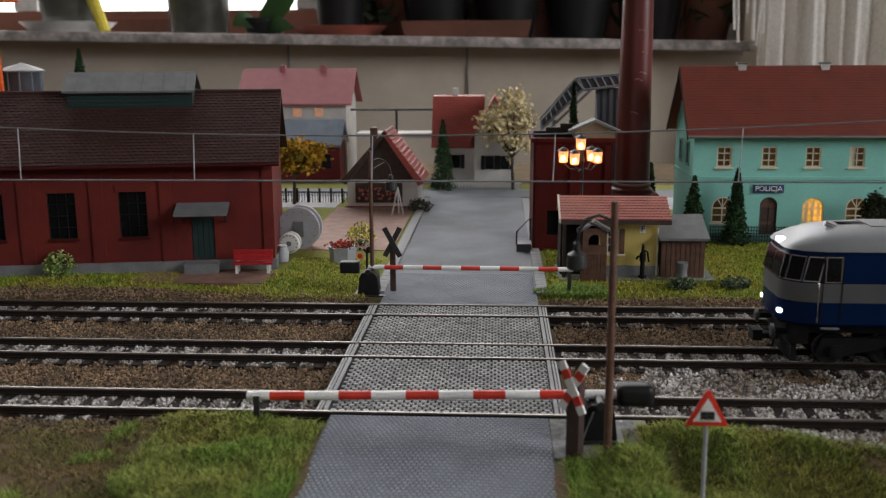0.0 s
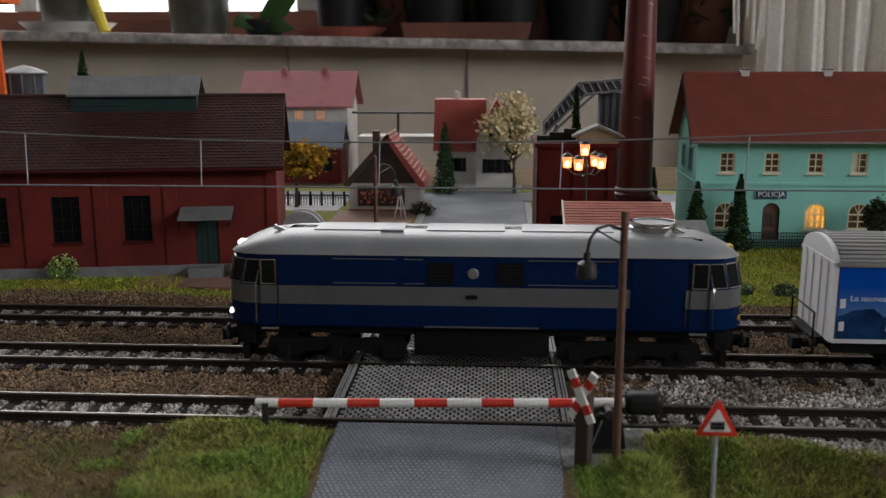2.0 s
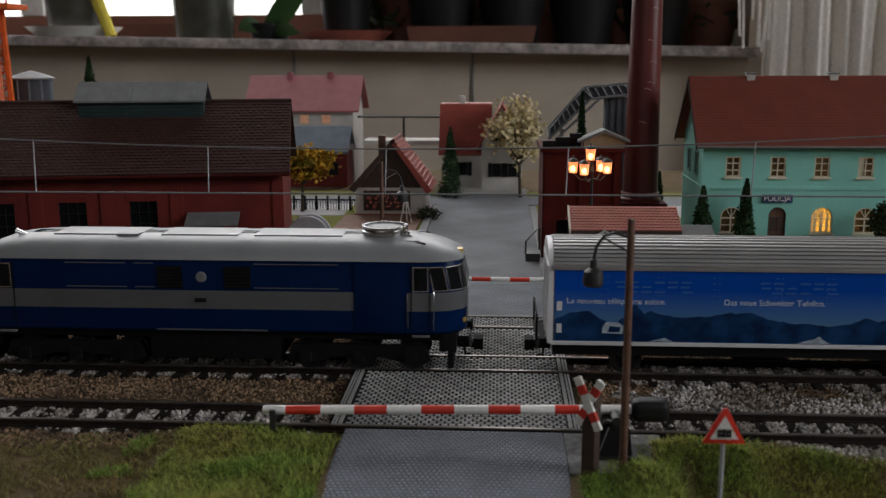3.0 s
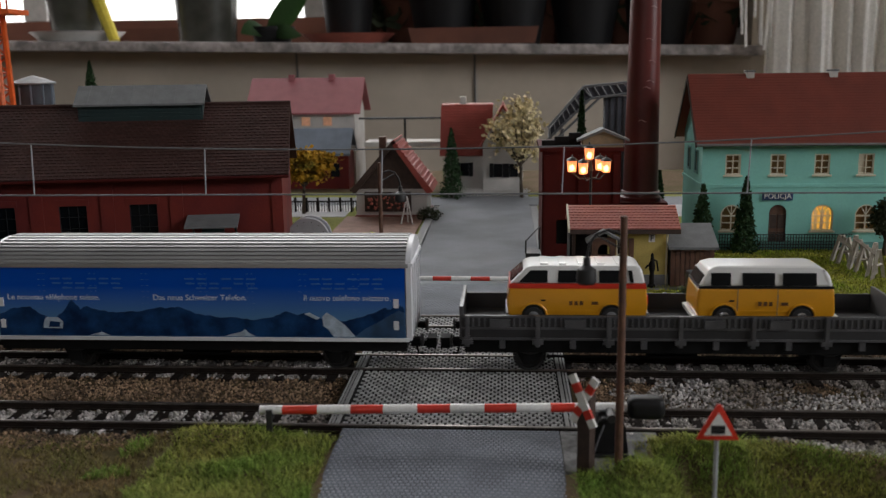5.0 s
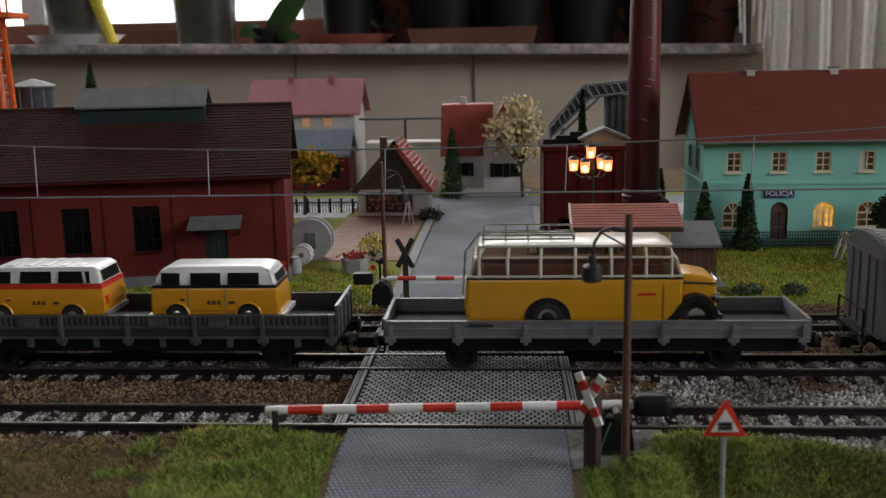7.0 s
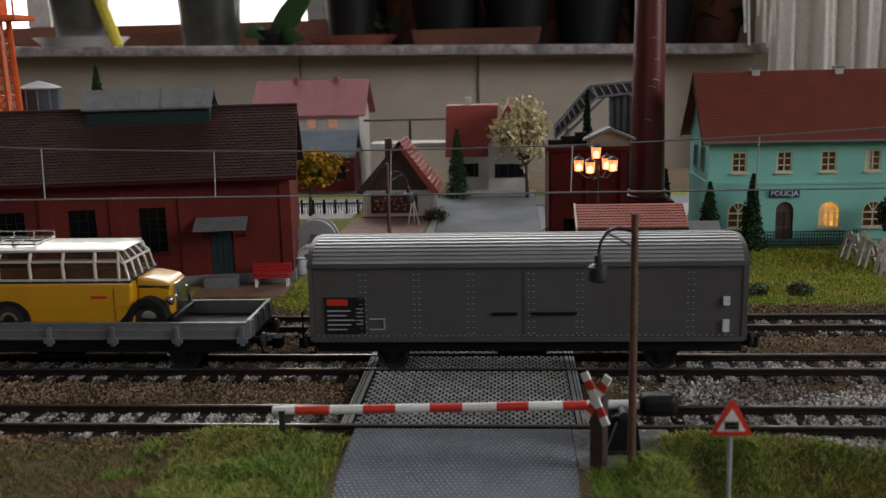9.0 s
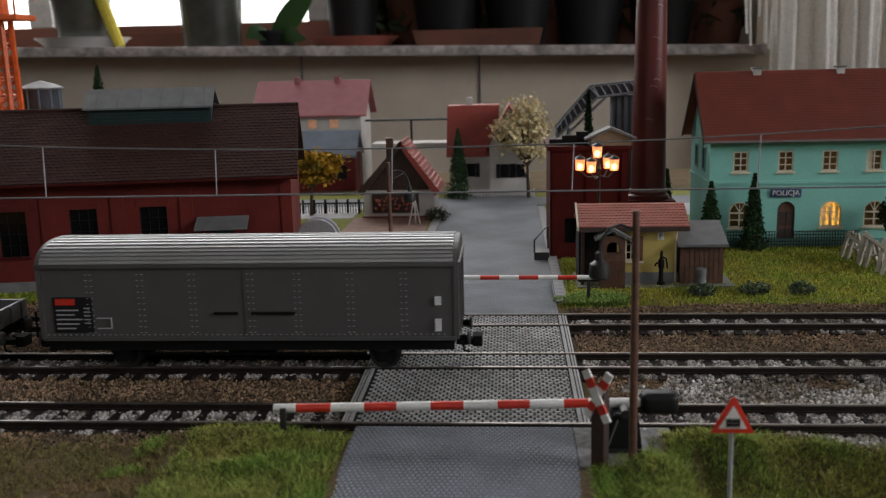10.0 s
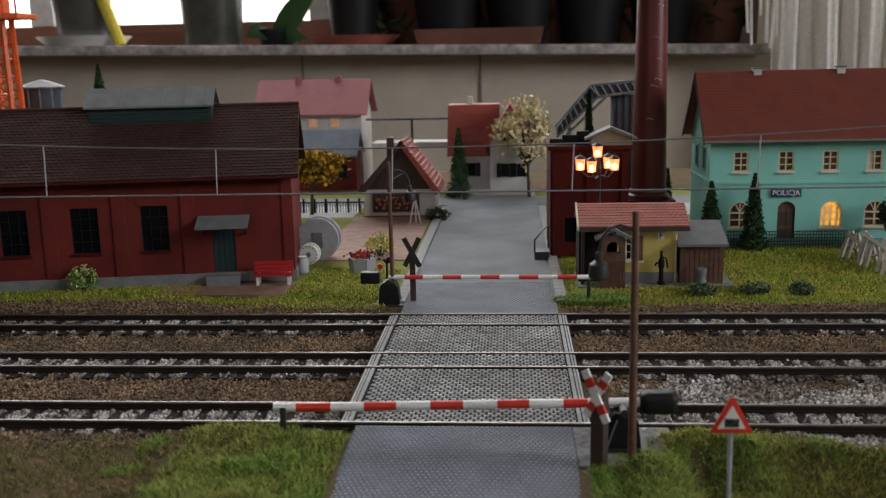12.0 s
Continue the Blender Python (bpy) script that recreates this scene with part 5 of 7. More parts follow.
# ---- plants ----
def bush(at, rx, h, k, leaf, flower, label, name="bush", group=""):
    rng = np.random.default_rng(int(abs(at.translation.x) * 1e5) % 9999)
    b = thing(name, label, "bush", at, group)
    u = rng.normal(size=(k, 3))
    u /= np.linalg.norm(u, axis=1)[:, None]
    p = u * (rx, rx, h * 0.6) * rng.uniform(0.45, 1.05, (k, 1)) + (0, 0, h * 0.45)
    p[:, 2] = np.maximum(p[:, 2], 0.2)
    st = bmesh.new()
    for q in p[:14]:
        rod(st, (0, 0, -0.8), q, 0.25, 0.12, 5)
    part("stems", st, "bark", b)
    cut = int(k * (0.3 if flower == "flower_yellow" else 0.6)) if flower else k
    leaf_part("leaves", *leaves(p[:cut], 0.9, rng), leaf, b)
    if flower:
        top = p[cut:]
        leaf_part("blossom", *leaves(top[top[:, 2] > h * 0.3] * 1.05, 0.75, rng), flower, b)


def conifer(x, y, h, r, z=-0.8):
    rng = np.random.default_rng(int(abs(x * 7 + y)))
    t = thing("conifer", "slim dark green model fir tree", "tree", mm(x, y, z), "conifers")
    part("trunk", rod(bmesh.new(), (0, 0, -0.5), (0, 0, h * 0.95), 0.9, 0.2, 8), "bark", t)
    k = int(900 + 40 * h)
    q = rng.uniform(0.02, 1, k) ** 1.25
    a = rng.uniform(0, 6.283, k)
    rad = r * (1 - q) ** 0.8 * rng.uniform(0.35, 1.08, k) * (1 + 0.15 * np.sin(5 * a + 20 * q))
    p = np.stack([rad * np.cos(a), rad * np.sin(a), 2.5 + q * (h - 2.5) - 0.18 * rad], 1)
    leaf_part("crown", *leaves(p, 1.25, rng, 0.4), "leaf_green", t)


def broadleaf(at, trunk, centre, radius, clumps, leaf, label, size, per):
    rng = np.random.default_rng(int(abs(at.translation.x) * 1e5) % 777)
    t = thing("tree", label, "tree", at)
    tr = bmesh.new()
    c = Vector(centre)
    fork = Vector((c.x * 0.3, c.y * 0.3, trunk))
    rod(tr, (0, 0, -1), fork, 1.6, 1.0, 8)
    u = rng.normal(size=(clumps, 3))
    u /= np.linalg.norm(u, axis=1)[:, None]
    ends = u * radius * rng.uniform(0.35, 1.0, (clumps, 1)) + np.array(centre)
    for e in ends:
        mid = fork.lerp(Vector(e), 0.5) + Vector((0, 0, 1.5))
        rod(tr, fork, mid, 0.6, 0.4, 5)
        rod(tr, mid, e, 0.4, 0.15, 5)
    part("trunk", tr, "bark", t)
    p = np.repeat(ends, per, 0) + rng.normal(size=(clumps * per, 3)) * (np.array(radius) * 0.17)
    leaf_part("crown", *leaves(p, size, rng), leaf, t)


def plants():
    for x, y, h, r in ((-27, 424, 57, 10.5), (153, 203, 44, 7.8), (129, 203, 40, 8.0), (-267, 300, 113, 17), (121, 305, 36, 5), (66, 285, 90, 7)):
        conifer(x, y, h, r)
    broadleaf(mm(-133, 345, -0.8), 20, (3, 0, 36), (25, 14, 11), 40, "leaf_yellow", "autumn tree with orange and yellow foliage", 1.8, 80)
    broadleaf(mm(30, 425, -0.8), 26, (-4, 0, 56), (25, 15, 25), 46, "leaf_cream", "airy tree with cream blossom on dark twigs", 2.1, 28)
    broadleaf(mm(229, 196, -0.8), 9, (0, 0, 22), (9, 8, 12), 26, "leaf_dark", "round dark green model tree beside the house", 1.2, 70)
    bush(mm(-201, 113, -0.6), 8, 12, 700, "leaf_bush", "flower_white", "green bush with white blossom at the warehouse wall")
    bush(mm(-251, 106, -0.6), 7, 9, 500, "leaf_bush", "flower_white", "green bush with white blossom at the warehouse wall")
    bush(mm(-61, 192, -0.6), 8.5, 13, 700, "leaf_bush", "flower_yellow", "bright yellow flowering bush beside the road")
    for x, y, w in ((104, 99, 6.5), (129, 101, 7), (150, 101, 6)):
        bush(mm(x, y, -0.6), w, 5.5, 330, "leaf_sage", None, "low grey-green bush in the turf", group="low bushes")
    bush(mm(-37, 318, -0.6), 9, 9, 400, "leaf_dark", None, "dry brown shrub at the road corner")

    f = thing("iron_fence", "low dark wire mesh fence before the police station", "fence", mm(140, 207, -0.6))
    for i in range(48):
        part("bar", one(i * 1.55, 0, 0, i * 1.55 + 0.36, 0.4, 10.4), "iron", f)
    for z in (2, 3.9, 5.8, 7.7, 9.6):
        part("rail", one(-0.5, 0.4, z, 75, 0.8, z + 0.4), "iron", f)
    g = thing("yard_fence", "low black iron fence along the side street", "fence", mm(-150, 352, -0.6))
    for i in range(8):
        part("post", one(i * 8.5, 0, 0, i * 8.5 + 1.6, 1.2, 11), "black", g)
    for i in range(32):
        part("bar", one(1 + i * 2, 0.4, 0.5, 1.5 + i * 2, 0.8, 8), "black", g)
    part("rail", one(0, 0.3, 7.6, 62, 0.9, 8.6), "black", g)
    rng = random.Random(4)
    t = thing("timber_stack", "tangle of weathered pale timber trestles on the grass", "timber", mm(202, 160, -0.4))
    for i in range(7):
        x, y = TIMBER_ROW[0] * (i / 3 - 1), TIMBER_ROW[1] * (i / 3 - 1)
        a, ln = rng.uniform(-0.5, 0.9), rng.uniform(14, 17.5)
        lean = Vector((math.cos(a), math.sin(a) * 0.8, 0)) * 4.6
        top = Vector((x + rng.uniform(-1.5, 1.5), y, ln))
        for sg in (-1, 1):
            foot = Vector((x, y, -0.4)) + lean * sg
            part("leg", rod(bmesh.new(), foot, top + lean * sg * 0.12, 1.25, 1.1, 4), M["old_wood"], t)
        part("brace", rod(bmesh.new(), Vector((x, y, ln * 0.45)) - lean * 0.6, Vector((x, y, ln * 0.5)) + lean * 0.6, 0.8, 0.8, 4), M["old_wood"], t)
    for k, z in ((-0.9, 11), (0.0, 14.5)):
        part("beam", rod(bmesh.new(), (TIMBER_ROW[0] * k - 3, TIMBER_ROW[1] * k, z + 2), (TIMBER_ROW[0] * (k + 0.9), TIMBER_ROW[1] * (k + 0.9), z - 3), 1.1, 1.1, 4), M["old_wood"], t)

    c = thing("tower_crane", "orange lattice tower with a railed platform", "crane", mm(-334, 300, -1))
    lt = bmesh.new()
    for sx in (-9, 8):
        for sy in (-8, 8):
            rod(lt, (sx, sy, 0), (sx * 0.75, sy * 0.75, 145), 2.3, 2.0, 6)
    part("tower_leg", lt, "orange", c)
    lb = bmesh.new()
    for i in range(12):
        z, s = i * 11.8, 1 - 0.25 * i / 12
        for sy in (-8, 8):
            rod(lb, (-9 * s, sy * s, z), (8 * s, sy * s, z + 11.8), 0.8, n=5)
            rod(lb, (8 * s, sy * s, z), (-9 * s, sy * s, z + 11.8), 0.8, n=5)
            rod(lb, (-9 * s, sy * s, z), (8 * s, sy * s, z), 0.8, n=5)
    part("bracing", lb, "orange", c)
    part("platform", one(-20, -14, 145, 21, 14, 148.5, 0.4), "orange", c)
    for x in (-19, -9, 1, 11, 20):
        part("rail_post", rod(bmesh.new(), (x, -13, 148.5), (x, -13, 159.5), 0.8, n=6), "orange", c)
    part("handrail", tube(bmesh.new(), [(-20, -13, 159.5), (21, -13, 159.5), (21, 13, 159.5)], 0.9), "orange", c)
    part("cabin", one(-14, -6, 148.5, 4, 10, 167, 0.5), "orange", c)
    w = thing("water_tank", "grey round water tank with a pale conical lid", "tank", mm(-331, 345, -1))
    part("tank", lathe(bmesh.new(), [(12, 0), (12, 60), (13.5, 66), (13.5, 98), (12, 99)], 24), M["gallery"], w)
    part("lid", lathe(bmesh.new(), [(16, 97.5), (16, 98.6), (9, 101.5), (2, 103.5), (0.5, 104)], 24), "plinth", w)
    for i in range(10):
        a = 2 * math.pi * i / 10
        part("batten", rod(bmesh.new(), (13.6 * math.cos(a), 13.6 * math.sin(a), 67), (13.6 * math.cos(a), 13.6 * math.sin(a), 98), 0.7, n=5), "slate", w)


TIMBER_ROW = (2.0, -21.0)
M["old_wood"] = surface("weathered_wood", (0.46, 0.42, 0.36), 0.85, 0, 300, 0.3)


# ---- the window sill behind the layout ----
def sill_z(x):
    return 150.5 - (x + 826) * 0.0192


def window_sill():
    o = thing("window_sill", "worn grey stone window sill", "window sill", mm(-200, 0, sill_z(-200), 0, 1.1, 0), "", "structure")
    part("sill_slab", one(-1300, 1188, -16, 620, 1440, 0, 3), M["sill"], o)
    part("sill_backing", one(-1300, 1262, -70, 620, 1438, -16.2), M["room_wall"], o)
    fr = thing("window_1", "dark wooden window frame above the sill", "window", mm(0, 1425, 118), "", "structure")
    for x in (-1325, -860, -330, 200):
        part("frame_post", one(x - 22, -15, 72.2, x + 22, 25, 1270, 3), "wood_dark" if x > 0 else "white_wall", fr)
    part("frame_rail", one(-1340, -16, 0, 410, 26, 72, 3), M["rail_brown"], fr, "reddish brown lower window rail")
    for x in (-336, -35):
        c = thing("wall_cable", "thin dark cable running down the wall", "cable", mm(x, 1257, 0))
        part("cable", tube(bmesh.new(), [(0, 0, -500), (2, 0, 20), (0, 0, 128)], 1.6), "grey", c)

    def pot(x, y, r0, r1, h, mat, label, saucer=None, dish=None, leaf=None, size=20, k=40, spread=90):
        rng = np.random.default_rng(int(abs(x)) + 3)
        p = thing("plant_pot", label, "plant pot", mm(x, y, sill_z(x)), "pots on the sill")
        z = 0
        if saucer:
            part("saucer", lathe(bmesh.new(), [(saucer * 0.8, 0), (saucer, 14), (saucer + 3, 16), (saucer - 3, 16), (saucer * 0.75, 4)], 32), dish or "tile_orange", p)
            z = 5
        part("pot", lathe(bmesh.new(), [(r0, z), (r1, z + h * 0.86), (r1 + 4, z + h * 0.87), (r1 + 4, z + h), (r1 - 4, z + h), (r1 - 6, z + h * 0.8)], 32), mat, p)
        if leaf:
            bm = bmesh.new()
            for i in range(k):
                a, t = rng.uniform(0, 6.28), rng.uniform(0.2, 1.1)
                ln = spread * rng.uniform(0.6, 1.4)
                d = Vector((math.cos(a), math.sin(a), 0))
                sd = Vector((-math.sin(a), math.cos(a), 0)) * size * rng.uniform(0.25, 0.5)
                b0 = Vector((0, 0, z + h * 0.85))
                m1 = b0 + d * ln * 0.5 + Vector((0, 0, ln * t))
                tip = b0 + d * ln * 1.1 + Vector((0, 0, ln * (t - 0.35)))
                v = [bm.verts.new(q) for q in (b0, m1 - sd, tip, m1 + sd)]
                bm.faces.new(v)
            part("leaves", bm, leaf, p)
    pot(-713, 1262, 40, 50, 90, M["smoke"], "smoky plant pot on a white saucer", 76, "white", M["house_leaf"], 40, 16, 90)
    pot(-489, 1270, 48, 56, 150, M["smoke"], "tall smoky dark plastic plant pot", None, None, M["house_leaf"], 40, 20, 110)
    pot(-248, 1275, 36, 46, 110, "black", "dark plant pot on a terracotta saucer", 76, None, M["house_leaf"], 40, 26, 120)
    pot(-90, 1300, 44, 62, 120, "black", "dark plant pot with hanging leaves", None, None, M["house_leaf"], 46, 46, 120)
    pot(30, 1290, 44, 62, 130, "black", "dark plant pot with hanging leaves", None, None, M["house_leaf"], 46, 46, 120)
    pot(150, 1300, 44, 64, 130, "black", "dark plant pot with hanging leaves", None, None, M["house_leaf"], 46, 46, 120)
    pot(270, 1295, 44, 62, 140, "black", "dark plant pot with hanging leaves", None, None, M["house_leaf"], 46, 46, 120)
    for x0, x1, lab in ((-690, -545, "long terracotta flower trough"), (-140, 70, "long dark terracotta flower trough")):
        b = thing("flower_trough", lab, "plant pot", mm((x0 + x1) / 2, 1370 if x0 < -500 else 1225, sill_z((x0 + x1) / 2)))
        h = (x1 - x0) / 2
        part("trough", prism(bmesh.new(), [(-h + 6, 0), (h - 6, 0), (h, 26), (-h, 26)], "y", -18, 18), M["terracotta"], b)
    fo = thing("foliage_plant", "broad-leaved dark green house plant in a low pot", "house plant", mm(-385, 1300, sill_z(-385)))
    part("pot", lathe(bmesh.new(), [(30, 0), (36, 22), (38, 23), (38, 28), (33, 28)], 24), "black", fo)
    for a, b, c, wd in (((-4, -20, 18), (30, -45, 50), (74, -50, 100), 17), ((0, -20, 14), (24, -40, 30), (60, -40, 12), 20), ((-4, -10, 16), (-20, -30, 34), (-46, -36, 16), 18), ((0, 0, 20), (6, -20, 28), (22, -40, 8), 16), ((10, 0, 20), (50, -10, 60), (84, -20, 130), 15)):
        a, b, c = Vector(a), Vector(b), Vector(c)
        lf = bmesh.new()
        rows = []
        for i in range(9):
            q = i / 8
            p = a * (1 - q) ** 2 + b * 2 * q * (1 - q) + c * q * q
            half = wd * math.sin(math.pi * min(1.0, 0.08 + 0.92 * q)) ** 0.8 + 0.6
            side = Vector((0.55, -0.3, -0.75)).normalized() * half
            rows.append([lf.verts.new(p + side * k + Vector((0, -2.0 * (1 - abs(k)), 0))) for k in (-1, 0, 1)])
        for u, w in zip(rows, rows[1:]):
            for k in (0, 1):
                lf.faces.new((u[k], u[k + 1], w[k + 1], w[k]))
        part("leaf", lf, M["house_leaf_bright"], fo)
    y = thing("garden_stake", "yellow plastic plant stake leaning on the pots", "stake", mm(-634, 1215, sill_z(-634)))
    part("stake", rod(bmesh.new(), (4, 0, 0), (-52, 30, 130), 9, 11, 8), "flower_yellow", y)

    rng = np.random.default_rng(31)
    for x in (-150, -75, 0, 75, 150, 225, 300, 370):
        g = thing("house_plant", "dense dark green house plant at the window", "house plant", mm(x, 1345, sill_z(x)), "window plants")
        part("pot", lathe(bmesh.new(), [(38, 0), (50, 70), (53, 71), (53, 84), (46, 84)], 24), M["terracotta"], g)
        p = rng.normal(size=(700, 3)) * (44, 20, 75) + (0, 0, 150)
        p[:, 2] = np.maximum(p[:, 2], 40)
        leaf_part("leaves", *leaves(p, 26, rng, 0.5), "leaf_dark", g)

    c = thing("curtain", "long white net curtain hanging in folds", "curtain", mm(395, 1140, 0))
    bm = bmesh.new()
    cols = []
    for i in range(161):
        u = i / 160
        x = u * 420
        yy = 14 * math.sin(x / 8.5 + 1.2 * math.sin(x / 41)) + 7 * math.sin(x / 3.7)
        cols.append([bm.verts.new((x + 6 * math.sin(z / 160.0 + u * 9) + (12 * (1 - z / 900) if i < 8 else 0), yy, z)) for z in (-120, 60, 240, 420, 600, 900)])
    for a, b in zip(cols, cols[1:]):
        for k in range(5):
            bm.faces.new((a[k], b[k], b[k + 1], a[k + 1]))
    part("net", bm, M["net"], c)
    fr = bmesh.new()
    rng = random.Random(2)
    for i in range(16):
        x = rng.uniform(-32, 14)
        tube(fr, [(x, -16, 700), (x + rng.uniform(-10, 6), -18, 330), (x + rng.uniform(-6, 16), -17, 150 + rng.uniform(-40, 60))], 2.0, 5)
    part("fringe", fr, M["net"], c, "white thread fringe")
    part("rod", rod(bmesh.new(), (-60, 0, 905), (560, 0, 905), 9), "wood", c)


M["house_leaf"] = surface("house_plant_leaf", (0.035, 0.06, 0.02), 0.5, 0, 15, 0.4, 0.3, 100)
M["rail_brown"] = surface("window_rail_brown", (0.17, 0.06, 0.035), 0.5, 0, 12, 0.3)
M["terracotta"] = surface("terracotta", (0.13, 0.045, 0.026), 0.8, 0, 20, 0.3)
M["net"] = sheer("net_curtain", (0.88, 0.85, 0.80), 0.35)
M["house_leaf_bright"] = sheer("broad_leaf", (0.022, 0.055, 0.014), 0.4)
M["smoke"] = surface("smoky_plastic", (0.06, 0.06, 0.05), 0.25, 0, 20, 0.5)
barriers()
street_things()
plants()
window_sill()

# ---- the train: each vehicle's origin lies at rail height under its middle ----
M.update(
    loco_blue=surface("loco_blue_lacquer", (0.001, 0.012, 0.056), 0.2, 0, 80, 0.15, 0.06, spec=0.12),
    loco_band=surface("loco_silver_band", (0.092, 0.095, 0.10), 0.35, 0, 80, 0.15, 0.06),
    loco_roof=surface("loco_roof_grey", (0.20, 0.21, 0.22), 0.42, 0, 60, 0.15, 0.06),
    under=surface("underframe_black", (0.006, 0.006, 0.006), 0.8, 0, 200, 0.3, spec=0.15),
    wagon_grey=surface("wagon_grey_paint", (0.082, 0.080, 0.079), 0.5, 0, 60, 0.12, 0.06, spec=0.2),
    wagon_roof=surface("wagon_roof_silver", (0.27, 0.27, 0.27), 0.42, 0.2, 60, 0.15, 0.06),
    wagon_white=surface("wagon_white_end", (0.62, 0.63, 0.65), 0.45, 0, 60, 0.1, 0.05),
    print_dark=surface("print_mountain_dark", (0.003, 0.014, 0.05), 0.35, 0, 160, 0.5, second=(0.010, 0.045, 0.13), spec=0.12),
    print_light=surface("print_snow", (0.42, 0.50, 0.58), 0.35, 0, 300, 0.4),
    print_pale=surface("print_pale_blue", (0.02, 0.095, 0.32), 0.35, 0, 80, 0.2),
    print_white=surface("print_white", (0.55, 0.62, 0.72), 0.4),
    yellow=surface("postal_yellow", (0.62, 0.28, 0.012), 0.28, 0, 60, 0.1, 0.05, coat=0.4),
    van_white=surface("van_white", (0.62, 0.62, 0.60), 0.3, 0, 60, 0.08, 0.05, coat=0.3),
    window_black=surface("tinted_pane", (0.006, 0.007, 0.008), 0.12, 0, 60, 0.2, spec=0.2),
    window_brown=lantern_glass("bus_pane", (0.05, 0.04, 0.032), 0.0, 0.55),
    bus_yellow=surface("bus_yellow", (0.56, 0.275, 0.008), 0.3, 0, 60, 0.1, 0.05, coat=0.3),
    # wagon grey darkened to paint in the shade between ribs and rails
    side_shade=surface("shaded_board", (0.022, 0.022, 0.023), 0.6, 0, 150, 0.3),
    chrome=surface("chrome", (0.6, 0.6, 0.6), 0.2, 1.0),
    rubber=surface("tyre_rubber", (0.015, 0.015, 0.015), 0.8),
    board_dark=surface("dark_wagon_floor", (0.016, 0.016, 0.017), 0.8, 0, 150, 0.4, bump=0.3),
    rib_grey=surface("stake_wagon_grey", (0.075, 0.075, 0.078), 0.38, 0, 150, 0.3),
    side_grey=surface("low_wagon_grey", (0.15, 0.155, 0.162), 0.35, 0, 150, 0.2),
    headlight=glowing("white_headlight", (0.95, 0.97, 1.0), 5.0),
    amber=surface("amber_lens", (0.6, 0.4, 0.05), 0.3),
)
WHEELS = []


def sky_print():
    """Blue advert print that pales towards the printed mountains."""
    m = surface("print_blue", (0.008, 0.085, 0.40), 0.25, 0, 40, 0.1, 0.04, spec=0.12)
    n, l = m.node_tree.nodes, m.node_tree.links
    co, sep, rg = n.new("ShaderNodeTexCoord"), n.new("ShaderNodeSeparateXYZ"), n.new("ShaderNodeValToRGB")
    mr = n.new("ShaderNodeMapRange")
    mr.inputs["From Min"].default_value, mr.inputs["From Max"].default_value = 0.014, 0.039
    l.new(co.outputs["Object"], sep.inputs["Vector"])
    l.new(sep.outputs["Z"], mr.inputs["Value"])
    l.new(mr.outputs["Result"], rg.inputs["Fac"])
    e = rg.color_ramp.elements
    e[0].position, e[0].color = 0.25, (0.075, 0.17, 0.30, 1)
    e[1].position, e[1].color = 0.75, (0.0015, 0.058, 0.35, 1)
    l.new(rg.outputs["Color"], n["Principled BSDF"].inputs["Base Color"])
    return m


def plan(hx, hy, nose, taper, n=5):
    """Plan outline of a vehicle body with narrowed, rounded ends."""
    pts = []
    for s in (1, -1):
        end = [(hx - nose, -hy), (hx - nose * 0.45, -hy + taper * 0.3), (hx - nose * 0.1, -hy + taper), (hx, -hy + taper * 1.6), (hx, hy - taper * 1.6), (hx - nose * 0.1, hy - taper), (hx - nose * 0.45, hy - taper * 0.3), (hx - nose, hy)]
        pts += [(s * x, s * y) for x, y in end]
    return pts


def stack(bm, layers):
    """Rings of equal count joined upwards: (outline, height) pairs, closed at both ends."""
    rows = [[bm.verts.new((x, y, z)) for x, y in o] for o, z in layers]
    k = len(rows[0])
    for a, b in zip(rows, rows[1:]):
        for i in range(k):
            bm.faces.new((a[i], a[(i + 1) % k], b[(i + 1) % k], b[i]))
    bm.faces.new(rows[0][::-1])
    bm.faces.new(rows[-1])
    return bm


def wheelset(parent, x, z=0.0, r=5.4, gauge=8.2):
    bm = bmesh.new()
    for s in (-1, 1):
        lathe(bm, [(1.2, s * (gauge - 1.2)), (r - 1, s * (gauge - 1.1)), (r - 0.8, s * (gauge - 1.2)), (r + 0.6, s * (gauge - 1.2)), (r + 0.6, s * (gauge - 0.5)), (r, s * (gauge - 0.3)), (r - 0.05, s * (gauge + 1.2)), (r - 1, s * (gauge + 1.2)), (r - 1.2, s * (gauge + 0.8)), (1.2, s * (gauge + 0.9))], 20, axis="Y")
    rod(bm, (0, -gauge, 0), (0, gauge, 0), 0.9, n=8)
    for s in (-1, 1):
        for k in range(3):
            a = k * 2.094
            rod(bm, (math.cos(a) * 2.6, s * (gauge + 0.6), math.sin(a) * 2.6), (math.cos(a) * 2.6, s * (gauge + 1.3), math.sin(a) * 2.6), 0.7, n=6)
    o = part("wheelset", bm, "iron", parent, "blackened steel wheelset", at=mm(x, 0, r))
    WHEELS.append((o, x, r))
    return o


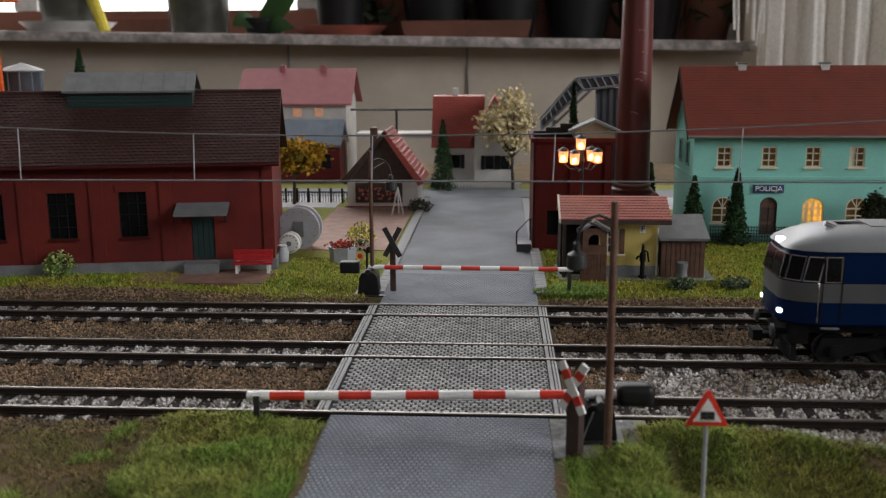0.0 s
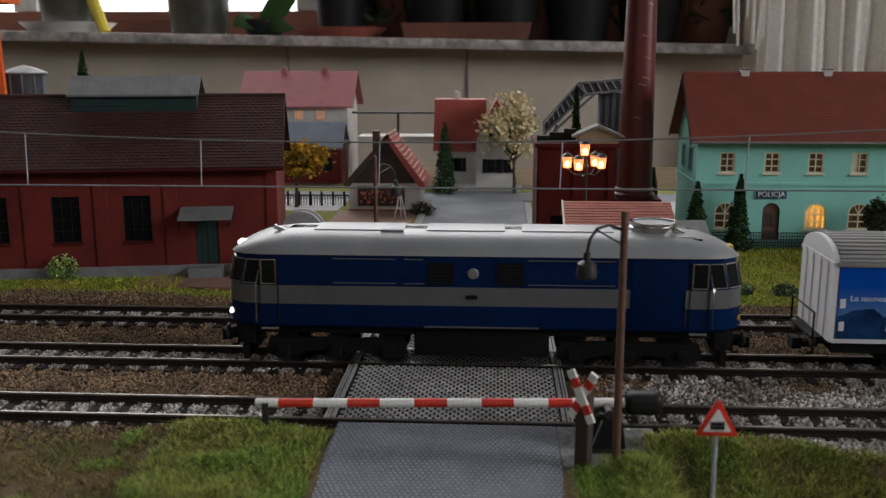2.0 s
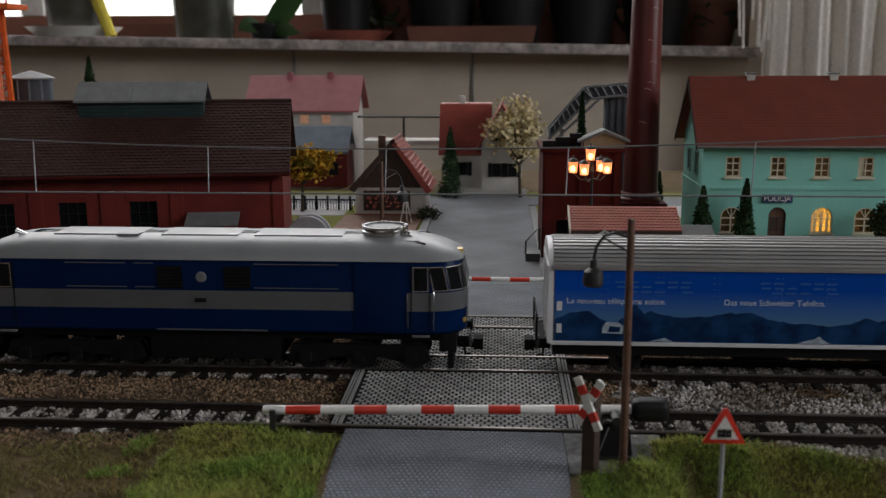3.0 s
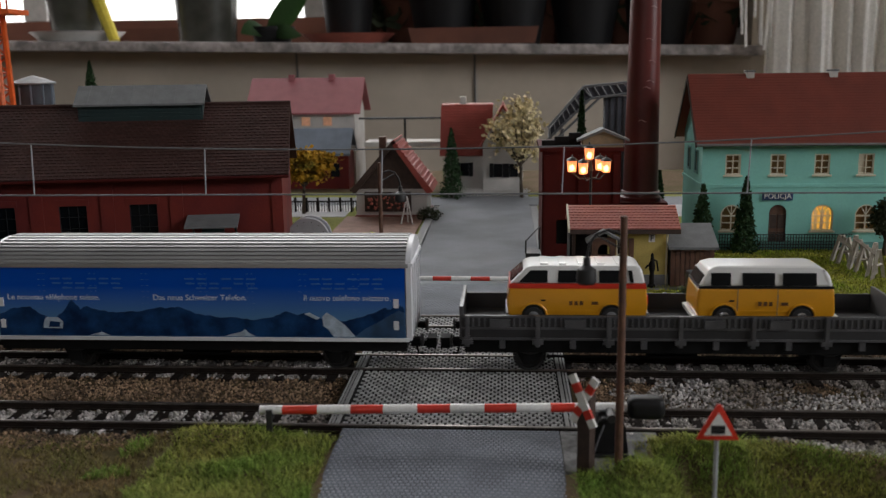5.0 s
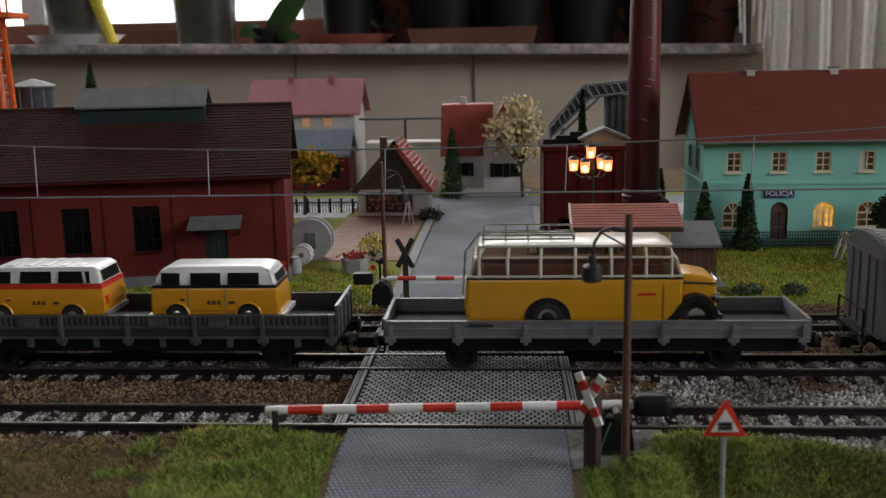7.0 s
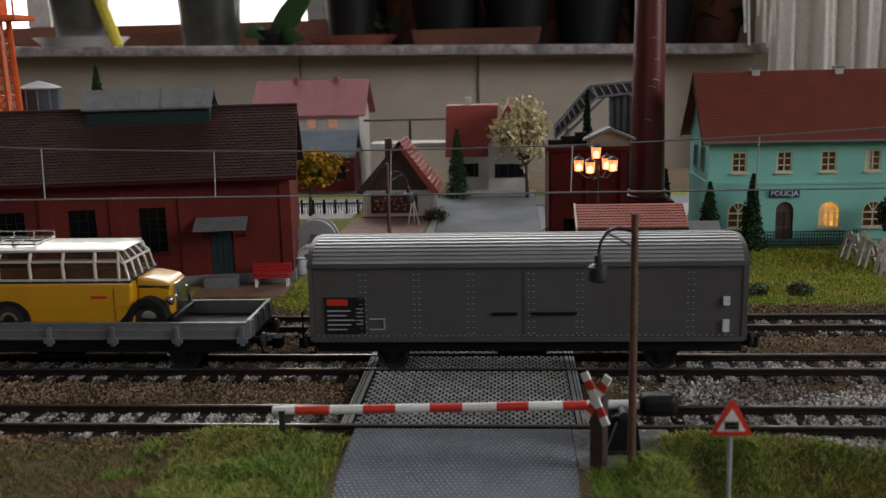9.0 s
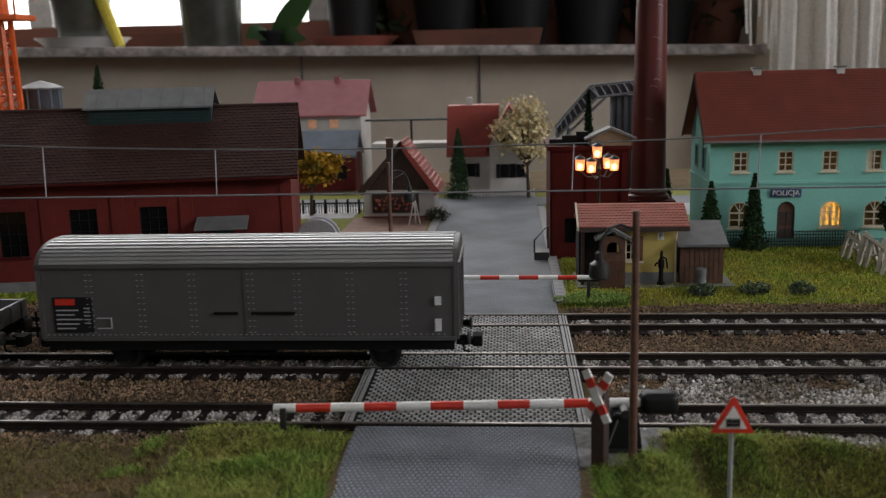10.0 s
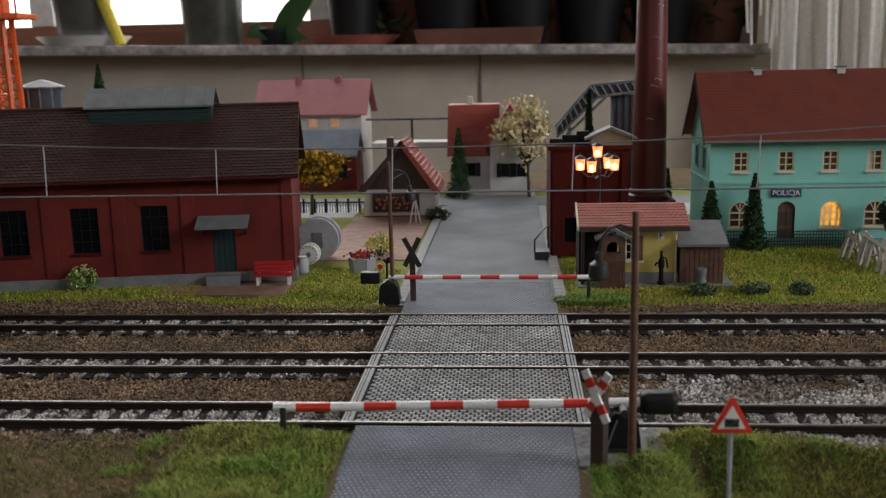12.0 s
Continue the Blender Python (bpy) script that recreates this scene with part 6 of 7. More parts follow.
def buffers(parent, x, s, z=11.5):
    for y in (-10, 10):
        b = part("buffer", rod(bmesh.new(), (x, y, z), (x + s * 4.5, y, z), 1.2, n=10), "under", parent)
        part("buffer_plate", lathe(bmesh.new(), [(2.6, 0), (2.6, 0.6), (2.0, 1.0)] if s > 0 else [(2.0, -1.0), (2.6, -0.6), (2.6, 0)], 14, (x + s * 4.5, y, z), "X"), "iron", b)
    c = bmesh.new()
    box(c, min(x, x + s * 8), -2, 6.5, max(x, x + s * 8), 2, 8.5, 0.2)
    box(c, min(x + s * 6, x + s * 9.5), -3, 6, max(x + s * 6, x + s * 9.5), 3, 10, 0.2)
    part("coupler", c, "under", parent)
    part("brake_hose", tube(bmesh.new(), [(x, -5, 10), (x + s * 2.5, -5, 8), (x + s * 3, -5, 5), (x + s * 5, -5, 5)], 0.45), "under", parent)


def locomotive(x):
    v = thing("locomotive", "blue and silver diesel locomotive with a pale grey roof", "locomotive", mm(x, 0, 0))
    o = lambda g=0.0, e=0.0: plan(90.6 - e, 17 - g, 13, 5)
    part("lower_body", stack(bmesh.new(), [(o(0.6, 0.6), 15.5), (o(), 16.4), (o(), 23.9)]), "loco_blue", v, "glossy dark blue body side")
    part("band", stack(bmesh.new(), [(o(0.02), 23.9), (o(0.02), 30.6)]), "loco_band", v, "silver-grey body band")
    part("upper_body", stack(bmesh.new(), [(o(), 30.6), (o(0.1, 0.8), 36), (o(0.5, 2.6), 41.6)]), "loco_blue", v, "glossy dark blue body side")
    roof = part("roof", stack(bmesh.new(), [(o(-0.1, 1.2), 41.6), (o(0.1, 2.4), 42.8), (o(1.6, 7), 45.2), (o(4.2, 12), 47.2), (o(8.5, 17), 48.4), (o(12, 21), 48.7)]), "loco_roof", v, "pale grey curved roof")
    door = bmesh.new()
    box(door, 51.5, -17.35, 17, 70, -16.9, 40.8, 0.1)
    part("equipment_door", door, "loco_blue", v)
    nose = part("nose_panel", one(51.2, -17.2, 23.85, 69.6, -16.95, 30.7), "loco_blue", v)
    for sg in (-1, 1):
        for y in (-17.15, 17.15):
            a = -77.2 if sg < 0 else 72.4
            w = part("cab_window", one(a, y - 0.25, 31.4, a + 4.8, y + 0.1, 39.6, 0.08), "window_black", v, "dark cab door window")
            part("window_rim", one(a - 0.35, y - 0.18, 31.0, a + 5.15, y + 0.05, 40.0), "chrome", w)
        low, high = o(0.0, -0.1), o(0.3, 1.6)
        at = 0 if sg > 0 else 8
        for k0, k1, u0, u1, name in ((0, 1, 0.25, 0.9, "corner_window"), (1, 2, 0.08, 0.94, "corner_window"), (2, 3, 0.1, 1.0, "windscreen"), (3, 4, 0.0, 0.47, "windscreen"), (3, 4, 0.53, 1.0, "windscreen"), (4, 5, 0.0, 0.9, "windscreen"), (5, 6, 0.06, 0.92, "corner_window"), (6, 7, 0.1, 0.75, "corner_window")):
            def along(line, q, out):
                (xa, ya), (xb, yb) = line[at + k0], line[at + k1]
                n = Vector((yb - ya, xa - xb)).normalized()
                p = Vector((xa + (xb - xa) * q, ya + (yb - ya) * q))
                return p + n * out
            for grow, deep, mat in ((0.05, 0.16, "chrome"), (0.0, 0.3, "window_black")):
                q = bmesh.new()
                ring = []
                for out in (-0.4, deep):
                    ring.append([q.verts.new((*along(ln, u, out), z)) for ln, u, z in ((low, u0 - grow, 31.5 - grow * 8), (low, u1 + grow, 31.5 - grow * 8), (high, u1 + grow, 39.4 + grow * 8), (high, u0 - grow, 39.4 + grow * 8))])
                q.faces.new(ring[0][::-1])
                q.faces.new(ring[1])
                for k in range(4):
                    q.faces.new((ring[0][k], ring[0][(k + 1) % 4], ring[1][(k + 1) % 4], ring[1][k]))
                part(name if deep > 0.2 else "window_rim", q, mat, v)
        lit = "headlight" if sg < 0 else "amber"
        for y in (-10.2, 10.2):
            part("headlight", one(sg * 89.2 - 1.4, y - 1.4, 18.8, sg * 89.2 + 1.2, y + 1.4, 20.3, 0.3), lit, v, "small rectangular headlight")
        part("top_light", one(sg * 87.6 - 1.6, -2.3, 42.0, sg * 87.6 + 1.4, 2.3, 43.5, 0.4), lit, v, "wide top headlight")
        part("nose_apron", one(sg * 86.6 - 1.6, -13, 13.2, sg * 86.6 + 1.2, 13, 16.6, 0.6), "under", v)
        for y in (-17.12, 17.12):
            c = sg * 74.8
            dl = bmesh.new()
            for x0 in (c - 3.4, c + 3.1):
                box(dl, x0, y - 0.12, 17.2, x0 + 0.3, y + 0.12, 40.6)
            part("cab_door_seam", dl, "under", v)
            part("door_rail", tube(bmesh.new(), [(c - 4.6, y * 1.015, 18), (c - 4.6, y * 1.03, 19), (c - 4.6, y * 1.03, 29), (c - 4.6, y * 1.015, 30)], 0.22, 6), "chrome", v)
            part("door_step", one(c - 3, y - 0.5, 14.6, c + 3, y + 0.5, 15.2, 0.1), "grey", v)
        part("buffer_beam", one(sg * 84 - 3, -14.5, 8.5, sg * 84 + 3.2, 14.5, 15.5, 0.5), "under", v)
        part("handrail", tube(bmesh.new(), [(sg * 79.4, -17.1, 17), (sg * 79.4, -17.6, 18), (sg * 79.4, -17.6, 30), (sg * 79.4, -17.0, 31)], 0.22), "chrome", v)
        part("snow_plough", prism(bmesh.new(), [(-13, 2), (13, 2), (13, 7.5), (-13, 7.5)], "x", sg * 84, sg * 86), "under", v)
        buffers(v, sg * 87, sg, 12)
    for a, b in ((-18.5, -9.7), (5.4, 14.7)):
        g = part("grille", one(a, -17.3, 31.4, b, -16.95, 39.4), "window_black", v, "dark louvred grille")
        for k in range(6):
            part("slat", one(a, -17.5, 31.9 + k * 1.25, b, -17.28, 32.5 + k * 1.25), "under", g)
    part("porthole", lathe(bmesh.new(), [(1.6, -0.3), (2.0, 0)], 16, (-3.0, -17.0, 35.5), "Y"), "grey", v)
    part("badge", one(-5.5, -17.35, 26.4, -1.5, -17.0, 27.8), "under", v)
    part("sill_step", one(-20, -17.4, 16.0, 20, -17.0, 16.5), "loco_band", v)
    for a, b in ((-52, -30), (-27, -20), (16, 46)):
        for z in (31.6, 40.2):
            part("panel_lip", one(a, -17.2, z, b, -16.95, z + 0.28), "loco_band", v, "thin bright panel lip")
    gut = bmesh.new()
    for y in (-10.6, 10.6):
        box(gut, -68, y - 0.35, 46.2, 76, y + 0.35, 47.3)
    part("roof_groove", gut, "under", roof, "dark roof groove")
    rr = bmesh.new()
    for y in (-9.6, 9.6):
        box(rr, -66, y - 0.4, 46.0, 74, y + 0.4, 47.9, 0.1)
    part("roof_rail", rr, "loco_roof", roof)
    for a, b in ((-60, -28), (-20, 8), (14, 46)):
        part("roof_hatch", one(a, -7, 48.0, b, 7, 48.95, 0.1), "loco_roof", roof)
    part("vent", one(-36, -8.5, 47.6, -28, -5, 49.2, 0.2), "grey", roof)
    fan = part("fan_ring", lathe(bmesh.new(), [(7.4, 48.2), (8.4, 48.6), (8.4, 50.0), (7.9, 50.4), (8.4, 50.8), (8.4, 51.7), (7.2, 51.7), (7.0, 49.6)], 32, (60.5, 0, 0)), "chrome", roof, "bright ribbed fan ring")
    part("fan_grille", lathe(bmesh.new(), [(6.9, 50.6), (6.9, 51.0)], 24, (60.5, 0, 0)), "grey", fan)
    for xx in (-70, 72):
        part("horn", rod(bmesh.new(), (xx, -5, 47.4), (xx - 5, -5, 49.4), 0.5, 0.9), "chrome", roof)
    part("fuel_tank", one(-24, -14.5, 4.5, 24, 14.5, 14, 1.5), "under", v)
    part("chassis", one(-82, -14, 12.5, 82, 14, 15.8, 0.5), "under", v)
    for c in (-52, 52):
        for y in (-13, 13):
            b = prism(bmesh.new(), [(c - 26, 5), (c - 24, 10.5), (c + 24, 10.5), (c + 26, 5), (c + 20, 3.2), (c + 8, 6), (c - 8, 6), (c - 20, 3.2)], "y", y - 1.2, y + 1.2)
            part("bogie_frame", b, "under", v)
            for k in (-19, 0, 19):
                part("axle_box", one(c + k - 2.2, y * 1.1 - 1, 3.6, c + k + 2.2, y * 1.1 + 1, 8, 0.3), "under", v)
        for k in (-19, 0, 19):
            wheelset(v, c + k)
    return v


def wagon_base(v, half, axles):
    part("underframe", one(-half, -13.5, 9, half, 13.5, 13, 0.3), "under", v)
    for s in (-1, 1):
        part("sole_bar", one(-half, s * 14.5 - 0.8, 8.6, half, s * 14.5 + 0.8, 13.2, 0.2), "under", v)
        buffers(v, s * half, s)
    for a in axles:
        wheelset(v, a)
        for y in (-12.5, 12.5):
            g = bmesh.new()
            prism(g, [(a - 5, 9), (a - 2.2, 3.4), (a + 2.2, 3.4), (a + 5, 9)], "y", y - 0.6, y + 0.6)
            box(g, a - 2, y - 1.3, 3.6, a + 2, y + 1.3, 7.2)
            part("axle_guard", g, "under", v)
            part("leaf_spring", prism(bmesh.new(), [(a - 8, 9.2), (a, 7.0), (a + 8, 9.2), (a + 8, 10), (a, 8.2), (a - 8, 10)], "y", y - 0.9, y + 0.9), "iron", v)
    part("brake_cylinder", one(-10, -8, 5, 8, 4, 9, 0.6), "under", v)
    part("brake_rod", tube(bmesh.new(), [(axles[0] + 6, -11, 6), (axles[1] - 6, -11, 6)], 0.5), "under", v)


def sliding_wall_wagon(x, body, end, label, printed):
    v = thing("covered_wagon", label, "freight wagon", mm(x, 0, 0), "covered wagons")
    hx, hy = 75.5, 16.6
    wagon_base(v, hx - 1, (-48, 48.5))
    sides = bmesh.new()
    box(sides, -hx + 1, -hy + 0.3, 13, hx - 1, hy - 0.3, 40.4)
    part("body", sides, body, v)
    arc = [(hy * math.cos(a), 40.4 + 7.3 * math.sin(a)) for a in [math.pi * k / 24 for k in range(25)]]
    for s in (-1, 1):
        e = prism(bmesh.new(), [(-hy, 13), (-hy, 40.4)] + arc[::-1][1:-1] + [(hy, 40.4), (hy, 13)], "x", s * hx - 0.9, s * hx + 0.9)
        w = part("end_wall", e, end, v, "ribbed end wall")
        for y in (-11, -4, 4, 11):
            part("end_rib", one(s * hx + s * 0.9 - 0.5, y - 0.8, 14, s * hx + s * 0.9 + 0.5, y + 0.8, 41), end, w)
        part("end_ledge", one(s * hx - 1.2, -hy - 0.2, 39.6, s * hx + 1.6, hy + 0.2, 41.0, 0.2), end, w)
    rib = []
    for k in range(18):
        for q in (0.0, 0.45, 0.5, 0.95):
            a = math.pi * (k + q) / 18
            out = 0.45 if q < 0.48 else -0.35
            rib.append(((hy + 0.2 + out * 0.7) * math.cos(a), 40.4 + (7.4 + out) * math.sin(a)))
    rib.append((-hy - 0.3, 40.4))
    roof = part("roof", prism(bmesh.new(), rib, "x", -hx + 1, hx - 1), "wagon_roof", v, "silver ribbed curved roof")
    for y in (-1, 1):
        part("eave_rail", one(-hx, y * hy - 0.6, 39.4, hx, y * hy + 0.6, 40.9, 0.2), "wagon_roof" if printed else body, v)
        part("bottom_rail", one(-hx, y * hy - 0.5, 12.6, hx, y * hy + 0.5, 13.9, 0.15), "wagon_white" if printed else body, v)
    riv = bmesh.new()
    for c in (-57, -38, -19, 2.2, 19, 38, 57):
        for k in range(11):
            z = 15.5 + k * 2.15
            for d in (-0.9, 0.9):
                box(riv, c + d - 0.4, -hy - 0.08, z, c + d + 0.4, -hy + 0.35, z + 0.22)
    for k in range(70):
        box(riv, -74 + k * 2.1, -hy - 0.05, 14.6, -73.4 + k * 2.1, -hy + 0.35, 14.9)
    tagged(part("rivets", riv, "print_pale" if printed else M["rivet"], v), "small raised rivets", kind="stuff")
    if not printed:
        part("seam", one(-0.25, -hy - 0.02, 15.2, 0.15, -hy + 0.31, 39.2), "wagon_grey", v)
        for a, b in ((-11.5, -2.8), (2.2, 18)):
            part("grab_bar", one(a, -hy - 0.35, 22.2, b, -hy + 0.32, 23.2), "under", v, "black grab bar")
        pn = part("data_panel", one(-71, -hy - 0.05, 15.6, -56.4, -hy + 0.32, 28.9), "black", v, "black panel with small white lettering")
        part("emblem", one(-70, -hy - 0.15, 26.0, -62.6, -hy - 0.04, 28.3), "red", pn)
        br = bmesh.new()
        for k in range(5):
            box(br, -70, -hy - 0.14, 17.0 + k * 1.7, -63 + (k % 3) * 1.4, -hy - 0.04, 17.5 + k * 1.7)
            box(br, -59.6, -hy - 0.14, 19.0 + k * 1.4, -57.2, -hy - 0.04, 19.4 + k * 1.4)
        part("lettering", br, "grey_light", pn)
        fr = bmesh.new()
        box(fr, -55, -hy - 0.12, 17, -49.5, -hy + 0.32, 17.4)
        box(fr, -55, -hy - 0.12, 20.8, -49.5, -hy + 0.32, 21.2)
        box(fr, -49.9, -hy - 0.12, 17, -49.5, -hy + 0.32, 21.2)
        part("label_frame", fr, "grey_light", v)
        for z in (16, 25.5):
            part("clasp", one(68, -hy - 0.5, z, 70.2, -hy + 0.3, z + (4.4 if z < 20 else 3)), "wagon_white", v)
    else:
        pr = part("printed_side", one(-74.2, -hy - 0.02, 14.0, 74.2, -hy + 0.32, 39.3), M["sky_print"], v, "blue printed side with mountain picture")
        rng = random.Random(7)
        peaks = [(-74, 22), (-68, 24.5), (-62, 25), (-58, 22), (-53, 20.5), (-49.5, 23.5), (-46.3, 27.6), (-43.4, 24), (-41, 25.3), (-36, 23.6), (-30, 22.8), (-24, 23.4), (-20, 23.6), (-14, 25), (-11.6, 24.4), (-7.3, 25.2), (-1.3, 22.6), (6, 21.4), (14, 21.2), (20.7, 20.4), (27, 21.4), (31.7, 23.6), (36, 22.2), (40, 23), (44, 21), (47, 20), (51.7, 20), (57, 21.4), (62, 22.8), (66.7, 25), (69, 24.4), (71.7, 26), (74, 25.4)]
        line = []
        for (xa, za), (xb, zb) in zip(peaks, peaks[1:]):
            for q in (0.0, 0.25, 0.5, 0.75):
                line.append((xa + (xb - xa) * q, za + (zb - za) * q + (rng.uniform(-0.35, 0.35) if q else 0)))
        part("mountain_range", prism(bmesh.new(), [(-74, 14.2)] + line + [(74, 24), (74, 14.2)], "y", -hy - 0.1, -hy - 0.01), "print_dark", pr, "printed dark blue mountain range")
        for pts in ([(44.6, 21.6), (46.2, 23.2), (48.6, 21.8), (52.7, 18.6), (56.4, 14.3), (48.5, 14.3), (46.6, 17.2), (45.0, 18.2)], [(38.2, 22.6), (40, 23.2), (43.8, 21.2), (42.6, 20.6)], [(-57.6, 17), (-50.6, 16.8), (-50.2, 19.4), (-52, 20.9), (-56.3, 21), (-57.4, 19.2)], [(9.2, 14.3), (20.4, 14.3), (17.8, 15.6), (16.6, 16.9), (14.8, 15.8), (12, 15.2)], [(-41, 14.3), (-33, 14.3), (-36, 15.6), (-38, 15.1)]):
            part("snowfield", prism(bmesh.new(), pts, "y", -hy - 0.18, -hy - 0.08), "print_light", pr, "printed pale snow")
        for pts in ([(-55.6, 17.4), (-51.6, 17.4), (-51.2, 19.2), (-55, 19.6)], [(-60, 14.3), (-49, 14.3), (-50, 15.4), (-59, 15.8)]):
            part("shadow_print", prism(bmesh.new(), pts, "y", -hy - 0.24, -hy - 0.17), "print_dark", pr)
        ridge = [(56, 14.3), (60, 17.4), (65, 20), (69, 22.4), (72, 24), (74, 23.2), (74, 14.3)]
        part("far_ridge", prism(bmesh.new(), ridge, "y", -hy - 0.16, -hy - 0.09), M["print_ridge"], pr, "printed hazy ridge")
        for cx in (-40, 9, 54):
            b = bmesh.new()
            for k, w in enumerate((14, 13, 13.5)):
                for j in range(6):
                    if (j + k) % 4:
                        box(b, cx - w + j * w / 3, -hy - 0.08, 31.6 + k * 1.7, cx - w + j * w / 3 + w / 4, -hy - 0.01, 32.2 + k * 1.7)
            part("emblem", b, "print_pale", pr, "pale outlined emblem")
        for words, cx in (("Le nouveau téléphone suisse.", -53), ("Das neue Schweizer Telefon.", 0.7), ("Il nuovo telefono svizzero.", 53.7)):
            curve = bpy.data.curves.new("letters", "FONT")
            curve.body, curve.size, curve.align_x, curve.align_y, curve.extrude = words, 0.0029, "CENTER", "CENTER", 0.00004
            t = new("letters", curve)
            curve.materials.append(M["print_white"])
            t.parent, t.matrix_basis = pr, mm(cx, -hy - 0.06, 28.4, 90, 0, 0)
        for px in (-72.5, 71):
            for z in (17, 25):
                part("clasp", one(px - 0.9, -hy - 0.3, z, px + 0.9, -hy + 0.2, z + 3.2), "wagon_white", v)
    pf = part("end_platform", one(-hx - 5, -12, 12.4, -hx, 12, 13.2), "under", v)
    part("platform_rail", tube(bmesh.new(), [(-hx - 4.6, -12, 13), (-hx - 4.6, -12, 22), (-hx - 4.6, 12, 22), (-hx - 4.6, 12, 13)], 0.4), "under", v)
    return v


M["sky_print"] = sky_print()
M["print_ridge"] = surface("print_hazy_blue", (0.025, 0.07, 0.15), 0.35, 0, 200, 0.5)
M["rivet"] = surface("wagon_rivet", (0.27, 0.27, 0.28), 0.4)


def low_wagon(x, half, wall0, wall1, floor, material, label, ribs, endtop):
    v = thing("low_side_wagon", label, "freight wagon", mm(x, 0, 0), "low-side wagons")
    wagon_base(v, half - 1, (-52, 52) if ribs else (-47, 47))
    part("floor", one(-half + 1, -15.6, 13, half - 1, 15.6, floor, 0.2), "board_dark", v, "dark planked floor")
    n = 6 if ribs else 6
    for s in (-1, 1):
        y = s * 16
        # ribbed sides: wall behind the ribs is coloured dark as recess shade
        sd = part("side_wall", one(-half, y - 0.5, wall0, half, y + 0.5, wall1, 0.15), "side_shade" if ribs else material, v, "low grey side wall")
        for z in ((wall0 + 0.2, wall0 + 4.0, wall1 - 0.9) if ribs else (wall0 + 0.1, wall1 - 0.8, wall0 + 3)):
            part("wall_rail", one(-half, y + s * 0.5 - 0.35, z, half, y + s * 0.5 + 0.35, z + 0.8, 0.08), material, sd)
        for k in range(n + 1):
            px = -half + 2 + (2 * half - 4) * k / n
            st = part("stake", one(px - 0.75, y + s * 0.9 - 0.7, wall0 - 2.2, px + 0.75, y + s * 0.9 + 0.7, wall1 - (0 if ribs else 1.5), 0.15), material, sd, "hinged side stake")
            part("stake_clip", one(px - 1.9, y + s * 1.2 - 0.5, wall0 - 1.2, px + 1.9, y + s * 1.2 + 0.5, wall0 + 0.6, 0.1), material, st)
            if ribs and k < n:
                w = (2 * half - 4) / n
                for j in range(1, 12):
                    q = px + w * j / 12
                    part("rib", one(q - 0.35, y + s * 0.5 - 0.3, wall0 + 4.6, q + 0.35, y + s * 0.5 + 0.3, wall1 - 0.8), material, sd)
                part("side_step", one(px + w / 2 - 1, y - 0.6, wall0 - 3, px + w / 2 + 1, y + 0.6, wall0), material, sd)
    for s in (-1, 1):
        e = part("end_wall", one(s * half - 0.6, -16, wall0, s * half + 0.6, 16, endtop, 0.15), material, v)
        for y in (-12, -4, 4, 12):
            part("end_rib", one(s * half + s * 0.6 - 0.3, y - 0.7, wall0, s * half + s * 0.6 + 0.5, y + 0.7, endtop - 0.6), material, e)
    for cx in ((-66, -40, 8, 30) if ribs else (-44,)):
        part("data_plate", one(cx, -17.6, wall0 + 4.8, cx + (7 if ribs else 9), -16.4, wall1 - 1.4), "rib_grey" if ribs else "under", v)
    return v


def road_wheel(parent, x, y, r, hub):
    w = part("wheel", lathe(bmesh.new(), [(r * 0.6, -1.2), (r * 0.95, -1.2), (r, -0.8), (r, 0.8), (r * 0.95, 1.2), (r * 0.6, 1.2)], 20, axis="Y"), "rubber", parent, at=mm(x, y, r))
    s = -1 if y < 0 else 1
    part("hub_cap", lathe(bmesh.new(), [(0.3, s * 1.6), (r * 0.35, s * 1.5), (r * 0.6, s * 1.15)] if s > 0 else [(r * 0.6, -1.15), (r * 0.35, -1.5), (0.3, -1.6)], 16, axis="Y"), hub, w)


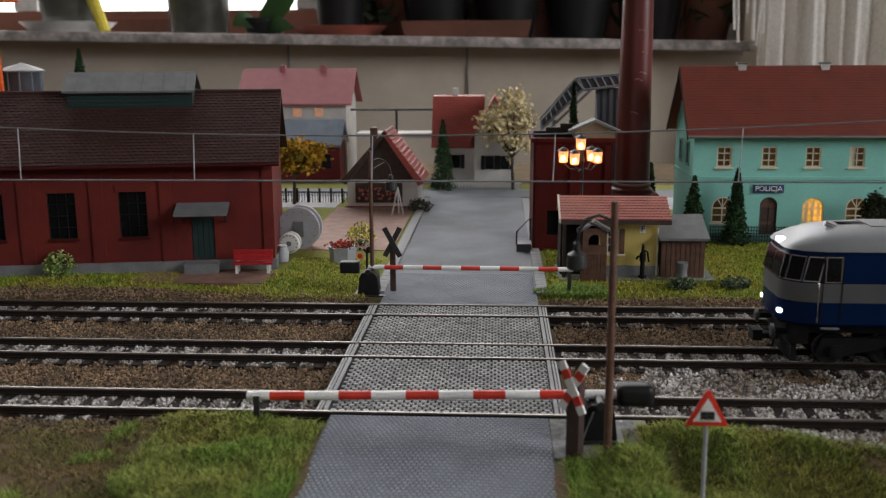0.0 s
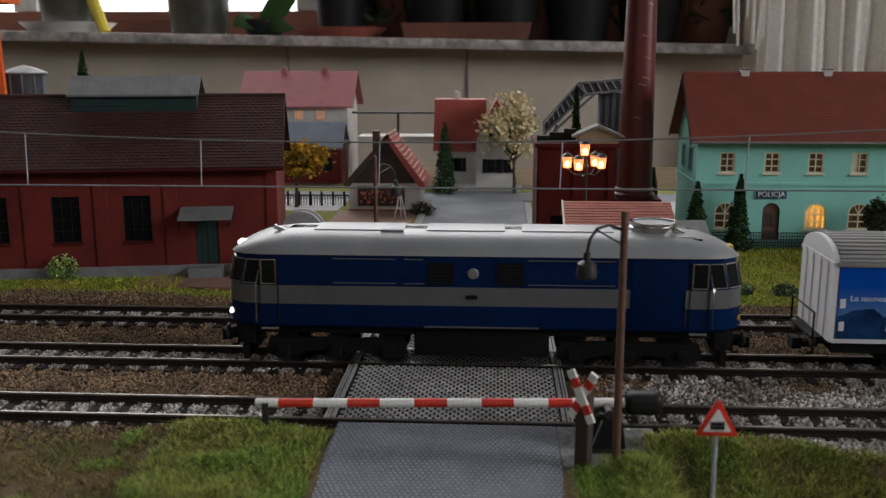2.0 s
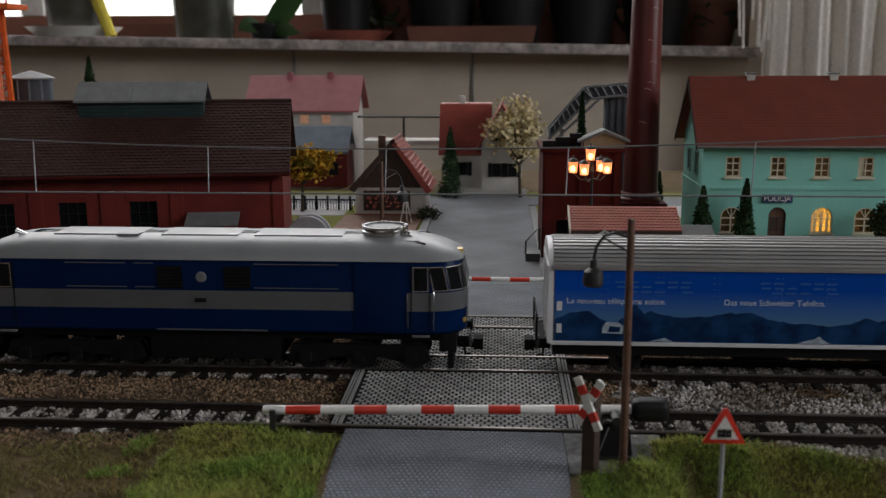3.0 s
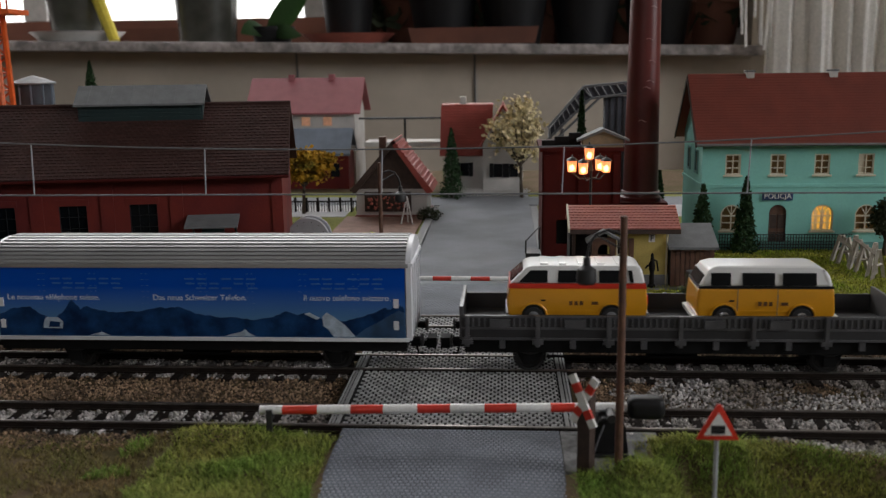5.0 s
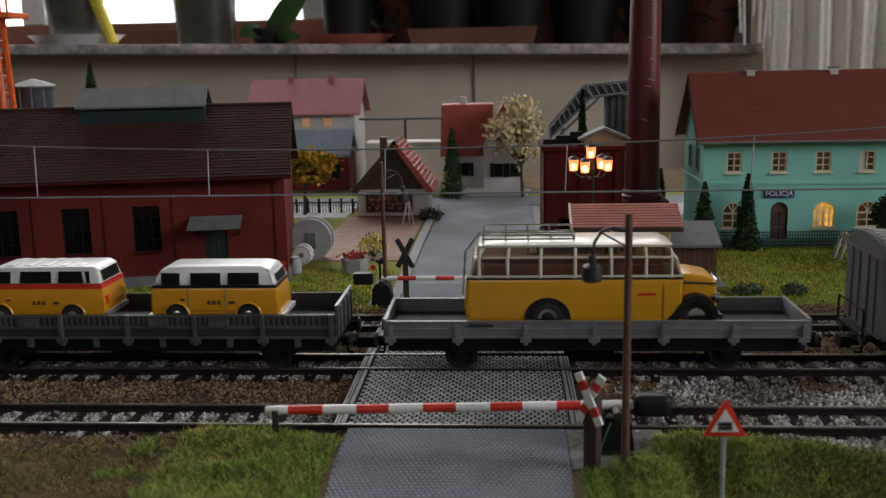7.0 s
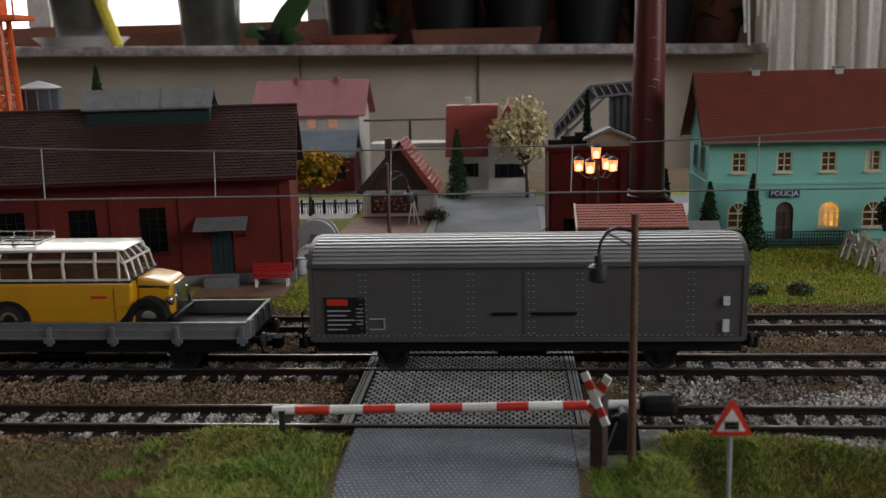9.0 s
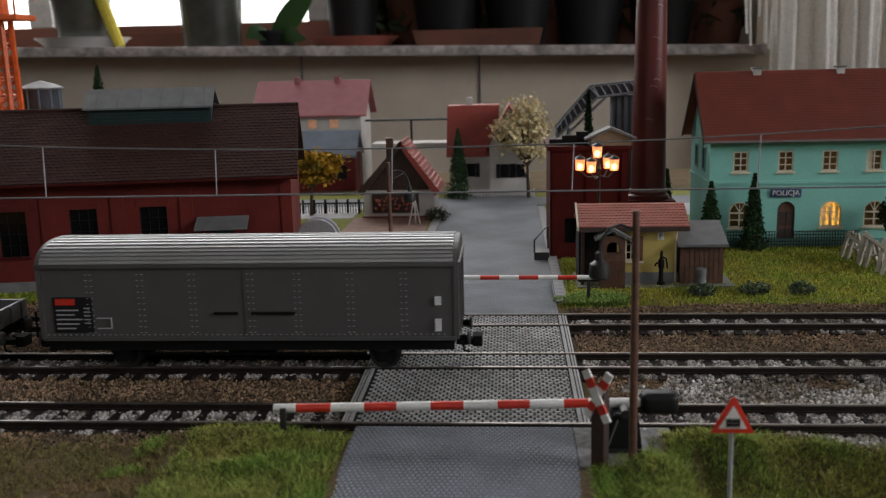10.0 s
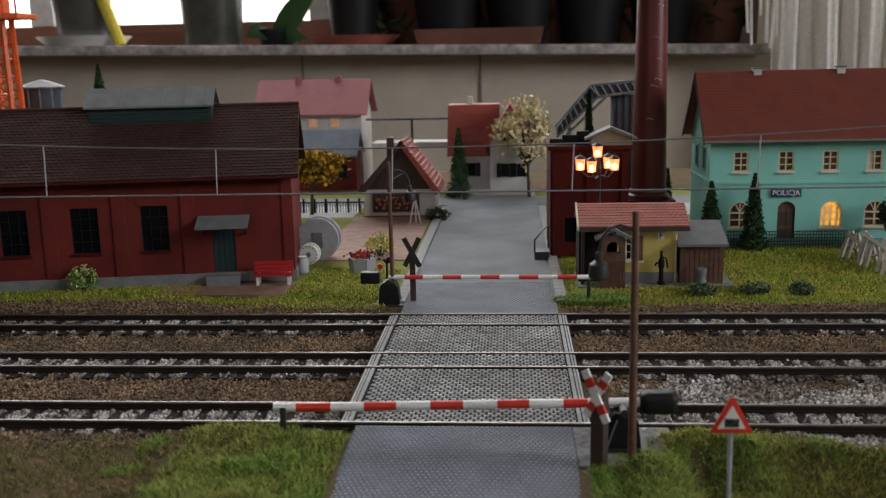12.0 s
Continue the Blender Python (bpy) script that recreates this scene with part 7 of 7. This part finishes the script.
def van(x, z, new_shape):
    label = "yellow and white angular postal minibus with a red stripe" if new_shape else "yellow and white round-nosed postal minibus"
    v = thing("minibus", label, "minibus", mm(x, 0, z), "postal minibuses")
    if new_shape:
        belt = 14.9
        part("lower_body", rounded(prism(bmesh.new(), [(-26, 3.2), (-26.6, 8), (-26, belt), (26, belt), (26.6, 8), (26.2, 3.2)], "y", -10.6, 10.6), 0.9), "yellow", v, "yellow lower body")
        part("stripe", prism(bmesh.new(), [(-26.05, belt - 0.2), (-25.7, belt + 1.6), (25.7, belt + 1.6), (26.05, belt - 0.2)], "y", -10.65, 10.65), "red", v, "red waist stripe")
        cab = bmesh.new()
        prism(cab, [(-25.6, belt + 1.5), (-19.6, 22.4), (-17, 23.2), (22, 23.4), (24.3, 22.2), (25.7, belt + 1.5)], "y", -10.4, 10.4)
        for q in cab.verts:
            if q.co.z > 19:
                q.co.y *= 0.86
        part("upper_body", rounded(cab, 1.3, 4), "van_white", v, "white upper body")
        for a, b, c, d in ((-22.2, -11.2, -17.8, -11.2), (-7.4, 5.4, -7.2, 5.2), (8.2, 18.6, 8.2, 17.6), (19.8, 21.2, 19.0, 20.6)):
            for s in (-1, 1):
                w = bmesh.new()
                quad = [(a, belt + 2.1, 10.6), (b, belt + 2.1, 10.6), (d, belt + 6.6, 9.6), (c, belt + 6.6, 9.6)]
                f0 = [w.verts.new((px, s * (py - 0.05), pz)) for px, pz, py in quad]
                f1 = [w.verts.new((px, s * (py - 0.5), pz)) for px, pz, py in quad]
                w.faces.new(f0), w.faces.new(f1[::-1])
                for i in range(4):
                    w.faces.new((f0[i], f0[(i + 1) % 4], f1[(i + 1) % 4], f1[i]))
                part("window", w, "window_black", v, "dark side window")
        part("rear_window", prism(bmesh.new(), [(25.75, belt + 2.4), (24.7, 21.4), (24.2, 21.4), (25.2, belt + 2.4)], "y", -7.8, 7.8), "window_black", v)
        part("windscreen", prism(bmesh.new(), [(-25.4, belt + 2.2), (-20.4, 21.6), (-19.9, 21.6), (-24.8, belt + 2.2)], "y", -8, 8), "window_black", v)
        for k in range(5):
            part("roof_rib", one(-14 + k * 7.2, -7, 23.1, -11 + k * 7.2, 7, 23.7, 0.2), "van_white", v)
        for s in (-1, 1):
            part("tail_light", one(26.0, s * 8.4 - 1.1, 8, 26.9, s * 8.4 + 1.1, 11.6, 0.1), "amber" if s > 0 else "red", v)
            part("bumper", one(s * 26.2 - 0.9, -10.4, 3.4, s * 26.2 + 1.1, 10.4, 5.2, 0.3), "grey", v)
        axles, hub = (-16.5, 13), "grey"
    else:
        belt = 14.9
        part("lower_body", rounded(prism(bmesh.new(), [(-25, 2.8), (-26, 6), (-25.4, belt), (24.8, belt), (25.6, 6), (25, 2.8)], "y", -10.4, 10.4), 1.3, 4), "yellow", v, "yellow lower body")
        part("stripe", prism(bmesh.new(), [(-25.3, belt - 0.1), (-25.0, belt + 0.7), (24.5, belt + 0.7), (24.7, belt - 0.1)], "y", -10.45, 10.45), "black", v, "thin dark waist line")
        cab = prism(bmesh.new(), [(-24.9, belt + 0.6), (-22.9, 19.2), (-21.4, 21.8), (-18, 23.0), (18, 23.0), (21.5, 21.9), (23.4, 19.2), (24.5, belt + 0.6)], "y", -10.2, 10.2)
        for q in cab.verts:
            if q.co.z > 17:
                q.co.y *= 0.9 if q.co.z < 22.5 else 0.7
        part("upper_body", rounded(cab, 1.25, 4), "van_white", v, "white rounded upper body")
        for a, b in ((-20.8, -13.4), (-9.2, 2.8), (5.6, 18.0)):
            for s in (-1, 1):
                q = one(a, -0.25, belt + 1.1, b, 0.25, belt + 5.9, 0.2)
                bmesh.ops.transform(q, matrix=Matrix.Translation((0, s * 10.5, 0)) @ Matrix.Translation((0, 0, belt)) @ Matrix.Rotation(radians(s * 10.5), 4, "X") @ Matrix.Translation((0, s * 0.45, -belt)), verts=q.verts[:])
                part("window", q, "window_black", v, "dark side window")
        part("rear_window", prism(bmesh.new(), [(24.4, belt + 1.4), (23.6, 19.6), (23.1, 19.6), (23.9, belt + 1.4)], "y", -7.2, 7.2), "window_black", v)
        part("windscreen", prism(bmesh.new(), [(-24.9, belt + 1.2), (-23.0, 19.6), (-22.5, 19.6), (-24.3, belt + 1.2)], "y", -8, 8), "window_black", v)
        for s in (-1, 1):
            part("bumper", rounded(prism(bmesh.new(), [(s * 24.5, 2.2), (s * 27, 2.2), (s * 27.2, 4.2), (s * 24.5, 4.2)], "y", -10.8, 10.8), 0.4), "van_white", v, "white bumper")
            part("door_line", one(-10.8, s * 10.42 - 0.08, 4, -10.5, s * 10.42 + 0.08, belt), "grey", v)
            part("door_line", one(4.0, s * 10.42 - 0.08, 4, 4.3, s * 10.42 + 0.08, belt), "grey", v)
        axles, hub = (-15.5, 13.2), "chrome"
    for s in (-1, 1):
        b = bmesh.new()
        for k in range(3):
            box(b, -3 + k * 2.0, s * 10.62 - 0.08, 8.2, -1.7 + k * 2.0, s * 10.62 + 0.08, 9.8)
        box(b, 5.5, s * 10.62 - 0.08, 8.4, 8, s * 10.62 + 0.08, 9.6)
        part("emblem", b, M["dark_print"], v, "small dark printed emblem")
        part("body_crease", one(axles[0] + 5.4, s * 10.6 - 0.12, 5.9, axles[1] - 5.4, s * 10.6 + 0.12, 6.3, 0.05), "yellow", v)
        part("door_handle", one(-13.8, s * 10.6 - 0.2, 9.8, -11.9, s * 10.6 + 0.2, 10.4), "black", v)
        for a in axles:
            part("wheel_arch", lathe(bmesh.new(), [(4.6, s * 10.2 - 0.5), (4.6, s * 10.2 + 0.5)], 20, (a, 0, 3.9), "Y"), "black", v)
            lip = [(a + 5.0 * math.cos(q), s * 10.55, 3.9 + 4.9 * math.sin(q)) for q in [math.pi * k / 10 for k in range(11)]]
            part("arch_lip", tube(bmesh.new(), lip, 0.42, 6), "yellow", v)
            road_wheel(v, a, s * 9.8, 3.7, hub)
    part("floor_pan", one(-24, -9.5, 2.2, 24, 9.5, 3.4), "black", v)
    return v


M["dark_print"] = surface("dark_print", (0.10, 0.04, 0.01), 0.5)


M["seat_orange"] = surface("seat_orange", (0.32, 0.09, 0.015), 0.6, 0, 140, 0.5)
M["bus_cream"] = surface("bus_cream", (0.56, 0.52, 0.42), 0.3, 0, 60, 0.08, 0.05, coat=0.3)


def bus(x, z):
    v = thing("bus", "old yellow and white long-nosed postal bus with roof rack", "bus", mm(x, 0, z))
    w = 13.4
    body = prism(bmesh.new(), [(-46, 3.6), (-46.8, 9), (-46, 19.6), (31, 19.6), (31, 3.6)], "y", -w, w)
    part("lower_body", rounded(body, 1.6, 4), "bus_yellow", v, "yellow lower body")
    part("waist_line", prism(bmesh.new(), [(-46, 19.3), (-45.8, 20.1), (30.8, 20.1), (31.2, 19.3)], "y", -w - 0.05, w + 0.05), "black", v)
    glass = prism(bmesh.new(), [(-44.6, 20.1), (-42.4, 27), (-39, 30.8), (24, 30.8), (27.4, 27), (29.8, 20.1)], "y", -w + 1.1, w - 1.1)
    for q in glass.verts:
        if q.co.z > 26:
            q.co.y *= 0.86
    part("glazing", rounded(glass, 0.8), "window_brown", v, "brown-tinted windows in two rows")

    def side(z):
        return w - 0.25 if z < 26 else w - 0.25 - (z - 26) * 0.45

    def ends(z):
        t = max(0.0, z - 20.1) / 10.4
        return -45.4 + 5.5 * t ** 1.4, 30.6 - 5.0 * t ** 1.2
    for s in (-1, 1):
        for z, hgt in ((20.0, 0.8), (26.7, 0.7), (30.4, 0.9)):
            a, b = ends(z)
            part("window_rail", one(a, s * side(z) - 0.6, z, b, s * side(z) + 0.25, z + hgt, 0.15), M["bus_cream"], v, "cream window rail")
        for px in (-41.5, -31.5, -20, -8, 4.5, 16.5, 26.2):
            part("pillar", tube(bmesh.new(), [(px, s * side(20), 19.8), (px, s * side(26), 26.3), (px * 0.985, s * side(30), 30.0)], 0.62, 8), M["bus_cream"], v, "cream window pillar")
    for px, pz in ((-44.4, 20.1), (29.8, 20.1)):
        sg = -1 if px < 0 else 1
        for y in (-12.4, -6.2, 0, 6.2, 12.4):
            part("end_pillar", tube(bmesh.new(), [(px + sg * 0.4, y, 19.8), (px - sg * 1.4, y * 0.96, 26.2), (px - sg * 5.0, y * 0.82, 30.0)], 0.55, 6), M["bus_cream"], v)
        part("end_rail", one(px - sg * 1.8 - 0.6, -w + 0.6, 26.0, px - sg * 1.8 + 0.6, w - 0.6, 26.7, 0.2), "van_white", v)
    shell = bmesh.new()
    rows = []
    for i in range(25):
        q = -1 + 2 * i / 24
        x0 = -7.2 + 34.4 * q
        end = max(0.0, 1 - abs(q) ** 5) ** 0.5
        hw = (w - 2.0) * (0.8 + 0.2 * end)
        rows.append([shell.verts.new((x0, hw * math.cos(a), 30.4 + (0.3 + 1.7 * end) * math.sin(a) ** 0.7)) for a in [math.pi * k / 12 for k in range(13)]])
    for u, q in zip(rows, rows[1:]):
        for k in range(12):
            shell.faces.new((u[k], u[k + 1], q[k + 1], q[k]))
        shell.faces.new((u[0], q[0], q[12], u[12]))
    shell.faces.new(rows[0][::-1])
    shell.faces.new(rows[-1])
    roof = part("roof", shell, M["bus_cream"], v, "cream arched roof")
    rk = bmesh.new()
    for y in (-8, 0, 8):
        rod(rk, (-40, y, 32.7), (-8, y, 32.7), 0.35, n=6)
    for xx in (-40, -32, -24, -16, -8):
        rod(rk, (xx, -8, 32.7), (xx, 8, 32.7), 0.35, n=6)
        for y in (-8, 8):
            rod(rk, (xx, y, 30.5), (xx, y, 35), 0.3, n=6)
    for y in (-8, 8):
        rod(rk, (-40, y, 35), (-8, y, 35), 0.35, n=6)
    part("roof_rack", rk, "chrome", roof, "silver roof rack")
    part("ladder", tube(bmesh.new(), [(-41, -6, 35), (-46.5, -6, 28), (-47.6, -6, 12)], 0.4), "chrome", v)
    hood = prism(bmesh.new(), [(31, 5), (31, 20.2), (36, 20.0), (44, 18.6), (46, 16.8), (46.2, 6), (44, 5)], "y", -8.6, 8.6)
    part("bonnet", rounded(hood, 1.6, 4), "bus_yellow", v, "long yellow bonnet")
    part("bonnet_trim", one(32, -8.9, 16.4, 45.6, 8.9, 16.9, 0.1), "black", v)
    part("radiator", one(46.0, -5.2, 4.6, 47.2, 5.2, 17.2, 0.5), "chrome", v, "chrome radiator grille")
    for s in (-1, 1):
        part("headlamp", lathe(bmesh.new(), [(0.4, 43.5), (1.8, 45), (1.9, 46.4), (1.5, 46.8)], 14, (0, s * 8.4, 11.5), "X"), "chrome", v)
        fr = bmesh.new()
        pts = [(37 + 8.6 * math.cos(a), 5.4 + 8.0 * math.sin(a)) for a in [math.pi * k / 12 for k in range(13)]] + [(37 + 6.4 * math.cos(a), 5.0 + 5.8 * math.sin(a)) for a in [math.pi * (12 - k) / 12 for k in range(13)]]
        prism(fr, pts, "y", s * 10.6 - 3.2, s * 10.6 + 3.2)
        part("front_wing", fr, "black", v, "black front mudguard")
        sweep = [(29.5, 4.6), (24.5, 4.6), (27.5, 7.2), (29.2, 9.4), (30.6, 10.6), (31.5, 8)]
        part("wing_tail", prism(bmesh.new(), sweep, "y", s * 12.2 - 1.4, s * 12.2 + 1.4), "black", v, "black mudguard tail")
        part("running_board", one(12, s * 13.4 - 0.4, 4.0, 24, s * 13.4 + 0.5, 4.7, 0.1), "chrome", v, "bright running board")
        part("bonnet_line", tube(bmesh.new(), [(32, s * 8.65, 17.4), (40, s * 8.65, 16.8), (45.6, s * 8.4, 15.6)], 0.22, 6), "chrome", v)
        ra = bmesh.new()
        pts = [(-17.5 + 8.2 * math.cos(a), 5.0 + 7.8 * math.sin(a)) for a in [math.pi * k / 12 for k in range(13)]]
        prism(ra, pts, "y", s * 12.6 - 1.1, s * 12.6 + 1.1)
        part("rear_arch", ra, "black", v, "black rear wheel arch")
        road_wheel(v, 37, s * 10.8, 5.4, "chrome")
        road_wheel(v, -17.5, s * 12.7, 5.4, "black")
        part("rim_ring", lathe(bmesh.new(), [(2.9, s * 14.1), (3.4, s * 14.1), (3.4, s * 13.9), (2.9, s * 13.9)], 20, (-17.5, 0, 5.4), "Y"), "chrome", v)
        part("seat_row", one(-40, s * 8 - 2, 20.2, 24, s * 8 + 2, 23.4, 0.4), M["seat_orange"], v, "orange-brown seats behind the glass")
        part("emblem", one(14, s * 13.5 - 0.1, 13.4, 20, s * 13.5 + 0.1, 14.4), "red", v)
        part("body_moulding", one(-45.5, s * 13.45 - 0.1, 10.2, 30.5, s * 13.45 + 0.15, 10.6), "bus_yellow", v)
        part("door_line", one(23, s * 13.45 - 0.08, 5, 23.3, s * 13.45 + 0.08, 17), M["dark_print"], v)
    part("front_bumper", one(46.6, -11, 4, 48, 11, 5.8, 0.4), "black", v)
    part("chassis", one(-44, -10, 2.4, 45, 10, 4, 0.3), "black", v)
    for o in v.children_recursive:
        if o.matrix_basis.translation.x > 0.02:
            o.matrix_basis.translation.x = 0.02 + (o.matrix_basis.translation.x - 0.02) * 0.85
        elif o.parent == v:
            for q in o.data.vertices:
                if q.co.x > 0.02:
                    q.co.x = 0.02 + (q.co.x - 0.02) * 0.85
    return v


def shrink(v, s):
    """Brings a thing built a little large to its true size."""
    for o in v.children_recursive:
        o.data.transform(Matrix.Scale(s, 4))
        m = o.matrix_basis.copy()
        m.translation = m.translation * s
        o.matrix_basis = m
    return v


TRAIN = [
    (locomotive(205.7), 205.7, 0, 0),
    (sliding_wall_wagon(401.3, "wagon_grey", "wagon_white", "blue advert wagon with silver ribbed roof and white ends", True), 401.3, 0, 0),
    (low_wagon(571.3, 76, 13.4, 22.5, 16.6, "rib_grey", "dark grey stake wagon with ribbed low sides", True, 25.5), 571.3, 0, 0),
    (low_wagon(738.1, 73.6, 13.6, 20.0, 14.8, "side_grey", "light grey flat wagon with low smooth sides", False, 20.5), 738.1, 0, 0),
    (sliding_wall_wagon(911.0, "wagon_grey", "wagon_grey", "grey sliding-wall wagon with silver ribbed roof", False), 911.0, 0, 0),
    (shrink(van(536.0, 16.9, True), 0.93), 536.0, 16.9, 0),
    (shrink(van(601.7, 16.9, False), 0.93), 601.7, 16.9, 0),
    (bus(739.5, 14.8), 739.5, 14.8, 0),
]

# ---- motion: the whole train rolls along the middle track ----
RUN = [(0.0, 0.0), (1.5, -147.2), (3.0, -294.5), (5.0, -494.0), (7.0, -692.0), (9.0, -891.0), (10.5, -1041.0), (12.0, -1191.0)]


def travelled(t):
    for (ta, sa), (tb, sb) in zip(RUN, RUN[1:]):
        if t <= tb:
            return sa + (sb - sa) * (t - ta) / (tb - ta)
    return RUN[-1][1]


def motions():
    for ob, x, z, turn in TRAIN:
        walk(ob, [(t, mm(x + s, 0, z, 0, 0, turn)) for t, s in RUN])
    steps = [k / 15 for k in range(181)]
    for wheel, x, r in WHEELS:
        walk(wheel, [(t, Matrix.Translation((x * 0.001, 0, r * 0.001)) @ Matrix.Rotation(travelled(t) / r, 4, "Y")) for t in steps])


motions()
